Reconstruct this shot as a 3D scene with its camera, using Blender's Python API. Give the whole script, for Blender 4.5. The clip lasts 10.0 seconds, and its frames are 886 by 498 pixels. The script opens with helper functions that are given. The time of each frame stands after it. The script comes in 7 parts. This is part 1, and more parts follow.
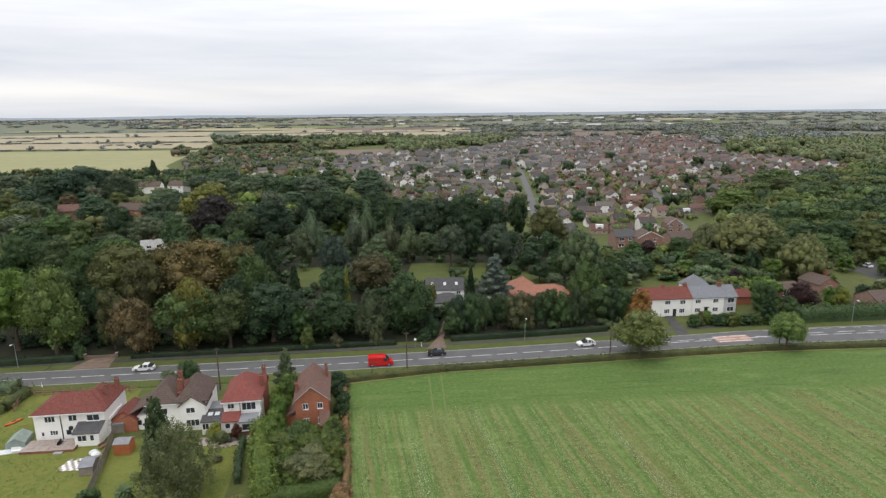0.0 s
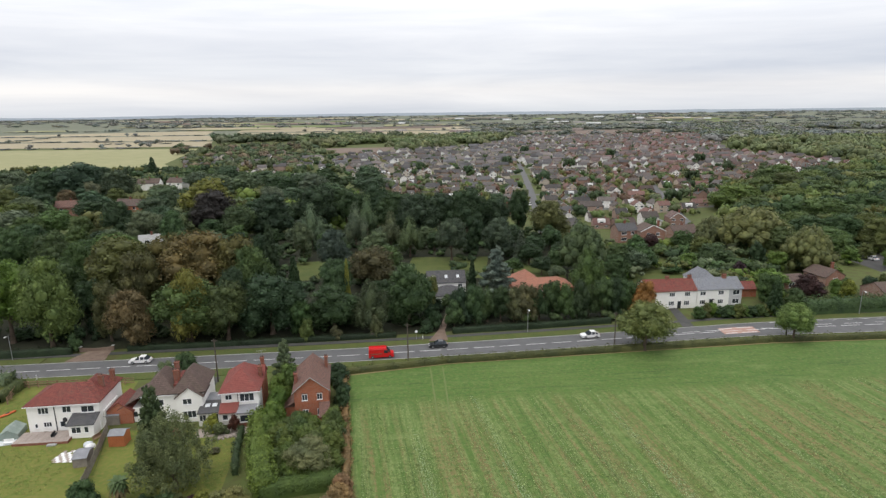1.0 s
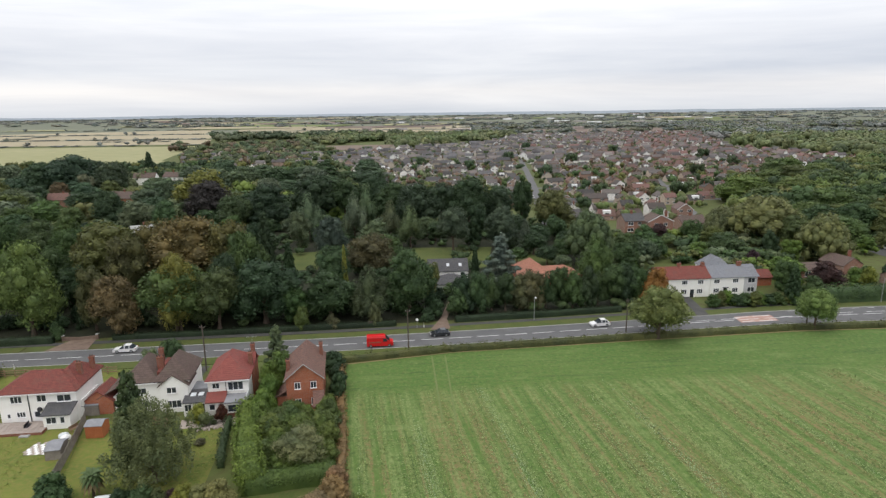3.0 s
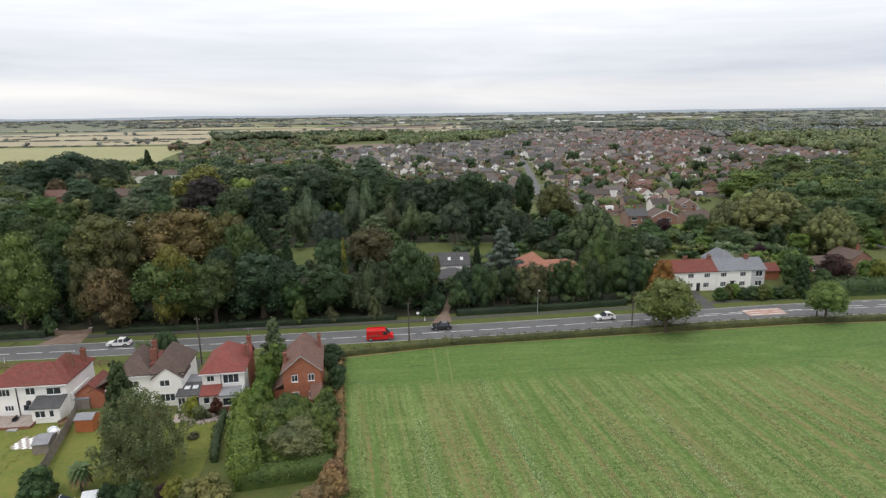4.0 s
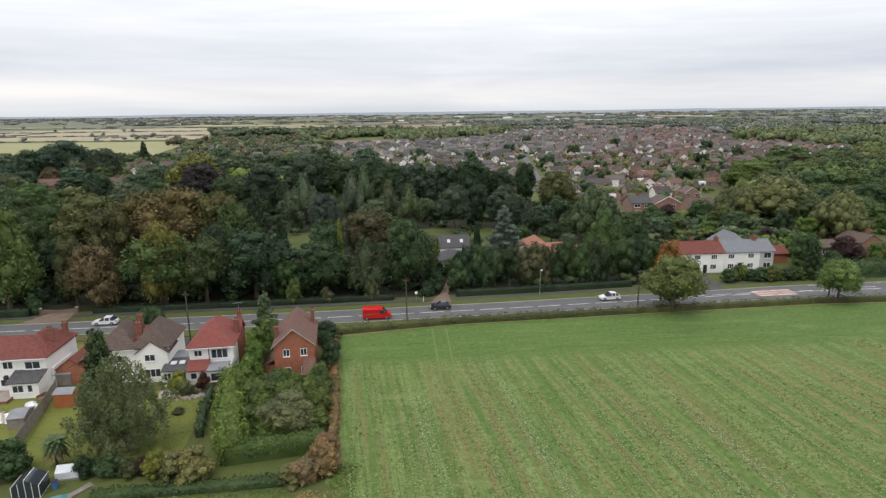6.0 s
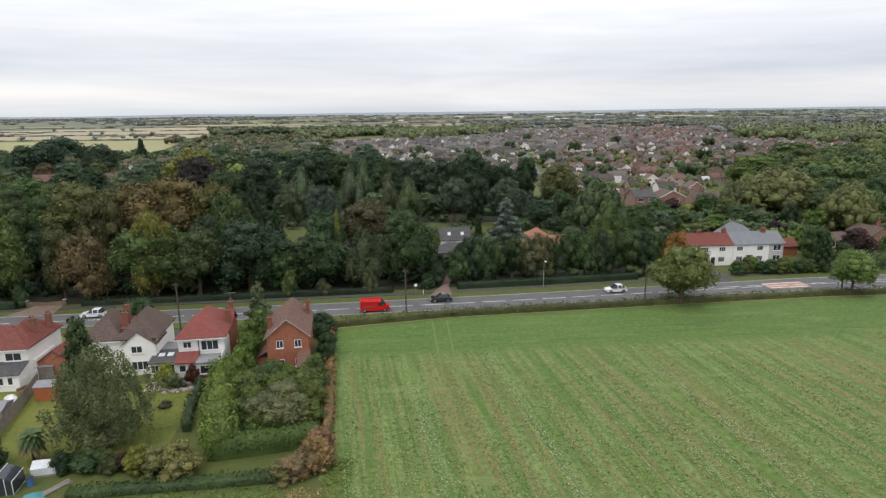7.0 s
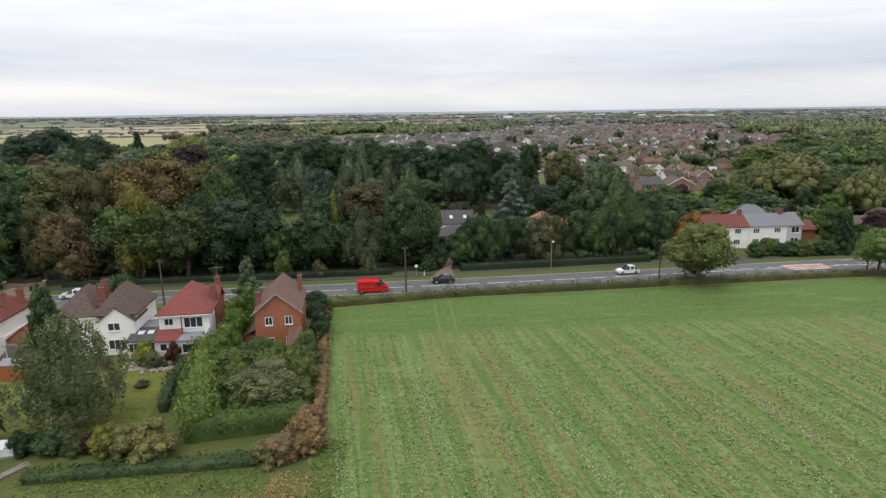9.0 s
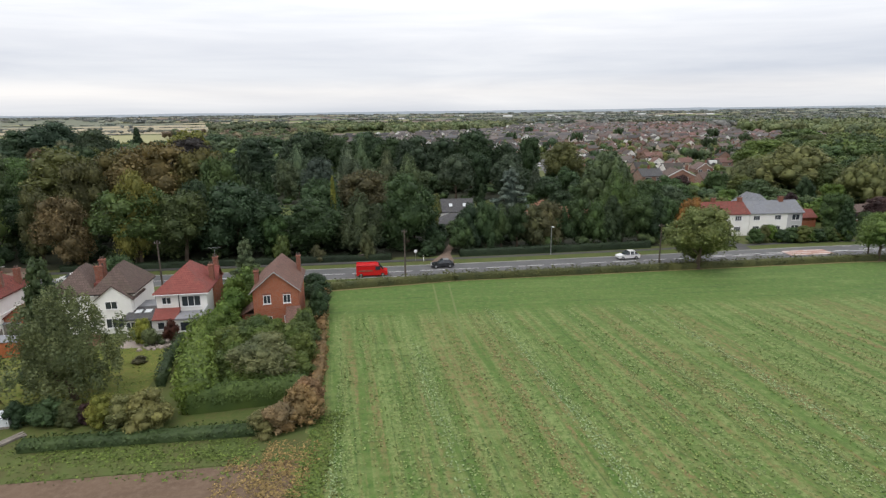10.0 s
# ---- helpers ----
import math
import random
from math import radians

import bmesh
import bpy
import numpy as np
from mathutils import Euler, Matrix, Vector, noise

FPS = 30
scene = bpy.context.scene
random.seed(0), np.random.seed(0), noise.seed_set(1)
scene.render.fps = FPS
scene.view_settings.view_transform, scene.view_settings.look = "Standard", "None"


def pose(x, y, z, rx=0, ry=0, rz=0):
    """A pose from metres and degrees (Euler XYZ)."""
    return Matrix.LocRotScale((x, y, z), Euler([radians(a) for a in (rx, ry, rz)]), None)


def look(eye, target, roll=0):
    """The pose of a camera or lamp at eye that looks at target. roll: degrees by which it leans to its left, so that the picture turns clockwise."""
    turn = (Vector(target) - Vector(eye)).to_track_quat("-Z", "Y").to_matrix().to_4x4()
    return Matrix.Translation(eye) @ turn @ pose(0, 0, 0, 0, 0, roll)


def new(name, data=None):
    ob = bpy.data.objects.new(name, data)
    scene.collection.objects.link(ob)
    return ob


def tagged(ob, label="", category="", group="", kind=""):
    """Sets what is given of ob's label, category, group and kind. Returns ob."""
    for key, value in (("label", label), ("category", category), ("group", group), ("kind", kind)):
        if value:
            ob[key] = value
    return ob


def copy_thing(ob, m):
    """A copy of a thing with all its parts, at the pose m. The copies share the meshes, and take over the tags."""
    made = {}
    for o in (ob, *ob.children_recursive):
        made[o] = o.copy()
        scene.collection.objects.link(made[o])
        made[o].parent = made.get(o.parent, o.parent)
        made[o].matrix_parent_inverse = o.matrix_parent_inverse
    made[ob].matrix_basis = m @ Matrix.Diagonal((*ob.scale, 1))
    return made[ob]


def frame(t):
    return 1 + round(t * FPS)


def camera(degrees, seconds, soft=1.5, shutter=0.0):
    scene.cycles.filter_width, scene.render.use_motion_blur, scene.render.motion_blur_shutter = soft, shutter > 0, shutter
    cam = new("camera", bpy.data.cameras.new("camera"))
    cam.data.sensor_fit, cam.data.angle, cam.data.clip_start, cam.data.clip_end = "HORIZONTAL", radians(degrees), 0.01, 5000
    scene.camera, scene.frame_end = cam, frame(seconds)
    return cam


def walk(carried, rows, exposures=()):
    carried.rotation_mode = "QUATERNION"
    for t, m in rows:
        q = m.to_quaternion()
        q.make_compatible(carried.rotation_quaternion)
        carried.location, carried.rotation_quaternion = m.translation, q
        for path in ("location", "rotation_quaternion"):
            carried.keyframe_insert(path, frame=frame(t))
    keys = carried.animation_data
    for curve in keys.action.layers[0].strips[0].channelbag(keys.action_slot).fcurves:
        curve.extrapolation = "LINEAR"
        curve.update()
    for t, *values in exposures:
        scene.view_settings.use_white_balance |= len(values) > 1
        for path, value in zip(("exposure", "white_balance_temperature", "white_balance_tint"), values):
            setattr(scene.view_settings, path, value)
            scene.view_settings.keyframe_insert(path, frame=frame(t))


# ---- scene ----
cam = camera(74.0, 10.0, soft=1.35)
PATH = [
    (0, (0.02, 1.418, 54.557), (0.016, 3.365, 54.102), -0.6),
    (0.5, (-0.177, 2.26, 53.287), (-0.181, 4.208, 52.832), -0.7),
    (1, (-0.347, 3.076, 51.98), (-0.351, 5.023, 51.524), -0.7),
    (1.5, (-0.404, 4.078, 50.59), (-0.409, 6.026, 50.135), -0.7),
    (2, (-0.46, 5.444, 49.209), (-0.465, 7.391, 48.755), -0.7),
    (2.5, (-0.639, 7.14, 47.994), (-0.643, 9.087, 47.539), -0.7),
    (4, (-1.062, 11.284, 44.226), (-1.068, 13.232, 43.775), -0.8),
    (4.5, (-1.04, 11.48, 42.783), (-1.045, 13.428, 42.33), -0.8),
    (5, (-1.005, 12.002, 41.424), (-1.01, 13.95, 40.971), -0.8),
    (5.5, (-1.06, 13.077, 40.147), (-1.064, 15.025, 39.693), -0.7),
    (7, (-1.297, 17.861, 35.988), (-1.3, 19.81, 35.536), -0.7),
    (7.5, (-1.407, 19.737, 34.607), (-1.41, 21.685, 34.155), -0.7),
    (8, (-1.552, 21.576, 33.261), (-1.555, 23.524, 32.809), -0.7),
    (8.5, (-1.724, 22.783, 31.939), (-1.727, 24.732, 31.489), -0.7),
    (9, (-1.703, 23.212, 30.503), (-1.707, 25.161, 30.053), -0.7),
    (9.5, (-1.665, 23.131, 29.132), (-1.669, 25.08, 28.682), -0.7),
    (10, (-1.619, 22.974, 27.696), (-1.623, 24.922, 27.245), -0.7),
]
walk(cam, [(t, look(eye, target, roll)) for t, eye, target, roll in PATH])

# ---- light ----
world = bpy.data.worlds.new("overcast_sky")
scene.world = world
world.use_nodes = True
wn, wl = world.node_tree.nodes, world.node_tree.links
wn.clear()
SUN_EL, SUN_AZ = radians(62), radians(215)
w_out = wn.new("ShaderNodeOutputWorld")
w_bg = wn.new("ShaderNodeBackground")
w_co = wn.new("ShaderNodeTexCoord")
w_sep = wn.new("ShaderNodeSeparateXYZ")
wl.new(w_co.outputs["Generated"], w_sep.inputs[0])
# long flat cloud streaks, pulled out along the horizon
w_map = wn.new("ShaderNodeMapping")
w_map.inputs["Scale"].default_value = (2.4, 2.4, 26.0)
w_map.inputs["Location"].default_value = (0.7, 0.2, 0.35)
wl.new(w_co.outputs["Generated"], w_map.inputs["Vector"])
w_noise = wn.new("ShaderNodeTexNoise")
w_noise.inputs["Scale"].default_value = 0.8
w_noise.inputs["Detail"].default_value = 7.0
w_noise.inputs["Roughness"].default_value = 0.55
w_noise.inputs["Distortion"].default_value = 0.35
wl.new(w_map.outputs[0], w_noise.inputs["Vector"])
w_clouds = wn.new("ShaderNodeValToRGB")
w_clouds.color_ramp.elements[0].position, w_clouds.color_ramp.elements[0].color = 0.30, (0.82, 0.842, 0.895, 1)
w_clouds.color_ramp.elements[1].position, w_clouds.color_ramp.elements[1].color = 0.68, (1.10, 1.09, 1.08, 1)
wl.new(w_noise.outputs["Fac"], w_clouds.inputs[0])
w_grad = wn.new("ShaderNodeValToRGB")
ramp = w_grad.color_ramp
ramp.elements[0].position, ramp.elements[0].color = 0.0, (0.80, 0.83, 0.87, 1)
ramp.elements[1].position, ramp.elements[1].color = 1.0, (1.75, 1.76, 1.80, 1)
for at, tone in ((0.014, (0.88, 0.89, 0.92, 1)), (0.034, (0.98, 0.96, 0.955, 1)), (0.058, (0.84, 0.86, 0.91, 1)),
                 (0.105, (0.92, 0.93, 0.97, 1)), (0.17, (1.16, 1.16, 1.17, 1)), (0.4, (1.25, 1.25, 1.28, 1))):
    stop = ramp.elements.new(at)
    stop.color = tone
wl.new(w_sep.outputs["Z"], w_grad.inputs[0])
w_mul = wn.new("ShaderNodeMix")
w_mul.data_type, w_mul.blend_type = "RGBA", "MULTIPLY"
w_mul.inputs["Factor"].default_value = 1.0
wl.new(w_grad.outputs[0], w_mul.inputs["A"])
wl.new(w_clouds.outputs[0], w_mul.inputs["B"])
wl.new(w_mul.outputs["Result"], w_bg.inputs["Color"])
w_bg.inputs["Strength"].default_value = 1.0
w_sky = wn.new("ShaderNodeTexSky")
w_sky.sky_type = "NISHITA"
w_sky.sun_disc = False
w_sky.sun_elevation, w_sky.sun_rotation = SUN_EL, SUN_AZ
w_blue = wn.new("ShaderNodeBackground")
w_blue.inputs["Strength"].default_value = 0.1
wl.new(w_sky.outputs[0], w_blue.inputs["Color"])
w_mix = wn.new("ShaderNodeMixShader")
w_mix.inputs[0].default_value = 0.1
wl.new(w_bg.outputs[0], w_mix.inputs[1])
wl.new(w_blue.outputs[0], w_mix.inputs[2])
wl.new(w_mix.outputs[0], w_out.inputs["Surface"])

sun = new("sun", bpy.data.lights.new("sun", "SUN"))
sun.data.energy, sun.data.angle, sun.data.color = 1.1, radians(25), (1.0, 0.945, 0.86)
sun_way = Vector((math.sin(SUN_AZ) * math.cos(SUN_EL), math.cos(SUN_AZ) * math.cos(SUN_EL), math.sin(SUN_EL)))
sun.matrix_world = look(sun_way * 300, (0, 0, 0))

# ---- materials ----


class Nodes:
    """A node material under construction."""

    def __init__(self, name):
        self.m = bpy.data.materials.new(name)
        self.m.use_nodes = True
        self.n, self.l = self.m.node_tree.nodes, self.m.node_tree.links
        self.b = self.n["Principled BSDF"]
        self.b.inputs["Specular IOR Level"].default_value = 0.3

    def coord(self, scale=(1, 1, 1), rot=(0, 0, 0), kind="Object"):
        if kind == "World":
            src = self.n.new("ShaderNodeNewGeometry").outputs["Position"]
        else:
            src = self.n.new("ShaderNodeTexCoord").outputs[kind]
        if any(rot):
            turn = self.n.new("ShaderNodeMapping")
            turn.inputs["Rotation"].default_value = rot
            self.l.new(src, turn.inputs["Vector"])
            src = turn.outputs[0]
        mp = self.n.new("ShaderNodeMapping")
        mp.inputs["Scale"].default_value = scale
        self.l.new(src, mp.inputs["Vector"])
        return mp.outputs[0]

    def noise(self, co, scale, detail=4.0, rough=0.55):
        t = self.n.new("ShaderNodeTexNoise")
        t.inputs["Scale"].default_value, t.inputs["Detail"].default_value, t.inputs["Roughness"].default_value = scale, detail, rough
        self.l.new(co, t.inputs["Vector"])
        return t.outputs["Fac"]

    def ramp(self, fac, *stops):
        r = self.n.new("ShaderNodeValToRGB")
        e = r.color_ramp.elements
        e[0].position, e[0].color = stops[0][0], (*stops[0][1], 1)
        e[1].position, e[1].color = stops[-1][0], (*stops[-1][1], 1)
        for at, tone in stops[1:-1]:
            e.new(at).color = (*tone, 1)
        self.l.new(fac, r.inputs[0])
        return r.outputs[0]

    def mix(self, fac, a, b, blend="MIX"):
        x = self.n.new("ShaderNodeMix")
        x.data_type, x.blend_type = "RGBA", blend
        for sock, v in ((x.inputs["Factor"], fac), (x.inputs["A"], a), (x.inputs["B"], b)):
            if isinstance(v, (int, float)):
                sock.default_value = v
            elif isinstance(v, tuple):
                sock.default_value = (*v, 1)
            else:
                self.l.new(v, sock)
        return x.outputs["Result"]

    def bump(self, height, strength=0.4, distance=0.05):
        x = self.n.new("ShaderNodeBump")
        x.inputs["Strength"].default_value, x.inputs["Distance"].default_value = strength, distance
        self.l.new(height, x.inputs["Height"])
        self.l.new(x.outputs[0], self.b.inputs["Normal"])

    def done(self, colour, rough=0.8, metal=0.0):
        if isinstance(colour, tuple):
            self.b.inputs["Base Color"].default_value = (*colour, 1)
        else:
            self.l.new(colour, self.b.inputs["Base Color"])
        self.b.inputs["Roughness"].default_value = rough
        self.b.inputs["Metallic"].default_value = metal
        return self.m


def mottled(name, dark, light, scale, rough=0.85, fine=6.0, bump=0.3, distance=0.03, kind="Object", metal=0.0, wear=0.5):
    k = Nodes(name)
    co = k.coord(kind=kind)
    big, small = k.noise(co, scale, 5), k.noise(co, scale * fine, 4)
    c = k.ramp(big, (0.3, dark), (0.7, light))
    c = k.mix(k.ramp(small, (0.3, (0, 0, 0)), (0.75, (wear, wear, wear))), c, tuple(0.6 * a for a in dark))
    k.bump(small, bump, distance)
    return k.done(c, rough, metal)


def ground_mat(name, a, b, c, scale, fine=9.0, streak=None, rows=None):
    """Grass and soil: three tones at two scales, with streaks where it was mown or drilled."""
    k = Nodes(name)
    co = k.coord(kind="World")
    big, small = k.noise(co, scale, 5, 0.6), k.noise(co, scale * fine, 5, 0.65)
    tone = k.mix(k.ramp(big, (0.35, (0, 0, 0)), (0.65, (1, 1, 1))), a, b)
    tone = k.mix(k.ramp(small, (0.42, (0, 0, 0)), (0.68, (1, 1, 1))), tone, c)
    if streak:
        angle, period, stain = streak
        lines = k.noise(k.coord((1 / period, 0.012, 1), (0, 0, radians(angle)), "World"), 1.0, 4, 0.6)
        tone = k.mix(k.ramp(lines, (0.46, (0, 0, 0)), (0.64, (0.8, 0.8, 0.8))), tone, stain)
    if rows:
        angle, period, start, bare, pale, gap = rows
        turned = k.n.new("ShaderNodeSeparateXYZ")
        k.l.new(k.coord((1, 1, 1), (0, 0, radians(-angle)), "World"), turned.inputs[0])

        def sums(op, a, b):
            q = k.n.new("ShaderNodeMath")
            q.operation = op
            for sock, v in zip(q.inputs, (a, b)):
                if isinstance(v, (int, float)):
                    sock.default_value = v
                else:
                    k.l.new(v, sock)
            return q.outputs[0]

        def drill(wide, long, scale=1.0, detail=3, rough=0.6):
            return k.noise(k.coord((wide, long, 1), (0, 0, radians(-angle)), "World"), scale, detail, rough)

        def grey(value, *stops):
            return k.ramp(value, *[(at, (v, v, v)) for at, v in stops])

        plainxyz = k.n.new("ShaderNodeSeparateXYZ")
        k.l.new(k.coord(kind="World"), plainxyz.inputs[0])
        edge = sums("SUBTRACT", plainxyz.outputs["Y"], sums("MULTIPLY", plainxyz.outputs["X"], 0.083))
        edge = sums("ADD", edge, sums("MULTIPLY", drill(0.4, 0.2), 3.0))
        inner = k.n.new("ShaderNodeMapRange")
        inner.inputs["From Min"].default_value, inner.inputs["From Max"].default_value = 105.6, 102.6
        k.l.new(edge, inner.inputs["Value"])
        near = k.n.new("ShaderNodeMapRange")
        near.inputs["From Min"].default_value, near.inputs["From Max"].default_value = 104, 80
        k.l.new(turned.outputs["Y"], near.inputs["Value"])
        phase = sums("MULTIPLY", sums("SUBTRACT", turned.outputs["X"], start), 2 * math.pi / period)
        band = sums("COSINE", sums("ADD", phase, sums("MULTIPLY", drill(0.12, 0.012), 6.0)), 0.0)
        lines = drill(1.3, 0.05, detail=4)
        mixed = sums("ADD", sums("MULTIPLY", band, 0.05), lines)
        strip = sums("MULTIPLY", inner.outputs[0], grey(mixed, (0.42, 0.0), (0.60, 1.0)))
        speck = drill(1.0, 0.8, 2.0, 4, 0.8)
        tone = k.mix(sums("MULTIPLY", strip, grey(speck, (0.42, 0.12), (0.56, 1.0))), tone, pale)
        dry = sums("MULTIPLY", grey(drill(0.62, 0.016, detail=4), (0.48, 0.0), (0.61, 0.9)), sums("ADD", sums("MULTIPLY", near.outputs[0], 0.75), 0.25))
        dry = sums("MULTIPLY", dry, sums("MULTIPLY", inner.outputs[0], grey(drill(1.0, 0.6, 1.9, 4, 0.8), (0.42, 0.15), (0.56, 1.0))))
        tone = k.mix(dry, tone, bare)
        tone = k.mix(sums("MULTIPLY", inner.outputs[0], grey(drill(2.3, 0.02, detail=2), (0.30, 0.75), (0.38, 0.0))), tone, gap)
        tone = k.mix(sums("MULTIPLY", inner.outputs[0], grey(drill(1.0, 0.7, 2.2, 4, 0.8), (0.34, 0.8), (0.44, 0.0))), tone, gap)
        crossrow = k.noise(k.coord((0.05, 1.1, 1), (0, 0, radians(-4.8)), "World"), 1.0, 3, 0.6)
        tone = k.mix(sums("MULTIPLY", sums("SUBTRACT", 1.0, inner.outputs[0]), grey(crossrow, (0.30, 0.6), (0.46, 0.0))), tone, gap)
        flecks = k.noise(k.coord(kind="World"), 1.3, 4, 0.8)
        tone = k.mix(grey(flecks, (0.36, 0.6), (0.46, 0.0)), tone, gap)
        tone = k.mix(grey(flecks, (0.54, 0.0), (0.66, 0.6)), tone, pale)
        rim = k.noise(k.coord((0.09, 0.35, 1), (0, 0, 0), "World"), 1.0, 4, 0.6)
        tone = k.mix(grey(rim, (0.54, 0.0), (0.72, 0.45)), tone, pale)
    k.bump(small, 0.5, 0.08)
    return k.done(tone, 0.95)


def leaf_mat(name):
    """Leaves take their own tone from the object's colour and differ from clump to clump."""
    k = Nodes(name)
    info = k.n.new("ShaderNodeObjectInfo")
    geo = k.n.new("ShaderNodeNewGeometry")
    co = k.coord(kind="World")
    island = k.ramp(geo.outputs["Random Per Island"], (0.0, (0.72, 0.75, 0.74)), (0.6, (1.0, 1.0, 1.0)), (1.0, (1.32, 1.32, 1.24)))
    patch = k.ramp(k.noise(co, 0.35, 3), (0.32, (0.68, 0.78, 0.80)), (0.68, (1.17, 1.18, 1.10)))
    c = k.mix(1.0, k.mix(1.0, info.outputs["Color"], island, "MULTIPLY"), patch, "MULTIPLY")
    k.done(c, 0.65)
    trans = k.n.new("ShaderNodeBsdfTranslucent")
    k.l.new(c, trans.inputs["Color"])
    blend = k.n.new("ShaderNodeMixShader")
    blend.inputs[0].default_value = 0.14
    k.l.new(k.b.outputs[0], blend.inputs[1])
    k.l.new(trans.outputs[0], blend.inputs[2])
    k.l.new(blend.outputs[0], k.n["Material Output"].inputs["Surface"])
    return k.m


def tile_mat(name, a, b, joint, moss, from_object=False, width=0.30, row=0.26):
    """Roof tiles in courses, stained and mossy."""
    k = Nodes(name)
    co = k.coord()
    br = k.n.new("ShaderNodeTexBrick")
    br.inputs["Scale"].default_value = 1.0
    br.inputs["Brick Width"].default_value, br.inputs["Row Height"].default_value = width, row
    br.inputs["Mortar Size"].default_value = 0.018
    br.inputs["Color1"].default_value, br.inputs["Color2"].default_value, br.inputs["Mortar"].default_value = (*a, 1), (*b, 1), (*joint, 1)
    k.l.new(co, br.inputs["Vector"])
    c = br.outputs["Color"]
    if from_object:
        c = k.mix(1.0, k.n.new("ShaderNodeObjectInfo").outputs["Color"], c, "MULTIPLY")
    stain = k.noise(co, 0.7, 6, 0.65)
    c = k.mix(k.ramp(stain, (0.5, (0, 0, 0)), (0.72, (0.7, 0.7, 0.7))), c, moss)
    k.bump(br.outputs["Fac"], 0.5, 0.02)
    return k.done(c, 0.8)


def brick_mat(name, a, b, mortar, from_object=False):
    k = Nodes(name)
    co = k.coord(rot=(radians(90), 0, 0))
    br = k.n.new("ShaderNodeTexBrick")
    br.inputs["Scale"].default_value = 1.0
    br.inputs["Brick Width"].default_value, br.inputs["Row Height"].default_value = 0.225, 0.075
    br.inputs["Mortar Size"].default_value = 0.006
    br.inputs["Color1"].default_value, br.inputs["Color2"].default_value, br.inputs["Mortar"].default_value = (*a, 1), (*b, 1), (*mortar, 1)
    k.l.new(co, br.inputs["Vector"])
    c = br.outputs["Color"]
    if from_object:
        c = k.mix(1.0, k.n.new("ShaderNodeObjectInfo").outputs["Color"], c, "MULTIPLY")
    c = k.mix(k.ramp(k.noise(k.coord(), 0.9, 5), (0.4, (0, 0, 0)), (0.75, (0.45, 0.45, 0.45))), c, tuple(0.6 * v for v in a) if not from_object else (0.2, 0.16, 0.13))
    k.bump(br.outputs["Fac"], 0.3, 0.01)
    return k.done(c, 0.85)


M_RENDER = mottled("white_render", (0.78, 0.765, 0.73), (0.86, 0.85, 0.82), 0.5, 0.85, bump=0.08, wear=0.1)
M_RENDER_GREY = mottled("grey_render", (0.42, 0.42, 0.43), (0.52, 0.52, 0.53), 0.5, 0.85, bump=0.08, wear=0.1)
M_BRICK = brick_mat("red_brick", (0.31, 0.095, 0.048), (0.38, 0.13, 0.066), (0.32, 0.22, 0.17))
M_BRICK_PALE = brick_mat("pale_red_brick", (0.24, 0.115, 0.082), (0.30, 0.15, 0.11), (0.30, 0.24, 0.2))
M_BRICK_DARK = brick_mat("chimney_brick", (0.19, 0.068, 0.043), (0.25, 0.092, 0.06), (0.22, 0.17, 0.14))
M_TILE_RED = tile_mat("red_roof_tiles", (0.20, 0.055, 0.046), (0.245, 0.072, 0.058), (0.095, 0.032, 0.027), (0.15, 0.075, 0.06))
M_TILE_DARKRED = tile_mat("weathered_red_roof_tiles", (0.15, 0.040, 0.032), (0.20, 0.058, 0.044), (0.06, 0.025, 0.02), (0.12, 0.065, 0.05))
M_TILE_BROWN = tile_mat("brown_roof_tiles", (0.092, 0.064, 0.054), (0.13, 0.09, 0.076), (0.045, 0.033, 0.03), (0.09, 0.08, 0.055))
M_TILE_RUSSET = tile_mat("russet_roof_tiles", (0.135, 0.074, 0.058), (0.18, 0.10, 0.08), (0.06, 0.035, 0.03), (0.12, 0.085, 0.065))
M_TILE_ORANGE = tile_mat("orange_roof_tiles", (0.29, 0.125, 0.082), (0.34, 0.155, 0.105), (0.15, 0.065, 0.045), (0.20, 0.115, 0.08))
M_SLATE = tile_mat("grey_slates", (0.16, 0.17, 0.19), (0.21, 0.22, 0.24), (0.08, 0.08, 0.09), (0.17, 0.17, 0.16), width=0.4, row=0.25)
M_TILE_DARK = tile_mat("dark_roof_tiles", (0.065, 0.065, 0.07), (0.095, 0.093, 0.097), (0.03, 0.03, 0.03), (0.09, 0.09, 0.075))
M_WALL_OB = brick_mat("village_wall", (0.9, 0.9, 0.9), (1.1, 1.08, 1.05), (1.15, 1.12, 1.1), True)
M_ROOF_OB = tile_mat("village_roof", (0.85, 0.85, 0.85), (1.15, 1.12, 1.1), (0.5, 0.5, 0.5), (0.12, 0.115, 0.09), True)
M_UPVC = mottled("white_plastic_frame", (0.74, 0.74, 0.74), (0.82, 0.82, 0.82), 1.5, 0.4, bump=0.03, wear=0.1)
M_FELT = mottled("grey_felt_roof", (0.20, 0.205, 0.22), (0.28, 0.285, 0.30), 0.8, 0.75, bump=0.2)
M_WOOD = mottled("weathered_timber", (0.20, 0.125, 0.08), (0.30, 0.20, 0.13), 1.2, 0.85)
M_WOOD_GREY = mottled("grey_weathered_timber", (0.20, 0.175, 0.15), (0.30, 0.27, 0.235), 1.2, 0.85)
M_WOOD_ORANGE = mottled("orange_stained_timber", (0.36, 0.11, 0.045), (0.46, 0.16, 0.065), 1.2, 0.7)
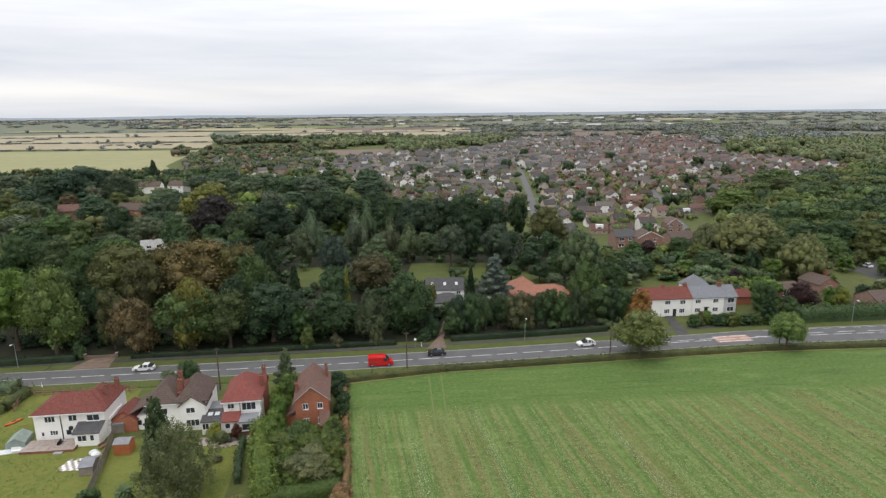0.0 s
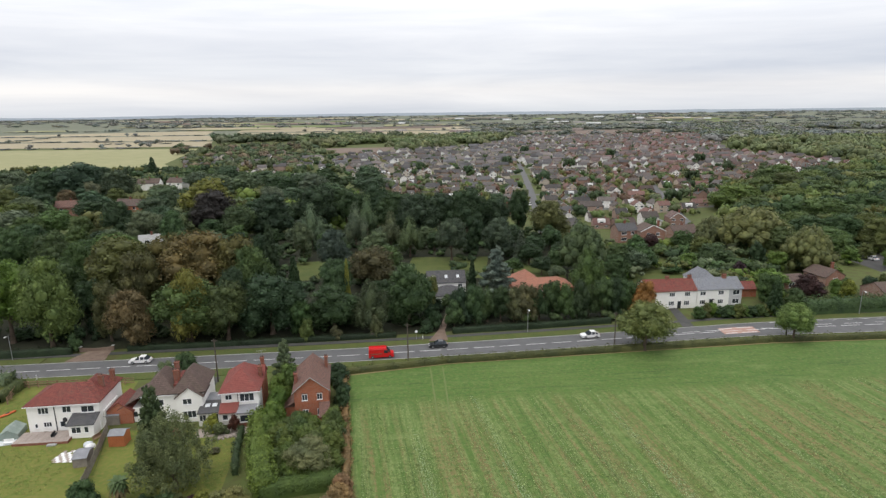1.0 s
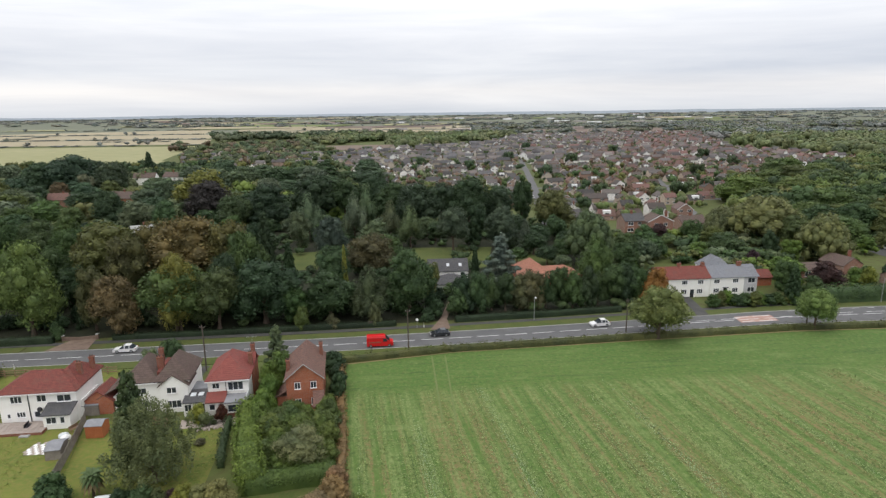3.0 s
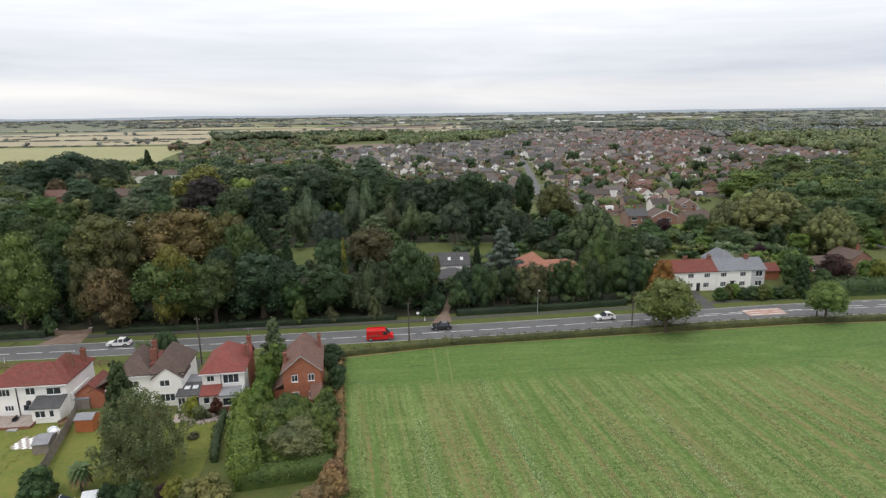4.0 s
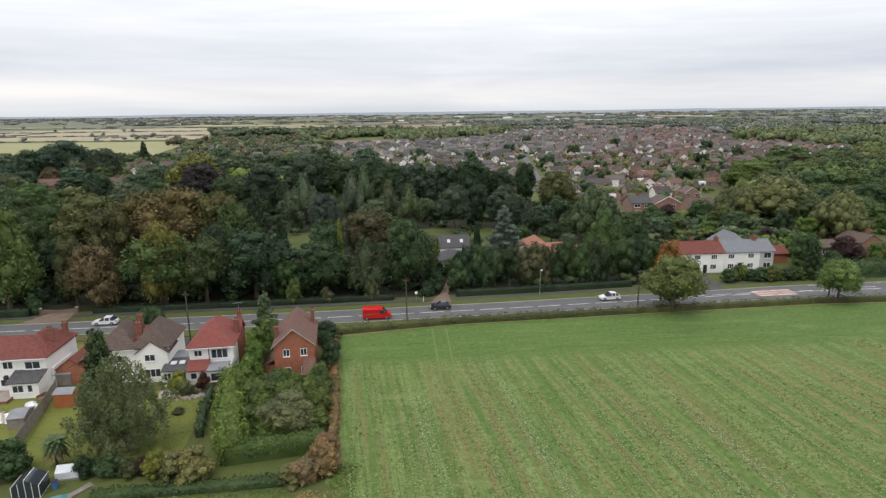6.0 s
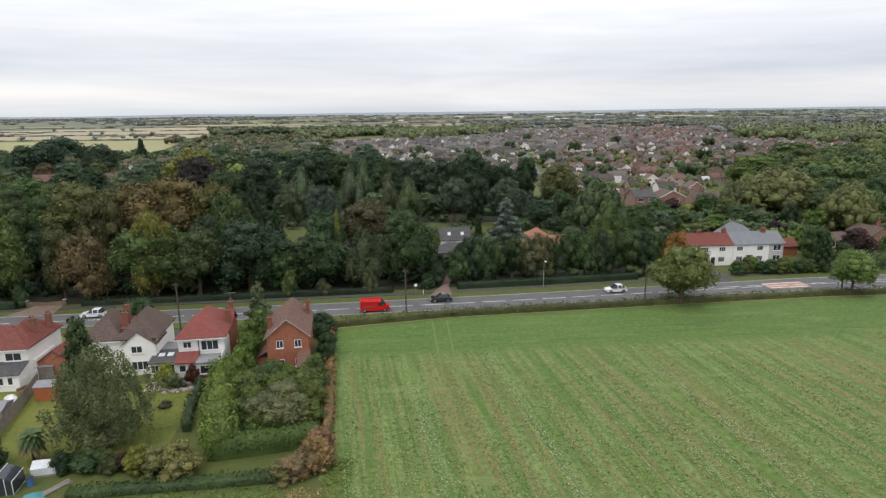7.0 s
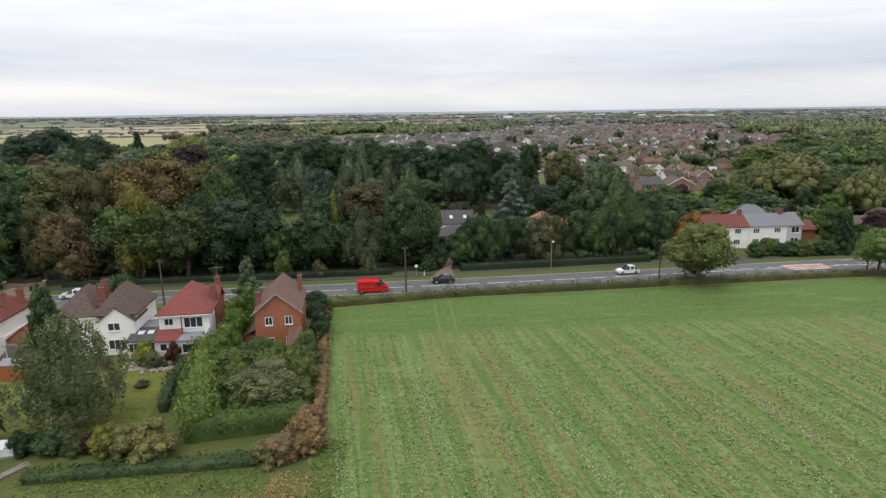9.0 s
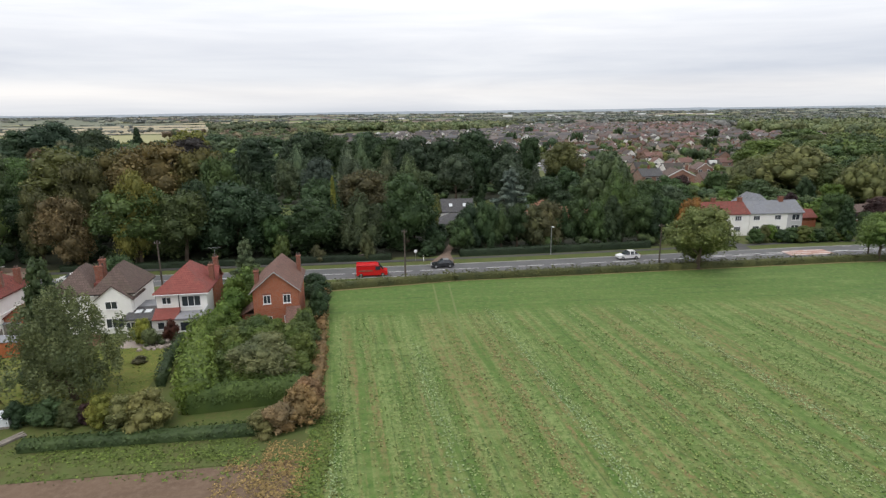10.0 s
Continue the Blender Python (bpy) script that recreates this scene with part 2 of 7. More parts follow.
M_PAVE = mottled("paving_slabs", (0.30, 0.25, 0.22), (0.40, 0.35, 0.31), 0.9, 0.85)
M_GRAVEL = mottled("sandy_gravel", (0.15, 0.105, 0.08), (0.22, 0.165, 0.13), 0.7, 0.95, fine=14)
M_ASPHALT = mottled("asphalt", (0.098, 0.098, 0.10), (0.135, 0.135, 0.136), 0.25, 0.8, fine=30, bump=0.15, kind="World")
# Tone lowered so the footway carries the shade of overhanging trees
M_FOOTWAY = mottled("worn_footway_asphalt", (0.055, 0.055, 0.053), (0.085, 0.083, 0.08), 0.4, 0.85, fine=20, kind="World")
M_PAINT = mottled("worn_road_paint", (0.50, 0.50, 0.49), (0.74, 0.74, 0.72), 1.2, 0.7, bump=0.05)
M_REDROAD = mottled("buff_red_road_surface", (0.33, 0.20, 0.16), (0.44, 0.29, 0.24), 0.6, 0.85)
M_KERB = mottled("concrete_kerb", (0.30, 0.30, 0.29), (0.42, 0.42, 0.40), 0.8, 0.85)
M_BARK = mottled("bark", (0.075, 0.055, 0.04), (0.13, 0.10, 0.075), 1.5, 0.95)
M_POLE = mottled("dark_creosoted_pole", (0.07, 0.055, 0.045), (0.13, 0.11, 0.09), 2.0, 0.9)
M_STEEL = mottled("galvanised_steel", (0.30, 0.31, 0.32), (0.42, 0.43, 0.44), 1.0, 0.45, metal=0.6, bump=0.03)
M_TYRE = mottled("tyre_rubber", (0.018, 0.018, 0.018), (0.03, 0.03, 0.03), 3.0, 0.85)
M_DARK = mottled("dark_plastic", (0.02, 0.02, 0.022), (0.035, 0.035, 0.04), 2.0, 0.5)
M_POLY = mottled("milky_polythene", (0.55, 0.58, 0.60), (0.70, 0.73, 0.75), 1.0, 0.35)
M_TARP = mottled("dull_green_cover", (0.20, 0.25, 0.22), (0.30, 0.35, 0.31), 1.2, 0.6)
M_ORANGE = mottled("orange_plastic", (0.5, 0.10, 0.03), (0.6, 0.15, 0.05), 1.0, 0.5)
M_BLUE = mottled("blue_plastic", (0.05, 0.12, 0.28), (0.07, 0.17, 0.36), 1.0, 0.5)
M_TEAL = mottled("teal_paint", (0.06, 0.20, 0.22), (0.09, 0.27, 0.29), 1.0, 0.6)
M_LEAF = leaf_mat("leaves")


def plain(name, colour, rough, metal=0.0, coat=0.0):
    k = Nodes(name)
    k.b.inputs["Coat Weight"].default_value = coat
    c = k.mix(k.ramp(k.noise(k.coord(), 2.0, 4), (0.4, (0, 0, 0)), (0.8, (0.25, 0.25, 0.25))), colour, tuple(0.75 * v for v in colour))
    return k.done(c, rough, metal)


M_GLASS = plain("dark_window_glass", (0.035, 0.042, 0.05), 0.06)
M_GLASS.node_tree.nodes["Principled BSDF"].inputs["Specular IOR Level"].default_value = 0.6
M_VANRED = plain("red_van_paint", (0.55, 0.012, 0.015), 0.3, 0.0, 0.6)
M_CARWHITE = plain("white_car_paint", (0.78, 0.78, 0.78), 0.3, 0.0, 0.6)
M_CARDARK = plain("dark_grey_car_paint", (0.035, 0.038, 0.042), 0.3, 0.3, 0.6)
M_LAMPGLASS = plain("headlight_glass", (0.6, 0.6, 0.6), 0.15)
M_TAIL = plain("red_tail_light", (0.4, 0.02, 0.02), 0.2)

BAND_START = 4.6
G_BASE = ground_mat("rough_grass", (0.062, 0.090, 0.023), (0.092, 0.112, 0.031), (0.073, 0.068, 0.025), 0.03, 12)
G_VERGE = ground_mat("verge_grass", (0.048, 0.078, 0.016), (0.080, 0.100, 0.024), (0.090, 0.090, 0.030), 0.25, 8)
G_LAWN = ground_mat("lawn_grass", (0.084, 0.122, 0.020), (0.138, 0.156, 0.030), (0.160, 0.146, 0.040), 0.22, 6)
G_CROP = ground_mat("young_crop", (0.060, 0.122, 0.022), (0.078, 0.136, 0.028), (0.088, 0.122, 0.032), 0.05, 20, None, (10.6, 3.65, BAND_START, (0.185, 0.130, 0.060), (0.160, 0.205, 0.070), (0.040, 0.076, 0.020)))
# Near-black tones put the shade under the trees into the floor's colour
G_SHADE_LITTER = ground_mat("shaded_woodland_floor", (0.016, 0.020, 0.010), (0.028, 0.034, 0.014), (0.022, 0.020, 0.012), 0.3, 8)
G_SOIL = ground_mat("bare_tilled_soil", (0.100, 0.066, 0.044), (0.128, 0.086, 0.058), (0.150, 0.106, 0.074), 0.2, 9, (84, 0.9, (0.098, 0.066, 0.049)))
G_STUBBLE = ground_mat("straw_stubble", (0.29, 0.25, 0.165), (0.345, 0.30, 0.20), (0.26, 0.23, 0.15), 0.004, 14)
G_PASTURE = ground_mat("pale_pasture", (0.235, 0.235, 0.115), (0.285, 0.27, 0.145), (0.22, 0.22, 0.105), 0.006, 9)
G_GREENFAR = ground_mat("far_green_field", (0.114, 0.150, 0.047), (0.146, 0.180, 0.058), (0.122, 0.143, 0.053), 0.006, 9)
G_BROWNFAR = ground_mat("far_ploughed_field", (0.136, 0.100, 0.080), (0.176, 0.132, 0.104), (0.144, 0.112, 0.088), 0.006, 9)
# Paler and greyer than the near grass: haze put into the ground colour
G_FARLAND = ground_mat("hazed_farmland", (0.125, 0.14, 0.095), (0.155, 0.16, 0.11), (0.11, 0.125, 0.09), 0.003, 10)
# Hills that emit a pale blue grey of their own, standing in for haze
M_DISTANCE = bpy.data.materials.new("glowing_haze_hills")
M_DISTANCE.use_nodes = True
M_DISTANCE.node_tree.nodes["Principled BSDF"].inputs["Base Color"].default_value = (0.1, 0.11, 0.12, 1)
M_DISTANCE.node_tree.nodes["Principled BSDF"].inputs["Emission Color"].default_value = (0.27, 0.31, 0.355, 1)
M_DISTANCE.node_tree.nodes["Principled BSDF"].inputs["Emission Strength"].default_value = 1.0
G_DRYGRASS = ground_mat("dry_grass", (0.225, 0.173, 0.083), (0.180, 0.165, 0.068), (0.270, 0.203, 0.105), 0.25, 8)

# ---- mesh tools ----


def mesh_ob(name, me, material, parent=None, label=""):
    ob = new(name, me)
    if not me.materials:
        me.materials.append(material)
    if parent:
        ob.parent = parent
    return tagged(ob, label)


def part(name, bm, material, parent=None, label=""):
    """Links a bmesh as one mesh object under a thing or a part."""
    bmesh.ops.recalc_face_normals(bm, faces=bm.faces)
    me = bpy.data.meshes.new(name)
    bm.to_mesh(me)
    bm.free()
    return mesh_ob(name, me, material, parent, label)


def thing(name, m, label, category, group="", kind=""):
    ob = new(name)
    ob.empty_display_size = 0.5
    ob.matrix_basis = m
    return tagged(ob, label, category, group, kind)


def box(bm, x0, y0, z0, x1, y1, z1):
    v = [bm.verts.new(p) for p in ((x0, y0, z0), (x1, y0, z0), (x1, y1, z0), (x0, y1, z0), (x0, y0, z1), (x1, y0, z1), (x1, y1, z1), (x0, y1, z1))]
    for f in ((0, 3, 2, 1), (4, 5, 6, 7), (0, 1, 5, 4), (1, 2, 6, 5), (2, 3, 7, 6), (3, 0, 4, 7)):
        bm.faces.new([v[i] for i in f])
    return bm


def boxed(*args):
    return box(bmesh.new(), *args)


def solid(bm, rings):
    """Closed loft through rings of equal length."""
    rows = [[bm.verts.new(p) for p in ring] for ring in rings]
    n = len(rows[0])
    for a, b in zip(rows, rows[1:]):
        for i in range(n):
            bm.faces.new((a[i], a[(i + 1) % n], b[(i + 1) % n], b[i]))
    bm.faces.new(rows[0])
    bm.faces.new(rows[-1][::-1])
    return bm


def tube(bm, p0, p1, r0, r1, n=8):
    p0, p1 = Vector(p0), Vector(p1)
    q = (p1 - p0).to_track_quat("Z", "Y")
    ring = [Vector((math.cos(2 * math.pi * i / n), math.sin(2 * math.pi * i / n), 0)) for i in range(n)]
    return solid(bm, [[p0 + q @ (c * r0) for c in ring], [p1 + q @ (c * r1) for c in ring]])


def gable_wall(bm, x0, y0, x1, y1, z, rise, axis="x", z0=0.0):
    """House body whose ridge runs along the axis."""
    if axis == "x":
        ends = [[(x, y0, z0), (x, y1, z0), (x, y1, z), (x, (y0 + y1) / 2, z + rise), (x, y0, z)] for x in (x0, x1)]
    else:
        ends = [[(x0, y, z0), (x1, y, z0), (x1, y, z), ((x0 + x1) / 2, y, z + rise), (x0, y, z)] for y in (y0, y1)]
    return solid(bm, ends)


def gable_roof(bm, x0, y0, x1, y1, z, rise, axis="x", over=0.3, thick=0.14):
    """Two roof slopes with thickness and overhang."""
    if axis == "x":
        half, mid = (y1 - y0) / 2, (y0 + y1) / 2
        drop = rise / half * over
        cut = [(mid - half - over, z - drop), (mid, z + rise), (mid + half + over, z - drop)]
        ends = [[(x, y, h) for y, h in cut] + [(x, y, h + thick) for y, h in cut[::-1]] for x in (x0 - over * 0.6, x1 + over * 0.6)]
    else:
        half, mid = (x1 - x0) / 2, (x0 + x1) / 2
        drop = rise / half * over
        cut = [(mid - half - over, z - drop), (mid, z + rise), (mid + half + over, z - drop)]
        ends = [[(x, y, h) for x, h in cut] + [(x, y, h + thick) for x, h in cut[::-1]] for y in (y0 - over * 0.6, y1 + over * 0.6)]
    return solid(bm, ends)


def hip_roof(bm, x0, y0, x1, y1, z, rise, over=0.35, eave=0.12):
    """Hipped roof, its ridge along the longer side."""
    x0, y0, x1, y1 = x0 - over, y0 - over, x1 + over, y1 + over
    w, d = x1 - x0, y1 - y0
    h = min(w, d) / 2
    e = [bm.verts.new((x, y, k)) for k in (z - 0.05, z + eave) for x, y in ((x0, y0), (x1, y0), (x1, y1), (x0, y1))]
    if w >= d:
        r = [bm.verts.new((x0 + h, y0 + h, z + rise)), bm.verts.new((x1 - h + 0.01, y0 + h, z + rise))]
        tops = ((4, 5, "b", "a"), (5, 6, "b"), (6, 7, "a", "b"), (7, 4, "a"))
    else:
        r = [bm.verts.new((x0 + h, y0 + h, z + rise)), bm.verts.new((x0 + h, y1 - h + 0.01, z + rise))]
        tops = ((4, 5, "a"), (5, 6, "b", "a"), (6, 7, "b"), (7, 4, "a", "b"))
    pick = {"a": r[0], "b": r[1]}
    for f in tops:
        bm.faces.new([pick[i] if isinstance(i, str) else e[i] for i in f])
    bm.faces.new([e[i] for i in (3, 2, 1, 0)])
    for i in range(4):
        bm.faces.new((e[i], e[(i + 1) % 4], e[4 + (i + 1) % 4], e[4 + i]))
    return bm


def lattice(w, h, panes, t, front=-0.05, back=0.06):
    """A window frame with its mullions, in one piece."""
    bm = bmesh.new()
    xs = [-w / 2]
    for i in range(panes):
        left = -w / 2 + (w - t) * i / panes
        xs += [left + t, left + (w - t) / panes]
    xs.append(w / 2)
    zs = [0, t, h - t, h]
    made = {}

    def vert(i, k, y):
        if (i, k, y) not in made:
            made[i, k, y] = bm.verts.new((xs[i], y, zs[k]))
        return made[i, k, y]

    def full(i, k):
        return 0 <= i < len(xs) - 1 and 0 <= k < 3 and not (k == 1 and i % 2 == 1)

    for i in range(len(xs) - 1):
        for k in range(3):
            if not full(i, k):
                continue
            for y in (front, back):
                bm.faces.new((vert(i, k, y), vert(i + 1, k, y), vert(i + 1, k + 1, y), vert(i, k + 1, y)))
            for di, dk, p, q in ((-1, 0, (i, k), (i, k + 1)), (1, 0, (i + 1, k), (i + 1, k + 1)), (0, -1, (i, k), (i + 1, k)), (0, 1, (i, k + 1), (i + 1, k + 1))):
                if not full(i + di, k + dk):
                    bm.faces.new((vert(*p, front), vert(*q, front), vert(*q, back), vert(*p, back)))
    return bm


def window(parent, x, y, z, w, h, panes=2, turn=0, label=""):
    """A framed window proud of a wall that faces -y (turn 0), with its sill and panes."""
    t = 0.07
    f = lattice(w, h, panes, t)
    win = part("window", f, M_UPVC, parent, label or "white window frame with dark glass")
    win.matrix_basis = pose(x, y, z, 0, 0, turn)
    for i in range(panes):
        a = -w / 2 + (w - t) * i / panes + t
        part("pane", boxed(a, -0.02, t, a + (w - t) / panes - t, 0.03, h - t), M_GLASS, win)
    part("sill", boxed(-w / 2 - 0.06, -0.13, -0.07, w / 2 + 0.06, 0.05, -0.003), M_UPVC, win)
    return win


def door(parent, x, y, w=0.95, h=2.05, material=None, turn=0, z=0.0):
    d = part("door", boxed(-w / 2, -0.04, 0, w / 2, 0.05, h), material or M_UPVC, parent)
    d.matrix_basis = pose(x, y, z, 0, 0, turn)
    part("pane", boxed(-w * 0.32, -0.055, h * 0.5, w * 0.32, -0.042, h * 0.92), M_GLASS, d)
    part("handle", boxed(w * 0.34, -0.1, 0.98, w * 0.42, -0.043, 1.06), M_STEEL, d)
    return d


def chimney(parent, x, y, z0, z1, w=0.6, d=0.5, pots=2):
    bm = boxed(x - w / 2, y - d / 2, z0, x + w / 2, y + d / 2, z1)
    box(bm, x - w / 2 - 0.07, y - d / 2 - 0.07, z1, x + w / 2 + 0.07, y + d / 2 + 0.07, z1 + 0.15)
    c = part("chimney", bm, M_BRICK_DARK, parent)
    for i in range(pots):
        px = x + (i - (pots - 1) / 2) * w * 0.5
        part("chimney_pot", tube(bmesh.new(), (px, y, z1 + 0.15), (px, y, z1 + 0.5), 0.12, 0.1), M_TILE_BROWN, c)
    return c


def quick_mesh(name, verts, *face_sets):
    """A mesh from numpy arrays: vertices and one array of faces for each face size."""
    me = bpy.data.meshes.new(name)
    me.vertices.add(len(verts))
    me.vertices.foreach_set("co", np.asarray(verts, np.float32).ravel())
    sizes = np.concatenate([np.full(len(f), f.shape[1], np.int32) for f in face_sets])
    loops = np.concatenate([f.ravel() for f in face_sets]).astype(np.int32)
    me.loops.add(len(loops))
    me.loops.foreach_set("vertex_index", loops)
    me.polygons.add(len(sizes))
    me.polygons.foreach_set("loop_start", np.concatenate([[0], np.cumsum(sizes)[:-1]]).astype(np.int32))
    me.update(calc_edges=True)
    return me


def cards(points, normals, sizes, rng, tumble=0.6):
    """Small leaf clumps, four corners each, folded a little, facing roughly along the normals."""
    n = len(points)
    nn = normals + rng.normal(0, tumble, (n, 3))
    nn /= np.linalg.norm(nn, axis=1, keepdims=True)
    t = np.cross(nn, rng.normal(0, 1, (n, 3)))
    t /= np.linalg.norm(t, axis=1, keepdims=True) + 1e-9
    b = np.cross(nn, t)
    s = sizes[:, None]
    k = rng.uniform(0.55, 1.0, (n, 1))
    v = np.stack([points + s * t - 0.25 * s * nn, points + s * k * b + 0.12 * s * nn, points - s * t - 0.25 * s * nn, points - s * k * b + 0.12 * s * nn], 1)
    return v.reshape(-1, 3), np.arange(4 * n).reshape(-1, 4)


ICO = bmesh.new()
bmesh.ops.create_icosphere(ICO, subdivisions=1, radius=1.0)
ICO_V = np.array([v.co[:] for v in ICO.verts])
ICO_F = np.array([[v.index for v in f.verts] for f in ICO.faces])
ICO.free()


def foliage(name, lobes, count, size, rng, tumble=0.6, core=0.8, up=0.35):
    """A crown: leaf clumps over many lobes (x, y, z, rx, ry, rz), with a solid shaded inside."""
    lobes = np.asarray(lobes, float)
    area = (lobes[:, 3] * lobes[:, 4] * lobes[:, 5]) ** (2 / 3)
    which = rng.choice(len(lobes), count * 2, p=area / area.sum())
    d = rng.normal(0, 1, (count * 2, 3))
    d[:, 2] += up
    d /= np.linalg.norm(d, axis=1, keepdims=True)
    c, r = lobes[which, :3], lobes[which, 3:]
    p = c + d * r * rng.uniform(0.74, 1.18, (count * 2, 1))
    keep = np.ones(len(p), bool)
    for i, lobe in enumerate(lobes):
        keep &= ~((((p - lobe[:3]) / lobe[3:]) ** 2).sum(1) < 0.5) | (which == i)
    p, d = p[keep][:count], d[keep][:count]
    v4, f4 = cards(p, d, size * rng.uniform(0.6, 1.35, len(p)), rng, tumble)
    vs, fs = [v4], []
    base = len(v4)
    for lobe in lobes:
        if lobe[3] < 0.9 and len(lobes) > 90:
            continue
        bumpy = ICO_V * (1 + rng.normal(0, 0.05, (len(ICO_V), 1)))
        vs.append(lobe[:3] + bumpy * lobe[3:] * core)
        fs.append(ICO_F + base)
        base += len(ICO_V)
    return quick_mesh(name, np.concatenate(vs), f4, np.concatenate(fs))


def trunk_bm(rng, height, radius, spread, limbs=6):
    bm = bmesh.new()
    bend = Vector((rng.normal(0, 0.15), rng.normal(0, 0.15), 0))
    top = Vector((0, 0, height)) + bend
    tube(bm, (0, 0, -0.1), (0, 0, height * 0.12), radius * 1.5, radius, 9)
    tube(bm, (0, 0, height * 0.11), top, radius, radius * 0.45, 9)
    for i in range(limbs):
        a = 2 * math.pi * (i + rng.uniform(-0.3, 0.3)) / limbs
        z = height * rng.uniform(0.5, 0.98)
        out = Vector((math.cos(a), math.sin(a), 0)) * spread * rng.uniform(0.45, 0.75)
        tube(bm, bend * (z / height) + Vector((0, 0, z)), out + Vector((0, 0, z + spread * rng.uniform(0.3, 0.7))), radius * 0.42, radius * 0.12, 6)
    return bm


# Kinds of tree are made once, 10 m tall and about 8 m across, and planted to size.
TREE_KINDS = {}


def tree_kind(name, make_lobes, count, size, seed, trunk_height=4.0, trunk_radius=0.28, spread=2.8, tumble=0.72, core=0.82, up=0.45):
    rng = np.random.default_rng(seed)
    TREE_KINDS[name] = (foliage("crown", make_lobes(rng), count, size, rng, tumble, core, up), trunk_bm(rng, trunk_height, trunk_radius, spread))
    me = bpy.data.meshes.new("trunk")
    bmesh.ops.recalc_face_normals(TREE_KINDS[name][1], faces=TREE_KINDS[name][1].faces)
    TREE_KINDS[name][1].to_mesh(me)
    TREE_KINDS[name][1].free()
    me.materials.append(M_BARK)
    TREE_KINDS[name][0].materials.append(M_LEAF)
    TREE_KINDS[name] = (TREE_KINDS[name][0], me)


def boughs(rng, leaders, per, small=(0.3, 0.56), flat=0.95, up=0.35):
    """Boughs over the upper side of each leader (x, y, z, r, rz): a dome broken into clumps."""
    out = []
    for lx, ly, lz, r, rz in leaders:
        out.append((lx, ly, lz, r * 0.9, r * 0.9, rz * 0.9))
        for i in range(per):
            h = 1 - 2 * (i + 0.5) / per * 0.86
            a = i * 2.39996 + rng.uniform(-0.5, 0.5)
            ring = math.sqrt(max(0.0, 1 - h * h))
            s = r * rng.uniform(*small)
            k = rng.uniform(0.74, 0.98)
            out.append((lx + math.cos(a) * ring * r * k, ly + math.sin(a) * ring * r * k, lz + (h * 0.95 + up * 0.1) * rz * k, s, s, s * flat * rng.uniform(0.75, 1.15)))
    return out


def broad(rng):
    """A spreading crown of several uneven domes, each broken into clumps."""
    leaders = [(rng.uniform(-0.5, 0.5), rng.uniform(-0.5, 0.5), 6.4, 2.2, 3.0)]
    turn = rng.uniform(0, 6.28)
    for i in range(6):
        a = turn + i * 1.047 + rng.uniform(-0.35, 0.35)
        out, r = rng.uniform(1.5, 2.2), rng.uniform(1.45, 2.0)
        leaders.append((math.cos(a) * out, math.sin(a) * out, rng.uniform(2.7, 6.6), r, r * rng.uniform(1.1, 1.6)))
    return boughs(rng, leaders, 19)


def feathery(rng):
    """An upright crown with several pointed leaders."""
    leaders = [(0, 0, 5.4, 1.7, 4.4)]
    for i in range(6):
        a = i * 1.047 + rng.uniform(-0.3, 0.3)
        leaders.append((math.cos(a) * 2.2, math.sin(a) * 2.2, rng.uniform(2.8, 5.4), rng.uniform(1.15, 1.55), rng.uniform(2.0, 3.2)))
    return boughs(rng, leaders, 17, (0.22, 0.42), 1.7)


def oval(rng):
    out = [(0, 0, 5.4, 1.9, 1.9, 3.8)]
    for i in range(24):
        z = rng.uniform(2.0, 9.0)
        w = 2.3 * math.sin(math.pi * min(1, (z - 0.6) / 9.6)) ** 0.6
        a = i * 2.4
        r = rng.uniform(0.75, 1.25)
        out.append((math.cos(a) * w, math.sin(a) * w, z, r, r, r * 1.15))
    return out


def cone(rng, wide=2.3):
    out = [(0, 0, 4.3, wide * 0.55, wide * 0.55, 4.2)]
    for i in range(40):
        z = 0.8 + 8.6 * (i / 40) ** 0.9
        w = wide * (1 - z / 10.2) ** 0.75
        a = i * 2.4
        r = 0.35 + 0.55 * (1 - z / 10)
        out.append((math.cos(a) * w, math.sin(a) * w, z, r, r, r * 1.2))
    return out


def cedar(rng):
    out = [(0, 0, 5.0, 1.1, 1.1, 4.2)]
    for i in range(34):
        z = 1.4 + 8.0 * (i / 34)
        w = 3.6 * (1 - z / 11) * rng.uniform(0.65, 1.15)
        a = i * 2.4 + rng.uniform(-0.4, 0.4)
        out.append((math.cos(a) * w, math.sin(a) * w, z, 1.25 * (1.1 - z / 13), 1.25 * (1.1 - z / 13), 0.33))
    return out


def willow(rng):
    out = [(0, 0, 4.8, 2.7, 2.7, 4.0)]
    for i in range(60):
        a = i * 2.4
        w = 3.6 * math.sqrt((i + 0.5) / 60) * rng.uniform(0.85, 1.08)
        z = 8.7 - 0.42 * w * w + rng.uniform(-0.9, 0.6)
        r = rng.uniform(0.5, 0.95)
        out.append((math.cos(a) * w, math.sin(a) * w, max(1.6, z), r, r, rng.uniform(1.1, 2.0)))
    return out


def bush(rng):
    out = [(0, 0, 4.2, 2.9, 2.9, 4.1)]
    for i in range(26):
        a = i * 2.4
        h = rng.uniform(0, 1)
        w = 3.2 * math.sqrt(1 - h * h * 0.9) * rng.uniform(0.75, 1.08)
        r = rng.uniform(0.7, 1.5)
        out.append((math.cos(a) * w, math.sin(a) * w, 1.2 + 7.4 * h, r, r, r * 1.25))
    return out


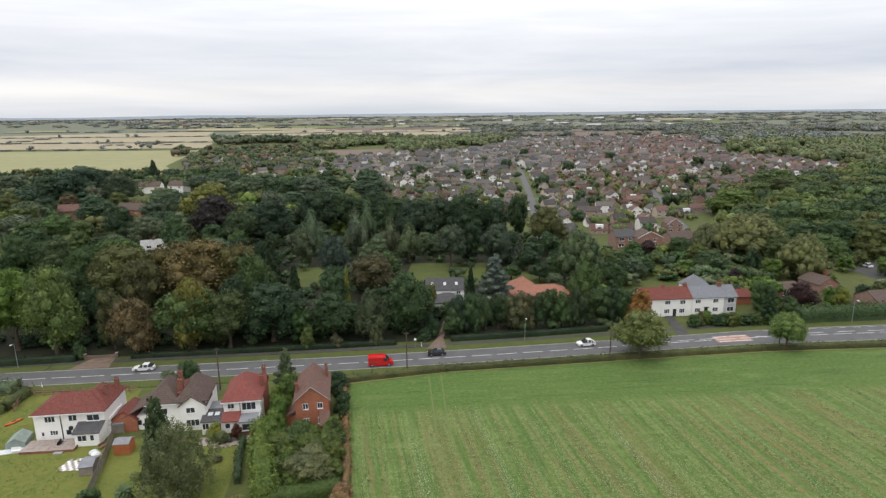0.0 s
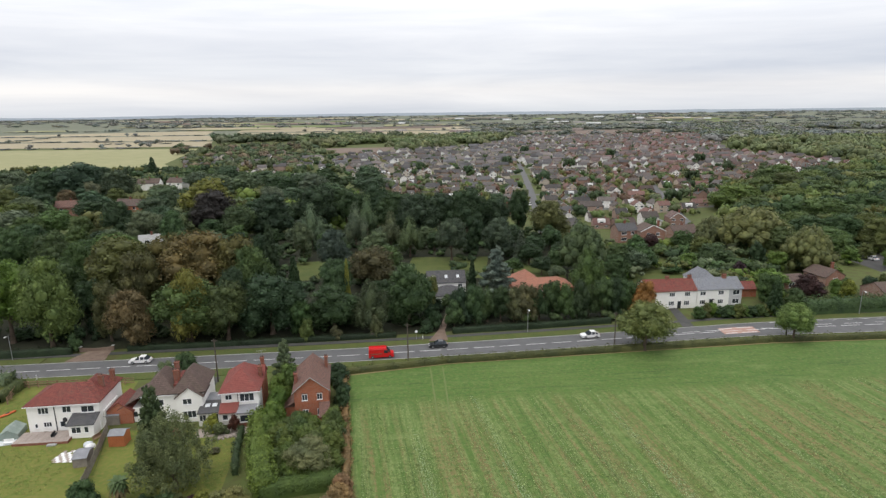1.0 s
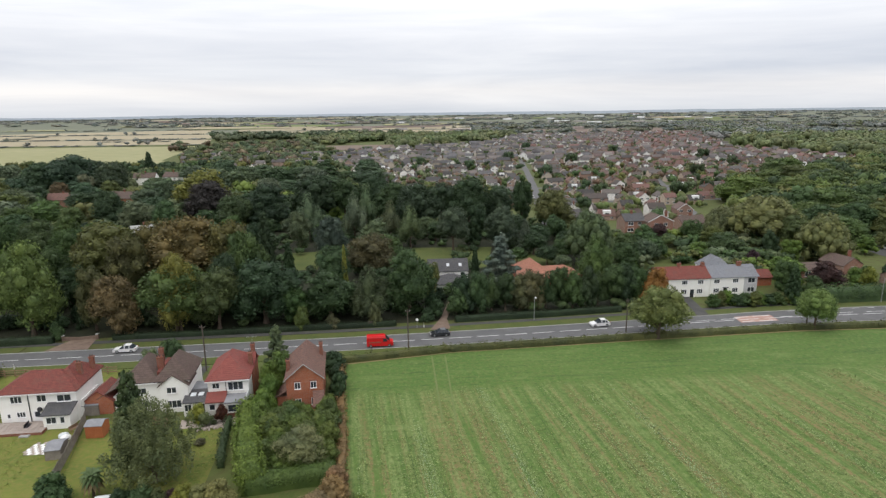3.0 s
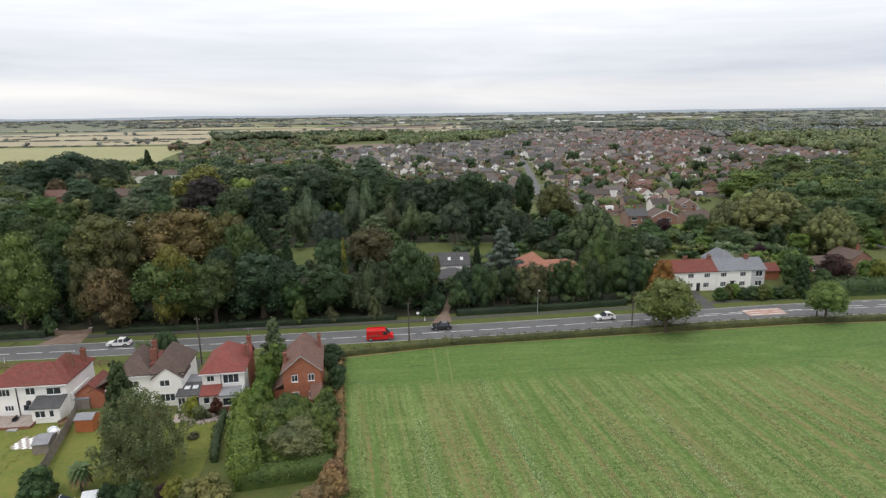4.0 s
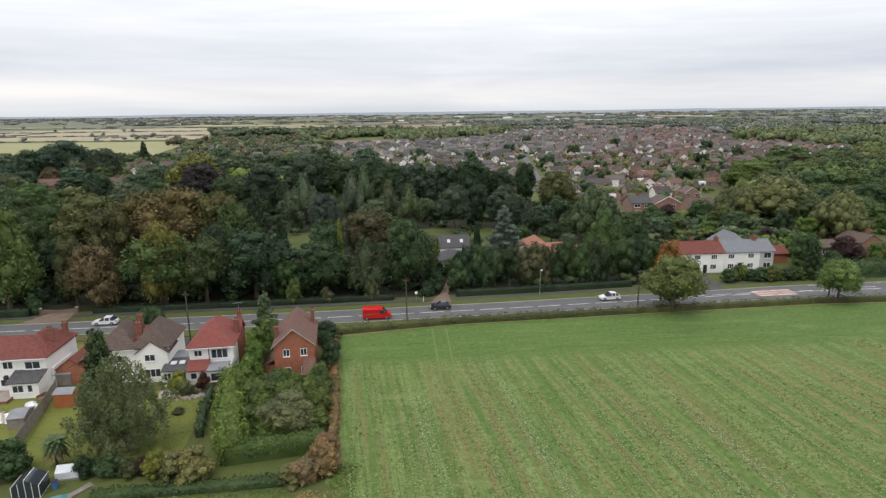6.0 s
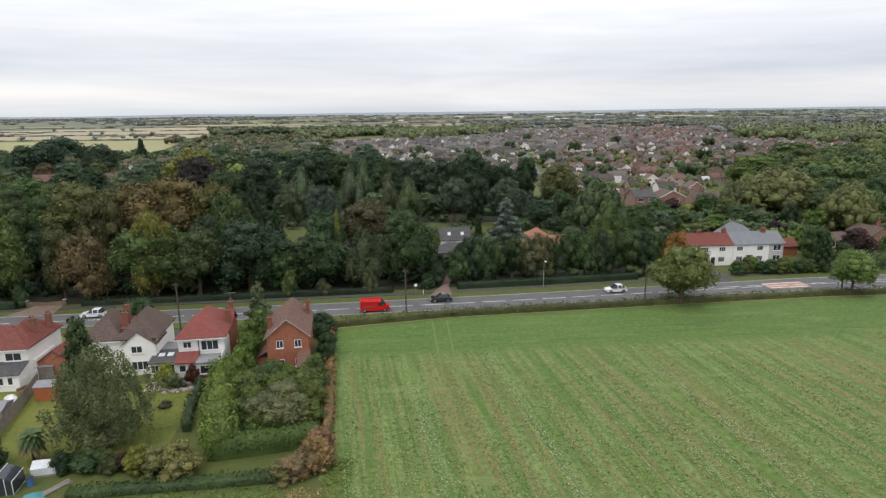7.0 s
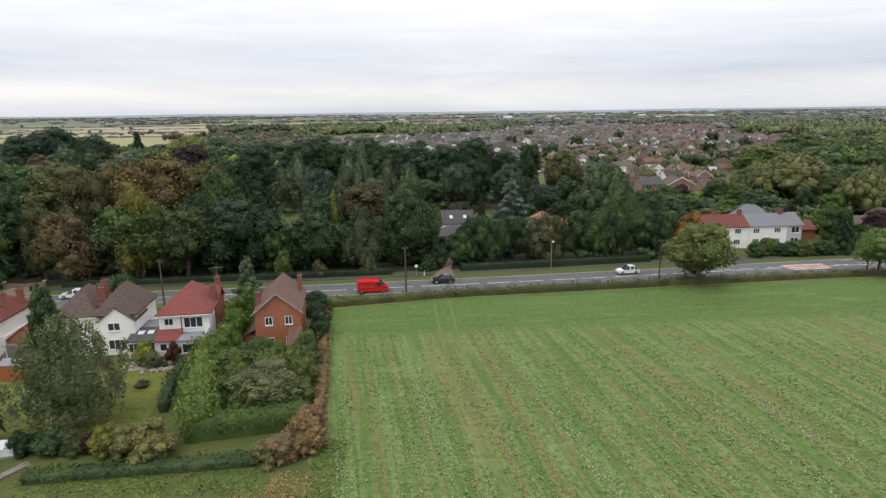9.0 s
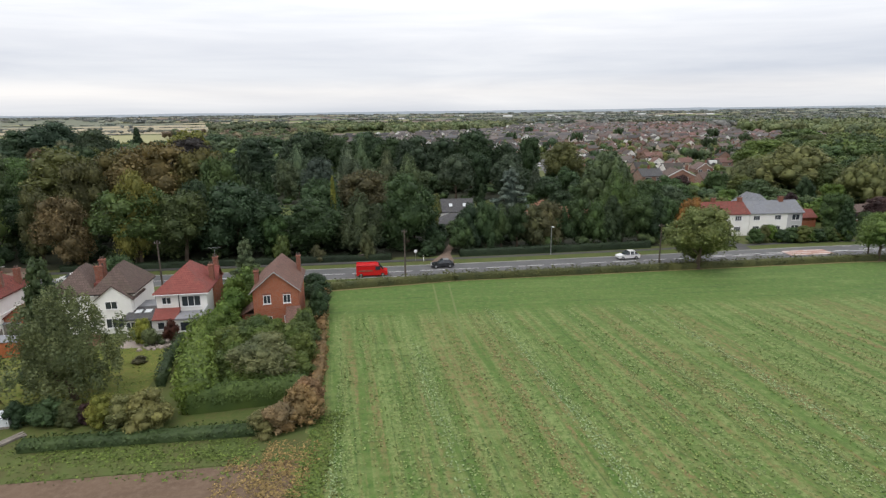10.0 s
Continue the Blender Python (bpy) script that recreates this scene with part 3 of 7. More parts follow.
def drooping(rng):
    """Several leaders hung with long narrow sprays."""
    out = [(0, 0, 4.2, 1.7, 1.7, 3.7), (1.1, 0.6, 4.6, 1.1, 1.1, 2.9), (-1.1, -0.5, 4.4, 1.1, 1.1, 2.8)]
    for i in range(120):
        a = i * 2.4
        h = (i + 0.5) / 120
        w = 3.7 * math.sin(math.pi * (0.2 + 0.78 * h)) ** 0.75 * rng.uniform(0.6, 1.14)
        s = rng.uniform(0.26, 0.5)
        out.append((math.cos(a) * w, math.sin(a) * w, 1.0 + 8.2 * h + rng.uniform(-0.4, 0.5), s, s, rng.uniform(0.6, 1.25)))
    return out


for i in range(4):
    tree_kind("broad%d" % i, broad, 6800, 0.135, 11 + i)
    tree_kind("oval%d" % i, oval, 4600, 0.15, 31 + i)
for i in range(3):
    tree_kind("mid%d" % i, broad, 3000, 0.2, 51 + i)
    tree_kind("feathery%d" % i, feathery, 4800, 0.13, 71 + i, 4.0, 0.24, 1.6)
    tree_kind("bush%d" % i, bush, 2200, 0.21, 91 + i, 2.0, 0.2, 2.0)
tree_kind("cone", cone, 4200, 0.15, 61, 3.0, 0.2, 1.0, up=0.1)
tree_kind("pine", cone, 1600, 0.24, 62, 3.0, 0.2, 1.0, up=0.1)
tree_kind("cedar", cedar, 4600, 0.17, 63, 8.0, 0.3, 1.4, 0.5, 0.9, 0.5)
tree_kind("willow", willow, 5600, 0.16, 64, 4.5, 0.35, 3.0, 0.5, 0.9, 0.1)
tree_kind("weeping", willow, 5600, 0.16, 65, 4.5, 0.3, 2.4, 0.45, 0.92, 0.0)
tree_kind("drooping", drooping, 20000, 0.085, 66, 3.0, 0.25, 1.6, 0.55, 0.66, 0.1)

plant_rng = np.random.default_rng(5)


def plant(kind, x, y, height, width, tone, label="dark green broadleaf tree in full leaf", category="tree", group="", name="tree", z=0.0):
    """One tree or shrub: trunk and crown to the height and crown width given."""
    crown, trunk = TREE_KINDS[kind]
    turn = plant_rng.uniform(0, 360)
    m = pose(x, y, z, 0, 0, turn) @ Matrix.Diagonal((width / 8, width / 8, height / 10, 1))
    t = thing(name, m, label, category, group)
    c = mesh_ob("crown", crown, M_LEAF, t)
    jitter = plant_rng.uniform(0.88, 1.14, 3)
    c.color = (tone[0] * jitter[0], tone[1] * (jitter[0] + jitter[1]) / 2, tone[2] * jitter[2], 1)
    mesh_ob("trunk", trunk, M_BARK, t)
    return t


DARK, MID, OLIVE, BROWN = (0.033, 0.057, 0.024), (0.054, 0.089, 0.032), (0.090, 0.103, 0.032), (0.108, 0.080, 0.032)
LIGHT, YELLOW, BLUE, COPPER, RUST = (0.10, 0.155, 0.031), (0.19, 0.19, 0.036), (0.115, 0.15, 0.12), (0.042, 0.02, 0.022), (0.20, 0.105, 0.028)
GREY = (0.10, 0.128, 0.066)
# Dark leaf tone lightened and blued to carry haze on farther trees
HAZED_DARK = (0.050, 0.078, 0.042)


def hedge_mesh(line, width, height, size, per_metre, seed, ragged=0.12):
    """A hedge along a line of points: leaf clumps over a rounded solid body."""
    rng = np.random.default_rng(seed)
    vs, fs, ps, ns = [], [], [], []
    base = 0
    for (xa, ya), (xb, yb) in zip(line, line[1:]):
        a, b = np.array((xa, ya, 0.0)), np.array((xb, yb, 0.0))
        length = np.linalg.norm(b - a)
        along = (b - a) / length
        side = np.array((-along[1], along[0], 0))
        steps = max(2, int(length / 1.2) + 1)
        rings = []
        for i in range(steps):
            c = a + along * length * i / (steps - 1)
            w, h = width / 2 * rng.uniform(0.78, 0.9), height * rng.uniform(0.86, 0.95)
            rings.append([c + side * w, c + side * w * 0.95 + (0, 0, h * 0.8), c + side * w * 0.6 + (0, 0, h), c - side * w * 0.6 + (0, 0, h), c - side * w * 0.95 + (0, 0, h * 0.8), c - side * w])
        rings = np.array(rings)
        vs.append(rings.reshape(-1, 3))
        for i in range(steps - 1):
            for j in range(5):
                fs.append((base + 6 * i + j, base + 6 * i + j + 1, base + 6 * i + j + 7, base + 6 * i + j + 6))
        for e in (base, base + 6 * (steps - 1)):
            fs += [(e, e + 1, e + 4, e + 5), (e + 1, e + 2, e + 3, e + 4)]
        base += 6 * steps
        n = int(per_metre * length)
        u = rng.uniform(0, length, n)
        ang = rng.uniform(-0.15, math.pi + 0.15, n)
        ca, sa = np.cos(ang), np.sin(ang)
        sq = 1 / np.maximum(np.abs(ca), np.abs(sa)) ** 0.75
        swell = 1 + ragged * np.sin(u * 1.7 + seed) + rng.normal(0, ragged, n)
        zz = height * np.where(sa > 0, 0.5 + 0.5 * sa * sq, 0.5) * 1.0
        zz = height * np.clip(0.42 + 0.58 * sa * sq, 0.02, 1.1) * swell
        p = a + along * u[:, None] + side * (ca * sq * width / 2 * swell)[:, None]
        p[:, 2] = zz
        ps.append(p)
        ns.append(side * ca[:, None] + np.array((0, 0, 1.0)) * (sa[:, None] + 0.25))
    for (xa, ya), (xb, yb) in ((line[1], line[0]), (line[-2], line[-1])):
        out = np.array((xb - xa, yb - ya, 0.0))
        out /= np.linalg.norm(out)
        n = int(per_metre * width * 0.5)
        p = np.array((xb, yb, 0.0)) + out * rng.uniform(-0.05, 0.25, (n, 1)) + np.array((-out[1], out[0], 0)) * rng.uniform(-0.5, 0.5, (n, 1)) * width
        p[:, 2] = rng.uniform(0.02, 0.98, n) * height
        ps.append(p)
        ns.append(np.tile(out + (0, 0, 0.3), (n, 1)))
    p, nn = np.concatenate(ps), np.concatenate(ns)
    v4, f4 = cards(p, nn, size * rng.uniform(0.6, 1.4, len(p)), rng)
    return quick_mesh("hedge", np.concatenate(vs + [v4]), np.concatenate([np.array(fs), f4 + base]))


def hedge(line, width, height, tone, label, size=0.14, per_metre=45, seed=1, ragged=0.12, name="hedge", group=""):
    ob = mesh_ob(name, hedge_mesh(line, width, height, size, per_metre, seed, ragged), M_LEAF)
    ob.color = (*tone, 1)
    return tagged(ob, label, "hedge", group)

# ---- setting ----


def centre(x):
    """The main road's centre line."""
    return float(np.interp(x, [-600, -95, -22, 9, 38, 72, 95, 112, 600], [60, 116.2, 123.4, 127.2, 131.2, 136.0, 138.0, 139.2, 175]))


def half(x):
    return float(np.interp(x, [-20, 60, 95], [3.55, 3.75, 4.5]))


def far_edge(x):
    return centre(x) + half(x)


def near_edge(x):
    return centre(x) - half(x)


def structure(name, bm, material, label=""):
    return tagged(part(name, bm, material, None, label), "", "", "", "structure")


def sheet(name, points, z, material, label="", thick=0.0):
    """A flat piece of ground with the outline given; thick: a slab that stands up from the ground."""
    bm = bmesh.new()
    if thick:
        solid(bm, [[(x, y, z - thick) for x, y in points], [(x, y, z) for x, y in points]])
    else:
        bm.faces.new([bm.verts.new((x, y, z)) for x, y in points])
    ob = part(name, bm, material, None, label)
    if ob.data.polygons[0].normal.z < 0 and not thick:
        ob.data.flip_normals()
    return tagged(ob, "", "", "", "structure")


def ribbon(name, xs, low, high, z, material, label="", thick=0.0):
    return sheet(name, [(x, low(x)) for x in xs] + [(x, high(x)) for x in xs[::-1]], z, material, label, thick)


def hills(x, y):
    r = math.hypot(x, y)
    k = min(1.0, max(0.0, (r - 1900) / 2700))
    swell = 0.5 + 0.5 * noise.noise(Vector((x / 900, y / 900, 3)))
    return k * k * (3 - 2 * k) * (17 + 9 * swell) - 0.15 * (r > 1000)


gbm = bmesh.new()
radii = [0, 60, 140, 260, 450, 700, 1000, 1300, 1600, 1900, 2200, 2500, 2800, 3100, 3400, 3700, 4000, 4300, 4600, 4880]
rings = [[gbm.verts.new((0, 0, 0))]]
for r in radii[1:]:
    rings.append([gbm.verts.new((r * math.cos(a * math.pi / 60), r * math.sin(a * math.pi / 60), hills(r * math.cos(a * math.pi / 60), r * math.sin(a * math.pi / 60)))) for a in range(120)])
for i in range(120):
    gbm.faces.new((rings[0][0], rings[1][i], rings[1][(i + 1) % 120]))
    for a, b in zip(rings[1:], rings[2:]):
        gbm.faces.new((a[i], b[i], b[(i + 1) % 120], a[(i + 1) % 120]))
# beyond 1150 m the ground takes the haze-toned farmland colour
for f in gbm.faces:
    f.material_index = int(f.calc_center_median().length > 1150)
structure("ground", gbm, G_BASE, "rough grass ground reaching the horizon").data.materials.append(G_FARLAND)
# backdrop ring on the horizon, its hazy look made by emission
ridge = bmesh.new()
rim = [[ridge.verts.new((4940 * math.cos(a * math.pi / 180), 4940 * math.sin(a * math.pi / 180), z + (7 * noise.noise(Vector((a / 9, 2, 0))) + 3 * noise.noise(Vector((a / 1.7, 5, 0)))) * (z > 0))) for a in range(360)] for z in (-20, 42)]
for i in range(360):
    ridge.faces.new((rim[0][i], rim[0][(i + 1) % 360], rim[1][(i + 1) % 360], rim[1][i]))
structure("backdrop", ridge, M_DISTANCE, "backdrop hills glowing pale blue grey as haze")

XS = list(range(-560, 561, 8))
road = ribbon("road", XS, near_edge, far_edge, 0.05, M_ASPHALT, "grey asphalt road with worn white centre dashes")
ribbon("verge_near", XS, lambda x: near_edge(x) - 3.4, lambda x: near_edge(x) - 0.16, 0.13, G_VERGE, "mown grass verge", 0.2)
ribbon("verge_far", [x for x in XS if x > -4], lambda x: far_edge(x) + 0.16, lambda x: far_edge(x) + 3.4, 0.13, G_VERGE, "mown grass verge", 0.2)
ribbon("verge_far_west", [x for x in XS if x < -8 and x > -73] , lambda x: far_edge(x) + 0.16, lambda x: far_edge(x) + 3.0, 0.13, G_VERGE, "mown grass verge", 0.2)
ribbon("verge_far_end", [x for x in XS if x < -84], lambda x: far_edge(x) + 0.16, lambda x: far_edge(x) + 3.0, 0.13, G_VERGE, "mown grass verge", 0.2)
ribbon("pavement", XS, lambda x: far_edge(x) + 3.55, lambda x: far_edge(x) + 5.0, 0.10, M_FOOTWAY, "narrow footway with tree shade in its tone", 0.15)
for low, name in ((lambda x: near_edge(x) - 0.15, "kerb_near"), (lambda x: far_edge(x), "kerb_far")):
    ribbon(name, XS, low, lambda x, f=low: f(x) + 0.15, 0.15, M_KERB, "concrete kerb", 0.2)


def stroke(x0, x1, off, width=0.14, material=M_PAINT, z=0.056):
    """A painted mark along the road, off metres from its centre."""
    n = max(2, int((x1 - x0) / 4) + 1)
    xs = [x0 + (x1 - x0) * i / (n - 1) for i in range(n)]
    bm = bmesh.new()
    low = [bm.verts.new((x, centre(x) + off - width / 2, z)) for x in xs]
    top = [bm.verts.new((x, centre(x) + off + width / 2, z)) for x in xs]
    for i in range(n - 1):
        bm.faces.new((low[i], low[i + 1], top[i + 1], top[i]))
    ob = part("road_marking", bm, material, road)
    return ob


for k in range(-22, 40):
    stroke(k * 6.0, k * 6.0 + 4.7, 0.0, 0.2)
for x0 in (50, 56, 62, 82, 90, 98, 106):
    stroke(x0, x0 + 4.5, 1.4 if x0 > 80 else 0.9, 0.18)
tagged(stroke(65.5, 74.5, 0.1, 3.8, M_REDROAD, 0.053), "worn buff-red road surface patch")
for x0, x1, off in ((65.5, 69, 1.5), (70, 74, 1.6), (66, 69, -1.3), (70, 74, -1.4), (76, 79, 0.4)):
    stroke(x0, x1, off, 0.3)
for k in range(0, 12):
    stroke(80 + k * 4, 82 + k * 4, half(100) - 0.5, 0.14)

# field, gardens and drives
field = sheet("crop_field", [(-21.6, 113.4), (-19.4, 104), (-15.4, 82), (-13.8, 66), (-13, 20), (-12.4, -60), (160, -60), (190, 134.2), (104, 129.2), (74, 127.6), (38, 123.2), (0, 118.3)], 0.026, G_CROP, "young green crop field with drilled rows")
sheet("field_margin", [(-20.6, 113.0), (0, 118.3), (38, 123.2), (74, 127.6), (104, 129.2), (190, 134.2), (190, 137), (104, 131), (74, 129.6), (38, 125), (0, 120), (-22.4, 115)], 0.035, G_DRYGRASS, "strip of dry grass along the field hedge")
sheet("tilled_field", [(-150, 48), (-36.7, 63.2), (-27, 64.4), (-17.9, 65.6), (-13.6, 66.4), (-12.2, 40), (-11.6, -60), (-150, -60)], 0.03, G_SOIL, "bare brown tilled field")
sheet("grass_strip", [(-60, 62.2), (-36.7, 63.2), (-13.6, 66.4), (-13.2, 70), (-18, 71.5), (-60, 68)], 0.036, G_BASE, "grass strip with weeds beside tilled soil")
sheet("garden_lawn", [(-49.6, 71.5), (-32, 73.5), (-34.5, 92.6), (-57.4, 93)], 0.036, G_LAWN, "mown back garden lawn")
sheet("grass_strip", [(-44, 68.6), (-18, 71.2), (-15.6, 75.6), (-26, 73.8), (-33, 72.8), (-44, 71.4)], 0.046, G_VERGE, "mown grass strip between hedges")
sheet("garden_lawn_west", [(-90, 70), (-50, 73), (-57.8, 93.2), (-62, 112), (-88, 110)], 0.03, G_LAWN, "mown back garden lawn")
sheet("back_path", [(-50, 70.6), (-15, 74.2), (-15, 71.8), (-50, 68.6)], 0.04, G_BASE, "mown grass path behind the gardens")
sheet("drive_west", [(-58, 100.5), (-45, 101), (-46, 113.4), (-57, 112.4)], 0.04, M_FOOTWAY, "grey asphalt drive between houses")
sheet("entrance_drive", [(-4.2, 130.9), (0.3, 131.6), (-0.4, 138), (1.6, 152), (0.2, 152), (-2.0, 138)], 0.137, M_GRAVEL, "sandy gravel drive")
sheet("entrance_west", [(-83, 121.2), (-74.5, 122.2), (-76, 128), (-81, 127.5)], 0.137, M_GRAVEL, "gravel house entrance")
sheet("terrace_drive", [(57.5, 138), (60.5, 138.3), (61.6, 152.3), (59.4, 152)], 0.137, M_FOOTWAY, "worn dark front drive")
# dark sheet that stands in for shade beneath the wood
sheet("woodland_floor", [(-175, 122), (-98, 126.5), (-72, 129), (-12, 135.5), (3, 137.5), (44, 143), (47, 240), (-60, 262), (-175, 250)], 0.02, G_SHADE_LITTER, "leaf litter floor darkened to carry tree shade")
for name, pts in (("park_lawn", [(-49, 182), (-40, 184), (-43, 208), (-55, 206)]), ("park_lawn_east", [(-14, 180), (12, 184), (16, 212), (-12, 212)]), ("bungalow_lawn", [(19, 178), (38, 180), (41, 207), (24, 204)]), ("terrace_lawn", [(50, 168), (84, 172), (92, 205), (60, 205)])):
    sheet(name, pts, 0.04, G_VERGE, "shaded mown garden lawn")
sheet("village_street", [(40.5, 250), (45, 250), (60.5, 400), (78.5, 600), (74, 600), (56, 400)], 0.05, M_ASPHALT, "pale grey residential street")
sheet("village_street_east", [(100, 226), (105, 226), (128, 330), (150, 420), (144, 420), (122, 330)], 0.05, M_ASPHALT, "pale grey residential street")
for k in range(7):
    sheet("village_lane", [(-60 + 10 * k, 300 + 62 * k), (170 + 30 * k, 318 + 62 * k), (170 + 30 * k, 323.5 + 62 * k), (-60 + 10 * k, 305.5 + 62 * k)], 0.045, M_ASPHALT, "residential street")

# far fields
sheet("far_field", [(-600, 545), (-700, 930), (-378, 925), (-300, 640), (-250, 560), (-400, 520)], 0.2, G_PASTURE, "wide pale green pasture")
sheet("far_field", [(-900, 560), (-1000, 940), (-705, 932), (-605, 545)], 0.2, G_PASTURE, "wide pale green pasture")
sheet("far_field", [(-900, 985), (-1000, 1180), (-450, 1170), (-385, 985)], 0.2, G_STUBBLE, "straw coloured stubble field")
sheet("far_field", [(-1100, 1215), (-1240, 1480), (-560, 1470), (-470, 1210)], 0.2, G_STUBBLE, "straw coloured stubble field")
sheet("far_field", [(-1400, 1530), (-1600, 1880), (-720, 1890), (-600, 1520)], 0.2, G_STUBBLE, "pale straw stubble field")
sheet("far_field", [(-455, 1310), (-560, 1640), (70, 1640), (62, 1310)], 0.2, G_STUBBLE, "straw coloured stubble field")
sheet("far_field", [(-580, 1690), (-690, 2080), (96, 2080), (80, 1690)], 0.6, G_STUBBLE, "straw coloured stubble field")
sheet("far_field", [(-240, 760), (-270, 880), (-70, 900), (-80, 790)], 0.2, G_BROWNFAR, "brown ploughed field")
sheet("far_field", [(140, 1300), (160, 1560), (600, 1560), (480, 1300)], 0.2, G_BROWNFAR, "brown ploughed field")
sheet("far_field", [(740, 1240), (780, 1420), (860, 1420), (830, 1240)], 0.2, G_GREENFAR, "green pasture among woods")
sheet("far_field", [(760, 880), (830, 1060), (980, 1060), (930, 900)], 0.2, G_GREENFAR, "green pasture among woods")

# ---- houses near the road ----
TURN = 6.6


def house_a():
    h = thing("house", pose(-70.2, 92.2, 0, 0, 0, TURN), "white rendered house with hipped dark red tile roof", "house")
    w = boxed(0, 0, 0, 11.4, 7.0, 5.05)
    box(w, 6.2, 6.9, 0, 11.4, 9.0, 5.05)
    part("wall", w, M_RENDER, h)
    r = hip_roof(bmesh.new(), 0, 0, 11.4, 7.0, 5.05, 2.35)
    part("roof", r, M_TILE_DARKRED, h)
    part("roof", hip_roof(bmesh.new(), 6.2, 1.4, 11.4, 9.0, 5.06, 2.5), M_TILE_DARKRED, h)
    chimney(h, 10.4, 4.2, 5.8, 7.9, 0.8, 0.55)
    chimney(h, 11.0, 7.2, 5.2, 7.6, 0.7, 0.55)
    for x, z, ww, n in ((2.6, 3.5, 1.7, 3), (6.3, 3.55, 1.4, 2), (9.6, 3.4, 2.1, 2)):
        window(h, x, 0, z, ww, 1.15, n)
    window(h, 1.2, 0, 1.0, 0.5, 0.8, 1)
    window(h, 3.0, 0, 1.1, 1.3, 0.9, 3)
    door(h, 5.4, 0, 1.2, 2.1)
    window(h, 6.4, 0, 0.5, 0.55, 1.6, 1)
    part("downpipe", boxed(4.3, -0.1, 0, 4.42, -0.01, 5.0), M_DARK, h)
    part("gutter", boxed(-0.35, -0.47, 4.96, 11.75, -0.36, 5.06), M_UPVC, h)
    ext = bmesh.new()
    solid(ext, [[(7.4, -2.5, 0), (7.4, 0.02, 0), (7.4, 0.02, 3.2), (7.4, -2.5, 2.45)], [(11.3, -2.5, 0), (11.3, 0.02, 0), (11.3, 0.02, 3.2), (11.3, -2.5, 2.45)]])
    part("extension", ext, M_RENDER, h)
    roof = bmesh.new()
    solid(roof, [[(7.15, -2.8, 2.36), (7.15, -0.01, 3.22), (7.15, -0.01, 3.36), (7.15, -2.8, 2.5)], [(11.55, -2.8, 2.36), (11.55, -0.01, 3.22), (11.55, -0.01, 3.36), (11.55, -2.8, 2.5)]])
    part("roof", roof, M_TILE_DARK, h, "dark tiled lean-to roof")
    window(h, 8.6, -2.5, 0.95, 1.5, 1.1, 2)
    window(h, 10.2, -2.5, 0.95, 0.7, 1.1, 1)
    part("satellite_dish", tube(bmesh.new(), (5.9, -0.25, 2.35), (5.9, -0.4, 2.4), 0.4, 0.3, 12), M_DARK, h)
    # brick garage wing
    part("garage_wall", gable_wall(bmesh.new(), 11.8, 1.4, 16.0, 6.6, 2.4, 1.6, "y"), M_BRICK, h)
    part("garage_roof", gable_roof(bmesh.new(), 11.8, 1.4, 16.0, 6.6, 2.4, 1.6, "y"), M_TILE_DARKRED, h)
    part("garden_wall", boxed(11.45, 1.0, 0, 11.75, 6.6, 3.0), M_RENDER, h)


def house_b():
    h = thing("house", pose(-52.2, 94.6, 0, 0, 0, 8.5), "white rendered house with brown hipped tile roof", "house")
    part("wall", boxed(0, 0.6, 0, 10.0, 8.4, 5.2), M_RENDER, h)
    part("roof", hip_roof(bmesh.new(), 0, 0.6, 5.3, 8.4, 5.2, 3.2), M_TILE_BROWN, h)
    part("roof", hip_roof(bmesh.new(), 4.9, 0.6, 10.0, 8.4, 5.22, 3.3), M_TILE_BROWN, h)
    part("valley", boxed(4.95, 1.6, 5.2, 5.55, 7.4, 6.5), M_TILE_DARKRED, h, "red tiled valley between the two roofs")
    part("gable_wall", gable_wall(bmesh.new(), 5.6, -0.05, 9.9, 3.0, 4.7, 1.7, "y"), M_RENDER, h)
    part("gable_roof", gable_roof(bmesh.new(), 5.6, -0.05, 9.9, 4.4, 4.7, 1.7, "y"), M_TILE_BROWN, h)
    part("side_wall", boxed(-4.2, 1.6, 0, -0.01, 7.0, 2.6), M_RENDER, h)
    rf = bmesh.new()
    solid(rf, [[(-4.5, y, 2.55), (0.3, y, 5.2), (0.3, y, 5.36), (-4.5, y, 2.7)] for y in (1.2, 7.4)])
    part("side_roof", rf, M_TILE_BROWN, h)
    chimney(h, 5.2, 3.2, 6.0, 8.3, 1.0, 0.6, 3)
    chimney(h, 4.4, 6.4, 6.0, 8.5, 0.7, 0.6, 2)
    window(h, 7.4, -0.05, 3.35, 1.5, 1.05, 2)
    window(h, 2.6, 0.6, 3.2, 1.6, 1.1, 2)
    window(h, 2.6, 0.6, 0.9, 1.8, 1.2, 2)
    window(h, 7.6, -0.05, 0.8, 2.2, 1.3, 3)
    window(h, -2.2, 1.6, 0.9, 1.6, 1.1, 2)
    part("gutter", boxed(-0.3, 0.14, 5.1, 5.3, 0.24, 5.2), M_UPVC, h)


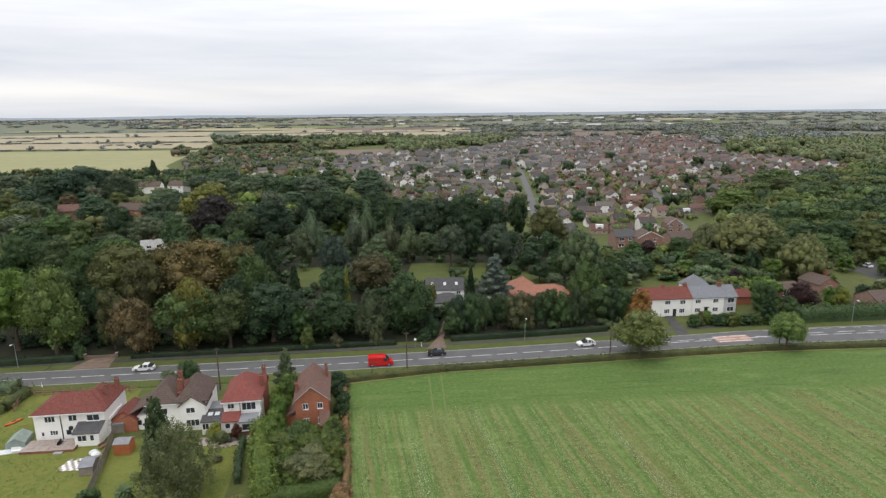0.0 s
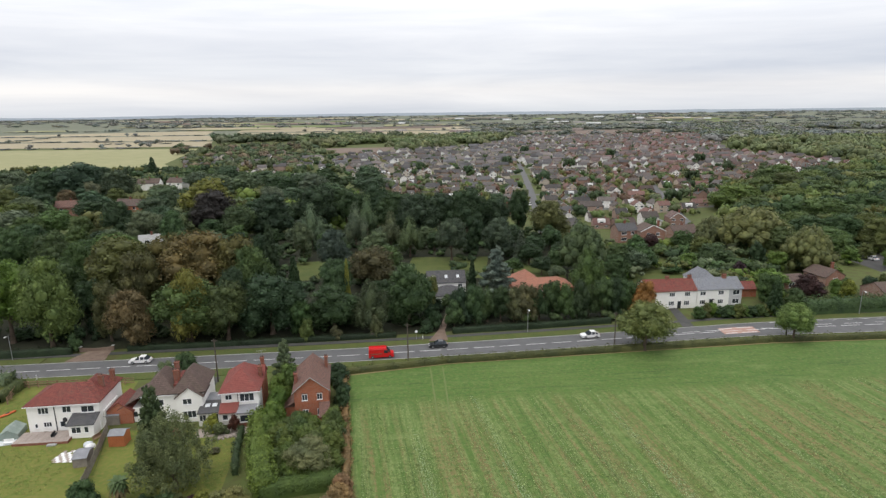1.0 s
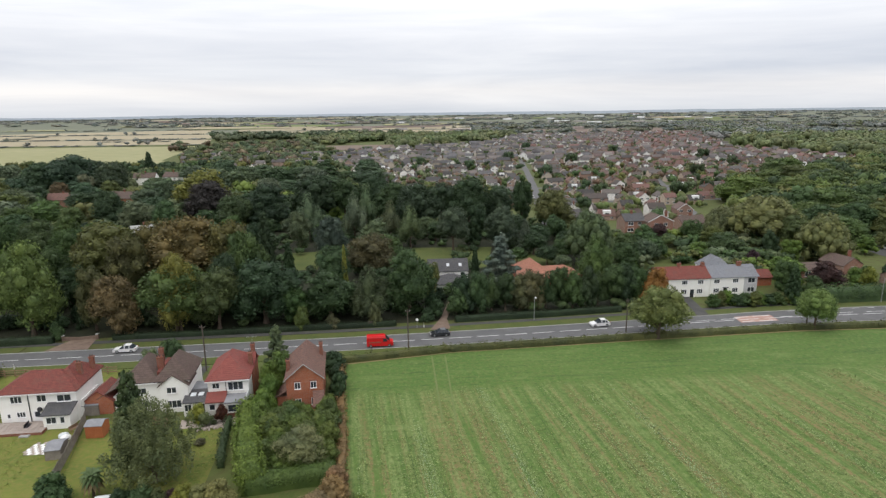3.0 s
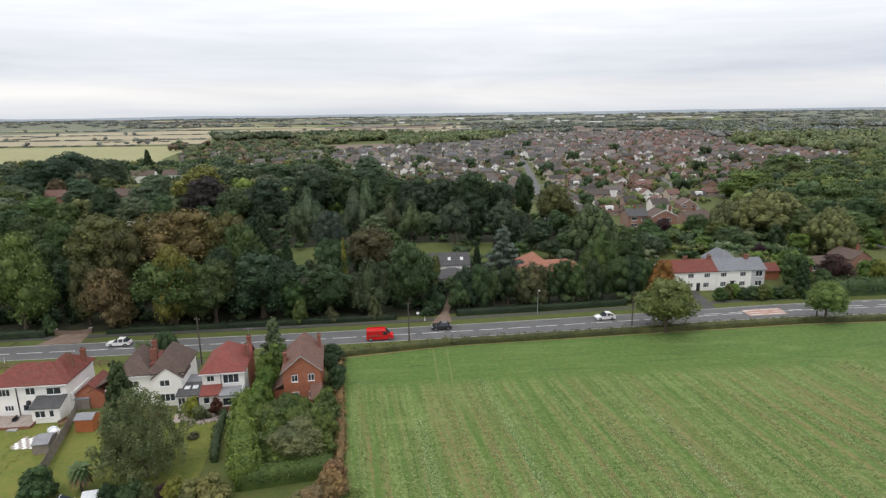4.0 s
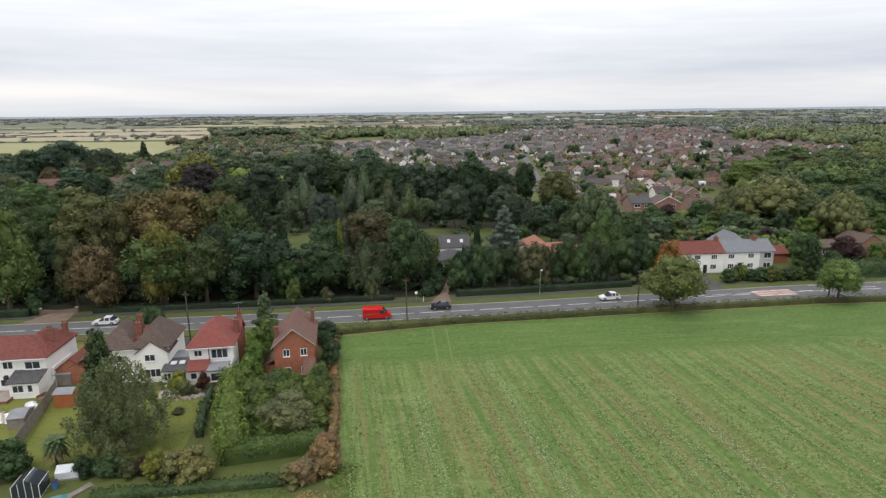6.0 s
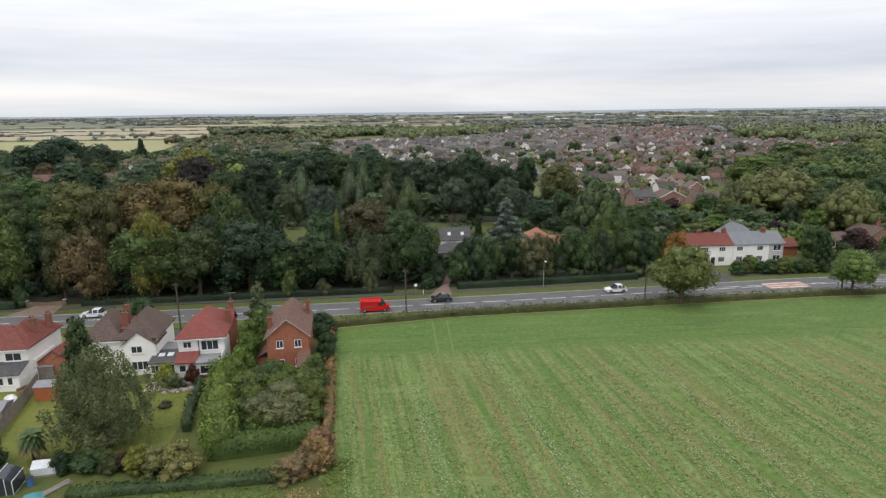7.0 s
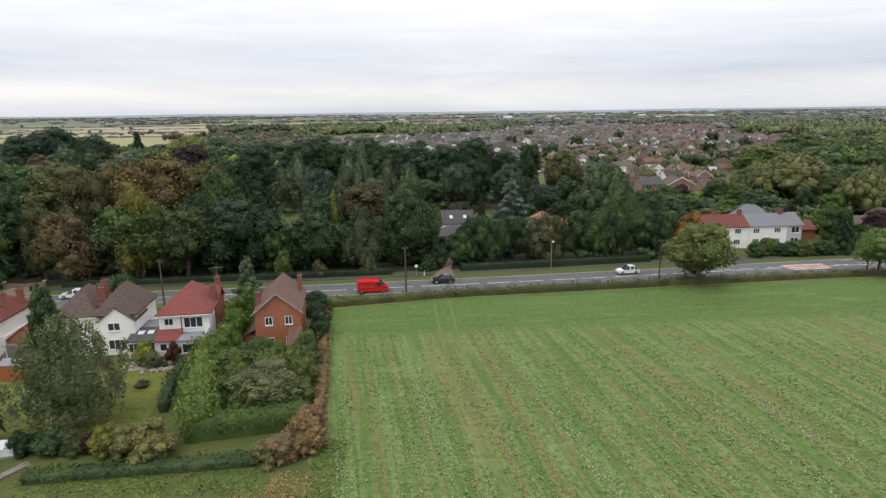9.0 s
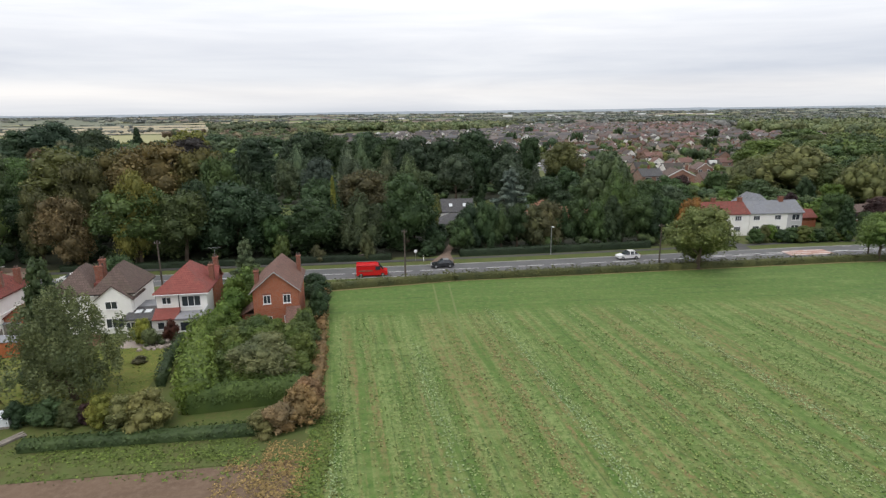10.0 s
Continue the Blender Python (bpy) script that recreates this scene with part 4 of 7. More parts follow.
def house_c():
    h = thing("house", pose(-39.2, 96.1, 0, 0, 0, 8.5), "white rendered house with bright red hipped tile roof", "house")
    part("wall", boxed(0, 0, 0, 6.3, 8.8, 5.15), M_RENDER, h)
    part("roof", hip_roof(bmesh.new(), 0, 0, 6.3, 8.8, 5.15, 3.1), M_TILE_RED, h)
    part("side_wall", boxed(6.302, 3.4, 0, 6.5, 8.7, 5.0), M_BRICK, h, "red brick flank")
    part("side_gable", gable_roof(bmesh.new(), 3.4, 5.2, 6.7, 8.0, 5.4, 1.5, "x", 0.1), M_TILE_RED, h)
    chimney(h, 6.1, 4.6, 5.0, 7.6, 0.6, 0.8, 2)
    chimney(h, 6.1, 7.4, 5.0, 8.0, 0.6, 0.8, 2)
    part("aerial", tube(bmesh.new(), (6.1, 7.4, 8.1), (6.1, 7.4, 9.6), 0.025, 0.02, 5), M_STEEL, h)
    arm = tube(bmesh.new(), (5.2, 7.4, 9.4), (7.0, 7.4, 9.5), 0.02, 0.02, 5)
    for k in range(6):
        tube(arm, (5.3 + 0.3 * k, 7.1, 9.42), (5.3 + 0.3 * k, 7.7, 9.42), 0.012, 0.012, 4)
    part("aerial_boom", arm, M_STEEL, h)
    window(h, 1.25, 0, 3.75, 1.15, 0.95, 2)
    window(h, 4.3, 0, 3.3, 2.4, 1.45, 3)
    part("downpipe", boxed(2.75, -0.09, 2.5, 2.85, -0.01, 5.1), M_DARK, h)
    part("gutter", boxed(-0.35, -0.47, 5.03, 6.65, -0.36, 5.13), M_UPVC, h)
    # flat-roofed garden room
    part("garden_room", boxed(3.2, -2.9, 0, 6.3, -0.003, 2.5), M_RENDER, h)
    fr = boxed(2.95, -3.15, 2.5, 6.5, -0.003, 2.72)
    part("flat_roof", fr, M_FELT, h, "grey felt flat roof")
    part("balcony_rail", boxed(6.36, -3.0, 2.72, 6.44, -0.05, 3.5), M_UPVC, h)
    window(h, 4.7, -2.9, 0.95, 2.5, 1.25, 1)
    part("plinth", boxed(3.15, -2.98, 0, 6.35, -2.903, 0.75), M_BRICK_DARK, h)
    # porch with red roof
    part("porch_wall", boxed(0.0, -1.7, 0, 3.19, -0.003, 2.3), M_RENDER, h)
    pr = bmesh.new()
    solid(pr, [[(-0.2, -2.0, 2.2), (-0.2, -0.003, 3.1), (-0.2, -0.003, 3.25), (-0.2, -2.0, 2.35)], [(2.94, -2.0, 2.2), (2.94, -0.003, 3.1), (2.94, -0.003, 3.25), (2.94, -2.0, 2.35)]])
    part("porch_roof", pr, M_TILE_RED, h)
    window(h, 0.8, -1.7, 0.9, 0.9, 1.0, 1)
    # link building with roof lights
    part("link_wall", boxed(-3.6, -1.5, 0, -0.01, 5.0, 2.35), M_RENDER, h)
    lr = bmesh.new()
    solid(lr, [[(-3.75, -1.8, 2.36), (-3.75, 2.0, 2.9), (-3.75, 2.0, 3.02), (-3.75, -1.8, 2.5)], [(-0.21, -1.8, 2.36), (-0.21, 2.0, 2.9), (-0.21, 2.0, 3.02), (-0.21, -1.8, 2.5)]])
    part("link_roof", lr, M_TILE_DARK, h)
    part("flat_roof", boxed(-3.75, 2.01, 2.36, -0.21, 5.2, 2.95), M_FELT, h, "grey felt flat roof")
    for x in (-2.4, -1.2):
        s = part("roof_light", boxed(-0.4, -0.45, 0, 0.4, 0.45, 0.09), M_POLY, h, "pale roof light")
        s.matrix_basis = pose(x, 0.35, 2.83, 8.2, 0, 0)
    window(h, -2.9, -1.5, 0.9, 1.1, 1.2, 2)
    door(h, -1.5, -1.5)
    window(h, -0.6, -1.5, 0.15, 0.6, 2.0, 1)


def house_d():
    h = thing("house", pose(-26.3, 95.2, 0, 0, 0, 9.5), "red brick cottage with steep brown tile gable roof", "house")
    part("wall", gable_wall(bmesh.new(), 0, 0, 5.7, 10.4, 5.6, 2.4, "y"), M_BRICK, h)
    part("roof", gable_roof(bmesh.new(), 0, 0, 5.7, 10.4, 5.6, 2.4, "y", 0.35), M_TILE_RUSSET, h)
    barge = bmesh.new()
    for sx in (-1, 1):
        solid(barge, [[(2.85, y, 8.06), (2.85, y, 8.2), (2.85 + sx * 3.28, y, 5.44), (2.85 + sx * 3.28, y, 5.31)] for y in (-0.32, -0.24)])
    part("bargeboard", barge, M_KERB, h)
    for x in (1.75, 4.25):
        window(h, x, 0, 3.9, 0.95, 1.15, 2)
        part("lintel", boxed(x - 0.6, -0.03, 5.08, x + 0.6, -0.003, 5.3), M_BRICK_DARK, h)
        window(h, x, 0, 1.0, 1.0, 1.2, 2)
    part("lean_to_wall", boxed(4.3, -2.6, 0, 5.7, -0.003, 2.0), M_BRICK, h)
    lr = bmesh.new()
    solid(lr, [[(4.1, -2.9, 1.9), (4.1, -0.003, 3.3), (4.1, -0.003, 3.43), (4.1, -2.9, 2.03)], [(5.9, -2.9, 1.9), (5.9, -0.003, 3.3), (5.9, -0.003, 3.43), (5.9, -2.9, 2.03)]])
    part("lean_to_roof", lr, M_TILE_RUSSET, h)
    part("side_wall", boxed(-1.8, 1.5, 0, -0.003, 5.5, 2.1), M_BRICK, h)
    sr = bmesh.new()
    solid(sr, [[(-2.1, y, 1.95), (-0.003, y, 3.1), (-0.003, y, 3.24), (-2.1, y, 2.08)] for y in (1.2, 5.8)])
    part("side_roof", sr, M_TILE_RUSSET, h)
    chimney(h, 0.15, 3.4, 4.6, 7.4, 0.55, 0.8, 2)
    chimney(h, 5.3, 8.6, 5.0, 8.0, 0.55, 0.8, 2)


def terrace_e():
    h = thing("terraced_house", pose(53.0, 151.4, 0, 0, 0, 5.0), "cream rendered terrace end with weathered red tile roof", "house", "terrace by the road")
    part("wall", gable_wall(bmesh.new(), 0, 0, 13.8, 7.0, 5.0, 2.2, "x"), M_RENDER, h)
    part("roof", gable_roof(bmesh.new(), 0, 0, 13.75, 7.0, 5.0, 2.2, "x", 0.3), M_TILE_DARKRED, h)
    for x in (2.0, 7.0, 11.2):
        window(h, x, 0, 3.4, 1.5, 1.1, 3)
        window(h, x - 0.1, 0, 0.9, 1.5, 1.2, 3)
    door(h, 9.1, 0, material=M_DARK)
    chimney(h, 6.9, 3.5, 6.6, 7.9, 0.9, 0.6, 3)
    chimney(h, 13.2, 3.5, 6.6, 8.0, 0.9, 0.6, 2)
    g = thing("terraced_house", pose(66.85, 152.6, 0, 0, 0, 5.0), "white rendered terraced house with grey slate roof", "house", "terrace by the road")
    part("wall", gable_wall(bmesh.new(), 0, 0, 8.9, 7.0, 5.0, 2.2, "x"), M_RENDER, g)
    part("roof", gable_roof(bmesh.new(), 0.2, 0, 12.6, 7.0, 5.0, 2.2, "x", 0.3), M_SLATE, g)
    part("end_wall", gable_wall(bmesh.new(), 8.902, 0.08, 12.5, 6.92, 4.95, 2.15, "x"), M_RENDER_GREY, g, "grey rendered end bay")
    part("rear_wall", boxed(3.2, 7.1, 0, 8.4, 14.0, 5.0), M_RENDER, g)
    part("rear_roof", hip_roof(bmesh.new(), 3.2, 3.5, 8.4, 14.0, 5.05, 3.3, 0.3), M_SLATE, g)
    for x in (1.6, 6.6):
        window(g, x, 0, 3.4, 1.5, 1.1, 3)
        window(g, x, 0, 0.9, 1.5, 1.2, 3)
    door(g, 4.0, 0, material=M_DARK)
    part("porch_canopy", boxed(3.3, -0.5, 2.2, 4.7, -0.003, 2.32), M_DARK, g)
    window(g, 10.9, 0.08, 3.2, 1.9, 1.4, 2)
    window(g, 10.9, 0.08, 0.8, 1.9, 1.3, 2)
    chimney(g, 8.9, 3.2, 6.6, 8.0, 1.1, 0.6, 3)
    o = thing("outbuilding", pose(80.5, 161, 0, 0, 0, 5), "low brick outbuilding with red tile roof", "outbuilding")
    part("wall", gable_wall(bmesh.new(), 0, 0, 7, 4.5, 2.4, 1.5, "x"), M_BRICK, o)
    part("roof", gable_roof(bmesh.new(), 0, 0, 7, 4.5, 2.4, 1.5, "x"), M_TILE_DARKRED, o)


def house_g():
    h = thing("house", pose(-4.4, 158.0, 0, 0, 0, 4.0), "white rendered house with dark roof and roof lights", "house")
    part("wall", gable_wall(bmesh.new(), -0.4, 7.0, 10.6, 13.6, 4.1, 2.6, "x"), M_RENDER, h)
    part("roof", gable_roof(bmesh.new(), -0.4, 7.0, 10.6, 13.6, 4.1, 2.6, "x", 0.25), M_TILE_DARK, h)
    part("front_wall", boxed(1.2, 0, 0, 9.6, 6.98, 2.3), M_RENDER, h)
    part("front_roof", hip_roof(bmesh.new(), 1.2, 0, 9.6, 6.7, 2.3, 2.1, 0.25), M_TILE_DARK, h)
    for x in (1.4, 5.1, 8.5):
        s = part("roof_light", boxed(-0.4, -0.5, 0, 0.4, 0.5, 0.1), M_POLY, h, "white framed roof light")
        s.matrix_basis = pose(x, 8.5, 5.46, 38.2, 0, 0)
    window(h, 5.2, 0, 0.9, 1.6, 1.3, 2)
    part("garage_door", boxed(7.1, -0.05, 0, 9.3, -0.003, 2.2), M_TEAL, h, "teal boarded door")
    window(h, 9.0, 7.0, 2.7, 1.2, 1.0, 2)


def bungalow_f():
    h = thing("bungalow", pose(20.3, 162.5, 0, 0, 0, 9.0), "brick bungalow with orange pantile hipped roof", "house")
    w = boxed(0, 0, 0, 16.8, 8.0, 2.4)
    box(w, 1.0, 7.99, 0, 9.0, 14.0, 2.4)
    part("wall", w, M_BRICK, h)
    part("roof", hip_roof(bmesh.new(), 0, 0, 16.8, 8.0, 2.4, 2.3), M_TILE_ORANGE, h)
    part("roof", hip_roof(bmesh.new(), 1.0, 3.0, 9.0, 14.0, 2.41, 3.3), M_TILE_ORANGE, h)
    for x in (2.5, 6.5, 11, 14.5):
        window(h, x, 0, 0.9, 1.6, 1.2, 2)


def detached(x, y, turn, w, d, eave, rise, axis, wall, roof, label, wins, chim=True):
    """A plain gabled house with its windows towards the road side."""
    h = thing("house", pose(x, y, 0, 0, 0, turn), label, "house")
    part("wall", gable_wall(bmesh.new(), 0, 0, w, d, eave, rise, axis), wall, h)
    part("roof", gable_roof(bmesh.new(), 0, 0, w, d, eave, rise, axis), roof, h)
    for wx, wz, ww, wh in wins:
        window(h, wx, 0, wz, ww, wh, 2)
    if chim:
        chimney(h, w * 0.5 if axis == "x" else w * 0.9, d * 0.5, eave + 0.3, eave + rise + 1.0, 0.8, 0.6)
    return h


house_a()
house_b()
house_c()
house_d()
terrace_e()
house_g()
bungalow_f()
h = detached(77.0, 229.0, 8, 10.0, 8.0, 4.9, 2.4, "y", M_BRICK_PALE, M_TILE_BROWN, "red brick house with white bargeboards and brown roof", ((3.2, 3.3, 1.5, 1.2), (7.0, 3.3, 1.5, 1.2), (3.2, 0.8, 1.8, 1.3), (7.4, 0.8, 2.2, 1.4)))
barge = bmesh.new()
for sx in (-1, 1):
    solid(barge, [[(5, y, 7.4), (5, y, 7.7), (5 + sx * 5.3, y, 5.12), (5 + sx * 5.3, y, 4.85)] for y in (-0.26, -0.18)])
part("bargeboard", barge, M_UPVC, h)
detached(69.0, 232.0, 8, 8.2, 7.5, 4.9, 2.3, "x", M_BRICK_PALE, M_TILE_DARK, "brick and white boarded house with dark roof", ((2.4, 3.2, 2.2, 1.3), (6, 3.2, 1.4, 1.2), (2.4, 0.8, 2.4, 1.3)))
detached(93.0, 236.0, 12, 11.0, 8.0, 2.7, 2.6, "x", M_BRICK_PALE, M_TILE_BROWN, "low brick bungalow with brown roof", ((3, 0.9, 2.0, 1.3), (8, 0.9, 2.0, 1.3)))
detached(118.0, 153.5, 8, 14.0, 8.5, 2.7, 2.2, "x", M_BRICK_PALE, M_TILE_BROWN, "low brick bungalow with brown tile roof", ((3, 0.9, 2.0, 1.3), (9, 0.9, 2.0, 1.3)))
detached(99.0, 168.0, 8, 7.0, 5.5, 2.3, 1.4, "x", M_BRICK_PALE, M_TILE_BROWN, "brick outbuilding with open fronted bays", ((2.4, 0.4, 1.8, 1.6), (6, 0.4, 1.8, 1.6)), False)
detached(113.0, 171.0, 15, 7.0, 8.0, 2.6, 2.0, "y", M_BRICK_PALE, M_TILE_BROWN, "small brick house with gabled brown roof", ((3.5, 0.9, 1.8, 1.2),))
for x, y, turn, w, wall, roof, label in (
        (-205, 309, 16, 14, M_BRICK_PALE, M_TILE_RUSSET, "brick house with weathered brown roof among trees"),
        (-177, 315, -10, 15, M_BRICK, M_TILE_BROWN, "orange brick house with brown roof among trees"),
        (-216, 416, 5, 15, M_RENDER, M_TILE_BROWN, "large pale house with brown roof among trees"),
        (-198, 422, -15, 13, M_RENDER, M_TILE_BROWN, "large pale house with brown roof among trees"),
        (-119, 226, 24, 9.5, M_RENDER_GREY, M_KERB, "low building with pale sheeted roof among trees"),
        (-204, 252, 5, 10, M_BRICK_PALE, M_TILE_DARKRED, "brick house with red tile roof among trees")):
    detached(x, y, turn, w, 8.0, 5.0 if w > 11 else 2.8, 3.0, "x", wall, roof, label, ((3, 3.2, 1.6, 1.2), (w - 3, 3.2, 1.6, 1.2)))

# ---- trees ----
wood_rng = np.random.default_rng(21)
taken = []


def grown(kind, x, y, height, width, tone, label="dark green broadleaf tree in full leaf", group=""):
    """A large tree with a place of its own in the woods."""
    taken.append((x, y))
    return plant(kind, x, y, height, width, tone, label, "tree", group)


# the belt along the far side of the road
T_DK = "dark green broadleaf tree beside the road"
RUSSET, DULL, PALE = (0.116, 0.092, 0.032), (0.082, 0.080, 0.036), (0.115, 0.145, 0.08)
GRASSY = (0.062, 0.098, 0.030)
grown("broad0", -91.0, 130.4, 22.6, 13.5, (0.105, 0.145, 0.045), "bright green broadleaf tree beside the road")
grown("broad1", -102, 133, 21, 15, LIGHT, "light green broadleaf tree beside the road")
grown("broad3", -115, 132, 18, 15, MID, T_DK)
grown("broad2", -72.2, 130.6, 14.2, 11, (0.125, 0.09, 0.044), "horse chestnut with browning leaves beside the road")
grown("oval1", -79, 133.4, 14.5, 8.5, DULL, "dull olive green tree beside the road")
grown("broad3", -84.5, 153, 21.6, 22, (0.098, 0.094, 0.032), "large olive brown tree turning in autumn")
grown("broad0", -66, 154, 23.4, 24, RUSSET, "large russet crowned tree turning in autumn")
grown("broad2", -57.0, 155, 21.6, 16, RUSSET, "large russet crowned tree turning in autumn")
grown("broad1", -74.5, 156, 21.8, 17, (0.106, 0.090, 0.031), "large russet crowned tree turning in autumn")
grown("oval3", -77.0, 146, 19.5, 13, (0.088, 0.086, 0.030), "large olive brown tree turning in autumn")
grown("broad1", -60.5, 132.8, 15.8, 17, GRASSY, "green horse chestnut beside the road")
grown("broad3", -59.2, 131.6, 18.4, 9.0, (0.175, 0.160, 0.040), "tree with a yellow turning crown beside the road")
grown("broad2", -51.5, 133.6, 14.6, 12.5, (0.058, 0.082, 0.026), T_DK)
grown("broad2", -49.8, 150, 20, 11.5, GRASSY, T_DK)
grown("broad3", -42.0, 137, 15.4, 17, DARK, T_DK)
grown("oval2", -53, 143, 15.5, 9, DARK, T_DK)
grown("cone", -40.2, 153, 16.2, 7, DARK, "dark pointed conifer tree")
grown("broad1", -29.6, 157, 14.2, 11, MID, T_DK)
grown("cone", -26.4, 154, 15, 3.2, YELLOW, "slender golden conifer tree")
grown("broad0", -27.5, 139.0, 12.2, 15, DARK, T_DK)
grown("feathery1", -18.2, 138.4, 13.4, 11, (0.052, 0.07, 0.034), T_DK)
grown("broad1", -21.4, 167, 15, 15.5, (0.078, 0.072, 0.036), "large dull olive brown tree")
grown("broad0", -9.1, 141.5, 17, 13.6, (0.048, 0.078, 0.026), T_DK)
grown("oval2", -34.8, 135.6, 9.0, 7.5, MID, T_DK)
grown("broad2", -89, 143, 13, 11, DARK, T_DK)
grown("broad3", -99, 150, 15.6, 11, MID, T_DK)
for x, hh, w, tone in ((-32.6, 5.4, 3.8, (0.09, 0.115, 0.035)), (-26.0, 3.2, 3.2, (0.11, 0.10, 0.055)), (-16.6, 5.4, 3.0, (0.10, 0.105, 0.04)), (-84.0, 4.2, 3.0, MID)):
    plant("bush1", x, centre(x) + 10.2, hh, w, tone, "pale green young tree at the edge of the wood", "tree", "wood edge saplings", "sapling")
plant("bush1", -3.4, 139.8, 6.0, 4.6, DARK, "dark shrub beside the drive", "shrub", "", "shrub")
plant("bush0", 1.9, 140.2, 7.0, 5.0, MID, "dense green shrub beside the drive", "shrub", "", "tall_shrub")
plant("bush2", 3.2, 147.5, 7.2, 6.4, DARK, "dense green shrub beside the drive", "shrub", "", "tall_shrub")
plant("bush0", 7.6, 150.5, 7.6, 7.0, MID, "dense green shrub beside the drive", "shrub", "", "tall_shrub")
plant("bush0", 0.6, 155.2, 3.6, 4.8, MID, "green shrub before the white house", "shrub", "", "shrub")
plant("bush2", -5.0, 136.6, 3.2, 3.4, DARK, "dark shrub beside the drive", "shrub", "", "shrub")
for x, y, hh, w, tone in ((31, 186, 6.5, 8, DARK), (37, 191, 7.5, 9, MID), (22, 188, 5.5, 7, MID), (35, 181, 4.6, 6, GREY), (29, 200, 8, 10, DARK), (40, 200, 8, 9, DARK)):
    plant("broad1", x, y, hh, w, tone, "green garden tree behind the bungalow", "tree", "bungalow garden trees")
plant("bush1", -2.6, 151.5, 3.6, 4.4, DARK, "low dark shrub by the house", "shrub", "", "shrub")
plant("oval0", -4.2, 150, 10.5, 5.5, (0.135, 0.14, 0.045), "light olive tree beside the drive")
for k in range(15):
    x = 3.8 + 3.3 * k
    tone = (DARK, (0.05, 0.08, 0.03), MID)[k % 3]
    if k in (4, 5):
        tone = DULL
    plant(("bush0", "bush1", "feathery2", "oval1")[k % 4], x, 142.6 + 0.11 * (x - 4) + plant_rng.uniform(-0.6, 1.2), plant_rng.uniform(8.9, 10.3), plant_rng.uniform(5.8, 7.8), tone, "tall dense dark green screening shrub", "shrub", "screen along the road", "tall_shrub")
plant("bush1", 50.5, 145.5, 9.5, 6.5, RUST, "rust orange autumn shrub", "shrub", "", "tall_shrub")
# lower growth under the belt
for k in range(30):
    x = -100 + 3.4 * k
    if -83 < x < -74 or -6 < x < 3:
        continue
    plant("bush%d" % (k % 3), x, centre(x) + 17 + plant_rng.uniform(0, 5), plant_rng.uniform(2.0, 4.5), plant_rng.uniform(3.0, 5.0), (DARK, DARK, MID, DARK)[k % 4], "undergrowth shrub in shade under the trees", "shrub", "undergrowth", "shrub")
# parkland behind
T_GREY, T_POP, T_WOOD = "grey green broadleaf park tree", "pale grey green poplar tree", "tall dark green woodland tree"
grown("cedar", 14.5, 163, 15.6, 12, BLUE, "blue grey cedar with layered branches")
grown("cone", 7.7, 168, 11, 4.2, DARK, "slim dark conifer beside the cedar")
grown("cone", 26.2, 201, 12.6, 8, (0.07, 0.095, 0.06), "grey green conical conifer")
grown("oval3", 32.5, 257, 18.6, 11, DARK, "tall dark columnar park tree")
grown("broad2", 41.8, 235, 18, 17, (0.098, 0.105, 0.036), "rounded olive green park tree")
grown("broad1", 2.3, 207, 16, 12.5, (0.06, 0.085, 0.05), T_GREY)
grown("broad3", 19.1, 209, 15.4, 12.5, (0.06, 0.085, 0.05), T_GREY)
grown("oval1", 10.6, 213, 14.6, 9, DARK, T_GREY)
grown("feathery0", -52, 228, 19, 11, PALE, T_POP)
grown("feathery1", -34.5, 227, 18.6, 11, PALE, T_POP)
grown("feathery2", -32.0, 242, 20, 9.5, PALE, T_POP)
grown("feathery0", -12.8, 213, 15.8, 11, (0.098, 0.125, 0.055), T_GREY)
grown("feathery2", -20.5, 221, 16.2, 9.5, (0.098, 0.118, 0.055), T_GREY)
grown("broad0", -24.5, 206, 12, 12, GREY, T_GREY)
grown("oval0", -50.5, 208, 14.2, 10, GREY, T_GREY)
grown("broad2", -35.4, 186, 17, 11.5, (0.058, 0.082, 0.052), T_GREY)
grown("cone", -54.6, 181, 19.6, 9, (0.038, 0.06, 0.03), "dark pointed conifer tree")
grown("oval2", -59.5, 186, 15, 8, DARK, T_DK)
for x, y, hh, w in ((-74, 248, 20.6, 21), (-56, 260, 22.2, 22), (-44, 264, 20.4, 19), (-31, 268, 20.8, 17), (-12, 242, 20.8, 20), (-2, 248, 19.6, 18), (9, 242, 22.6, 20), (21.5, 246, 17, 14), (-22, 252, 20.2, 17)):
    grown("broad%d" % (len(taken) % 4), x, y, hh, w, (0.036, 0.060, 0.028), T_WOOD, "dark wood")
# the west park
grown("broad1", -83, 238, 17, 16, (0.05, 0.08, 0.036), T_WOOD)
grown("mid1", -116.5, 290, 22.8, 24, (0.165, 0.172, 0.045), "large yellow green park tree")
grown("broad2", -103, 260, 20.4, 21, (0.040, 0.034, 0.028), "dark purple leaved tree")
grown("broad0", -106, 228, 17, 11, (0.065, 0.10, 0.04), "green domed park tree")
grown("broad3", -123, 240, 14.6, 16, (0.105, 0.13, 0.065), "pale green domed tree")
grown("broad2", -138.5, 249, 18, 14.5, (0.045, 0.075, 0.036), T_WOOD)
grown("oval1", -197, 331, 16, 12, (0.14, 0.145, 0.09), "pale round headed tree")
grown("broad1", -206, 322, 13.6, 11, (0.12, 0.09, 0.045), "tree with brown turning leaves")
grown("broad3", -215, 348, 26, 34, HAZED_DARK, "large dark green woodland tree")
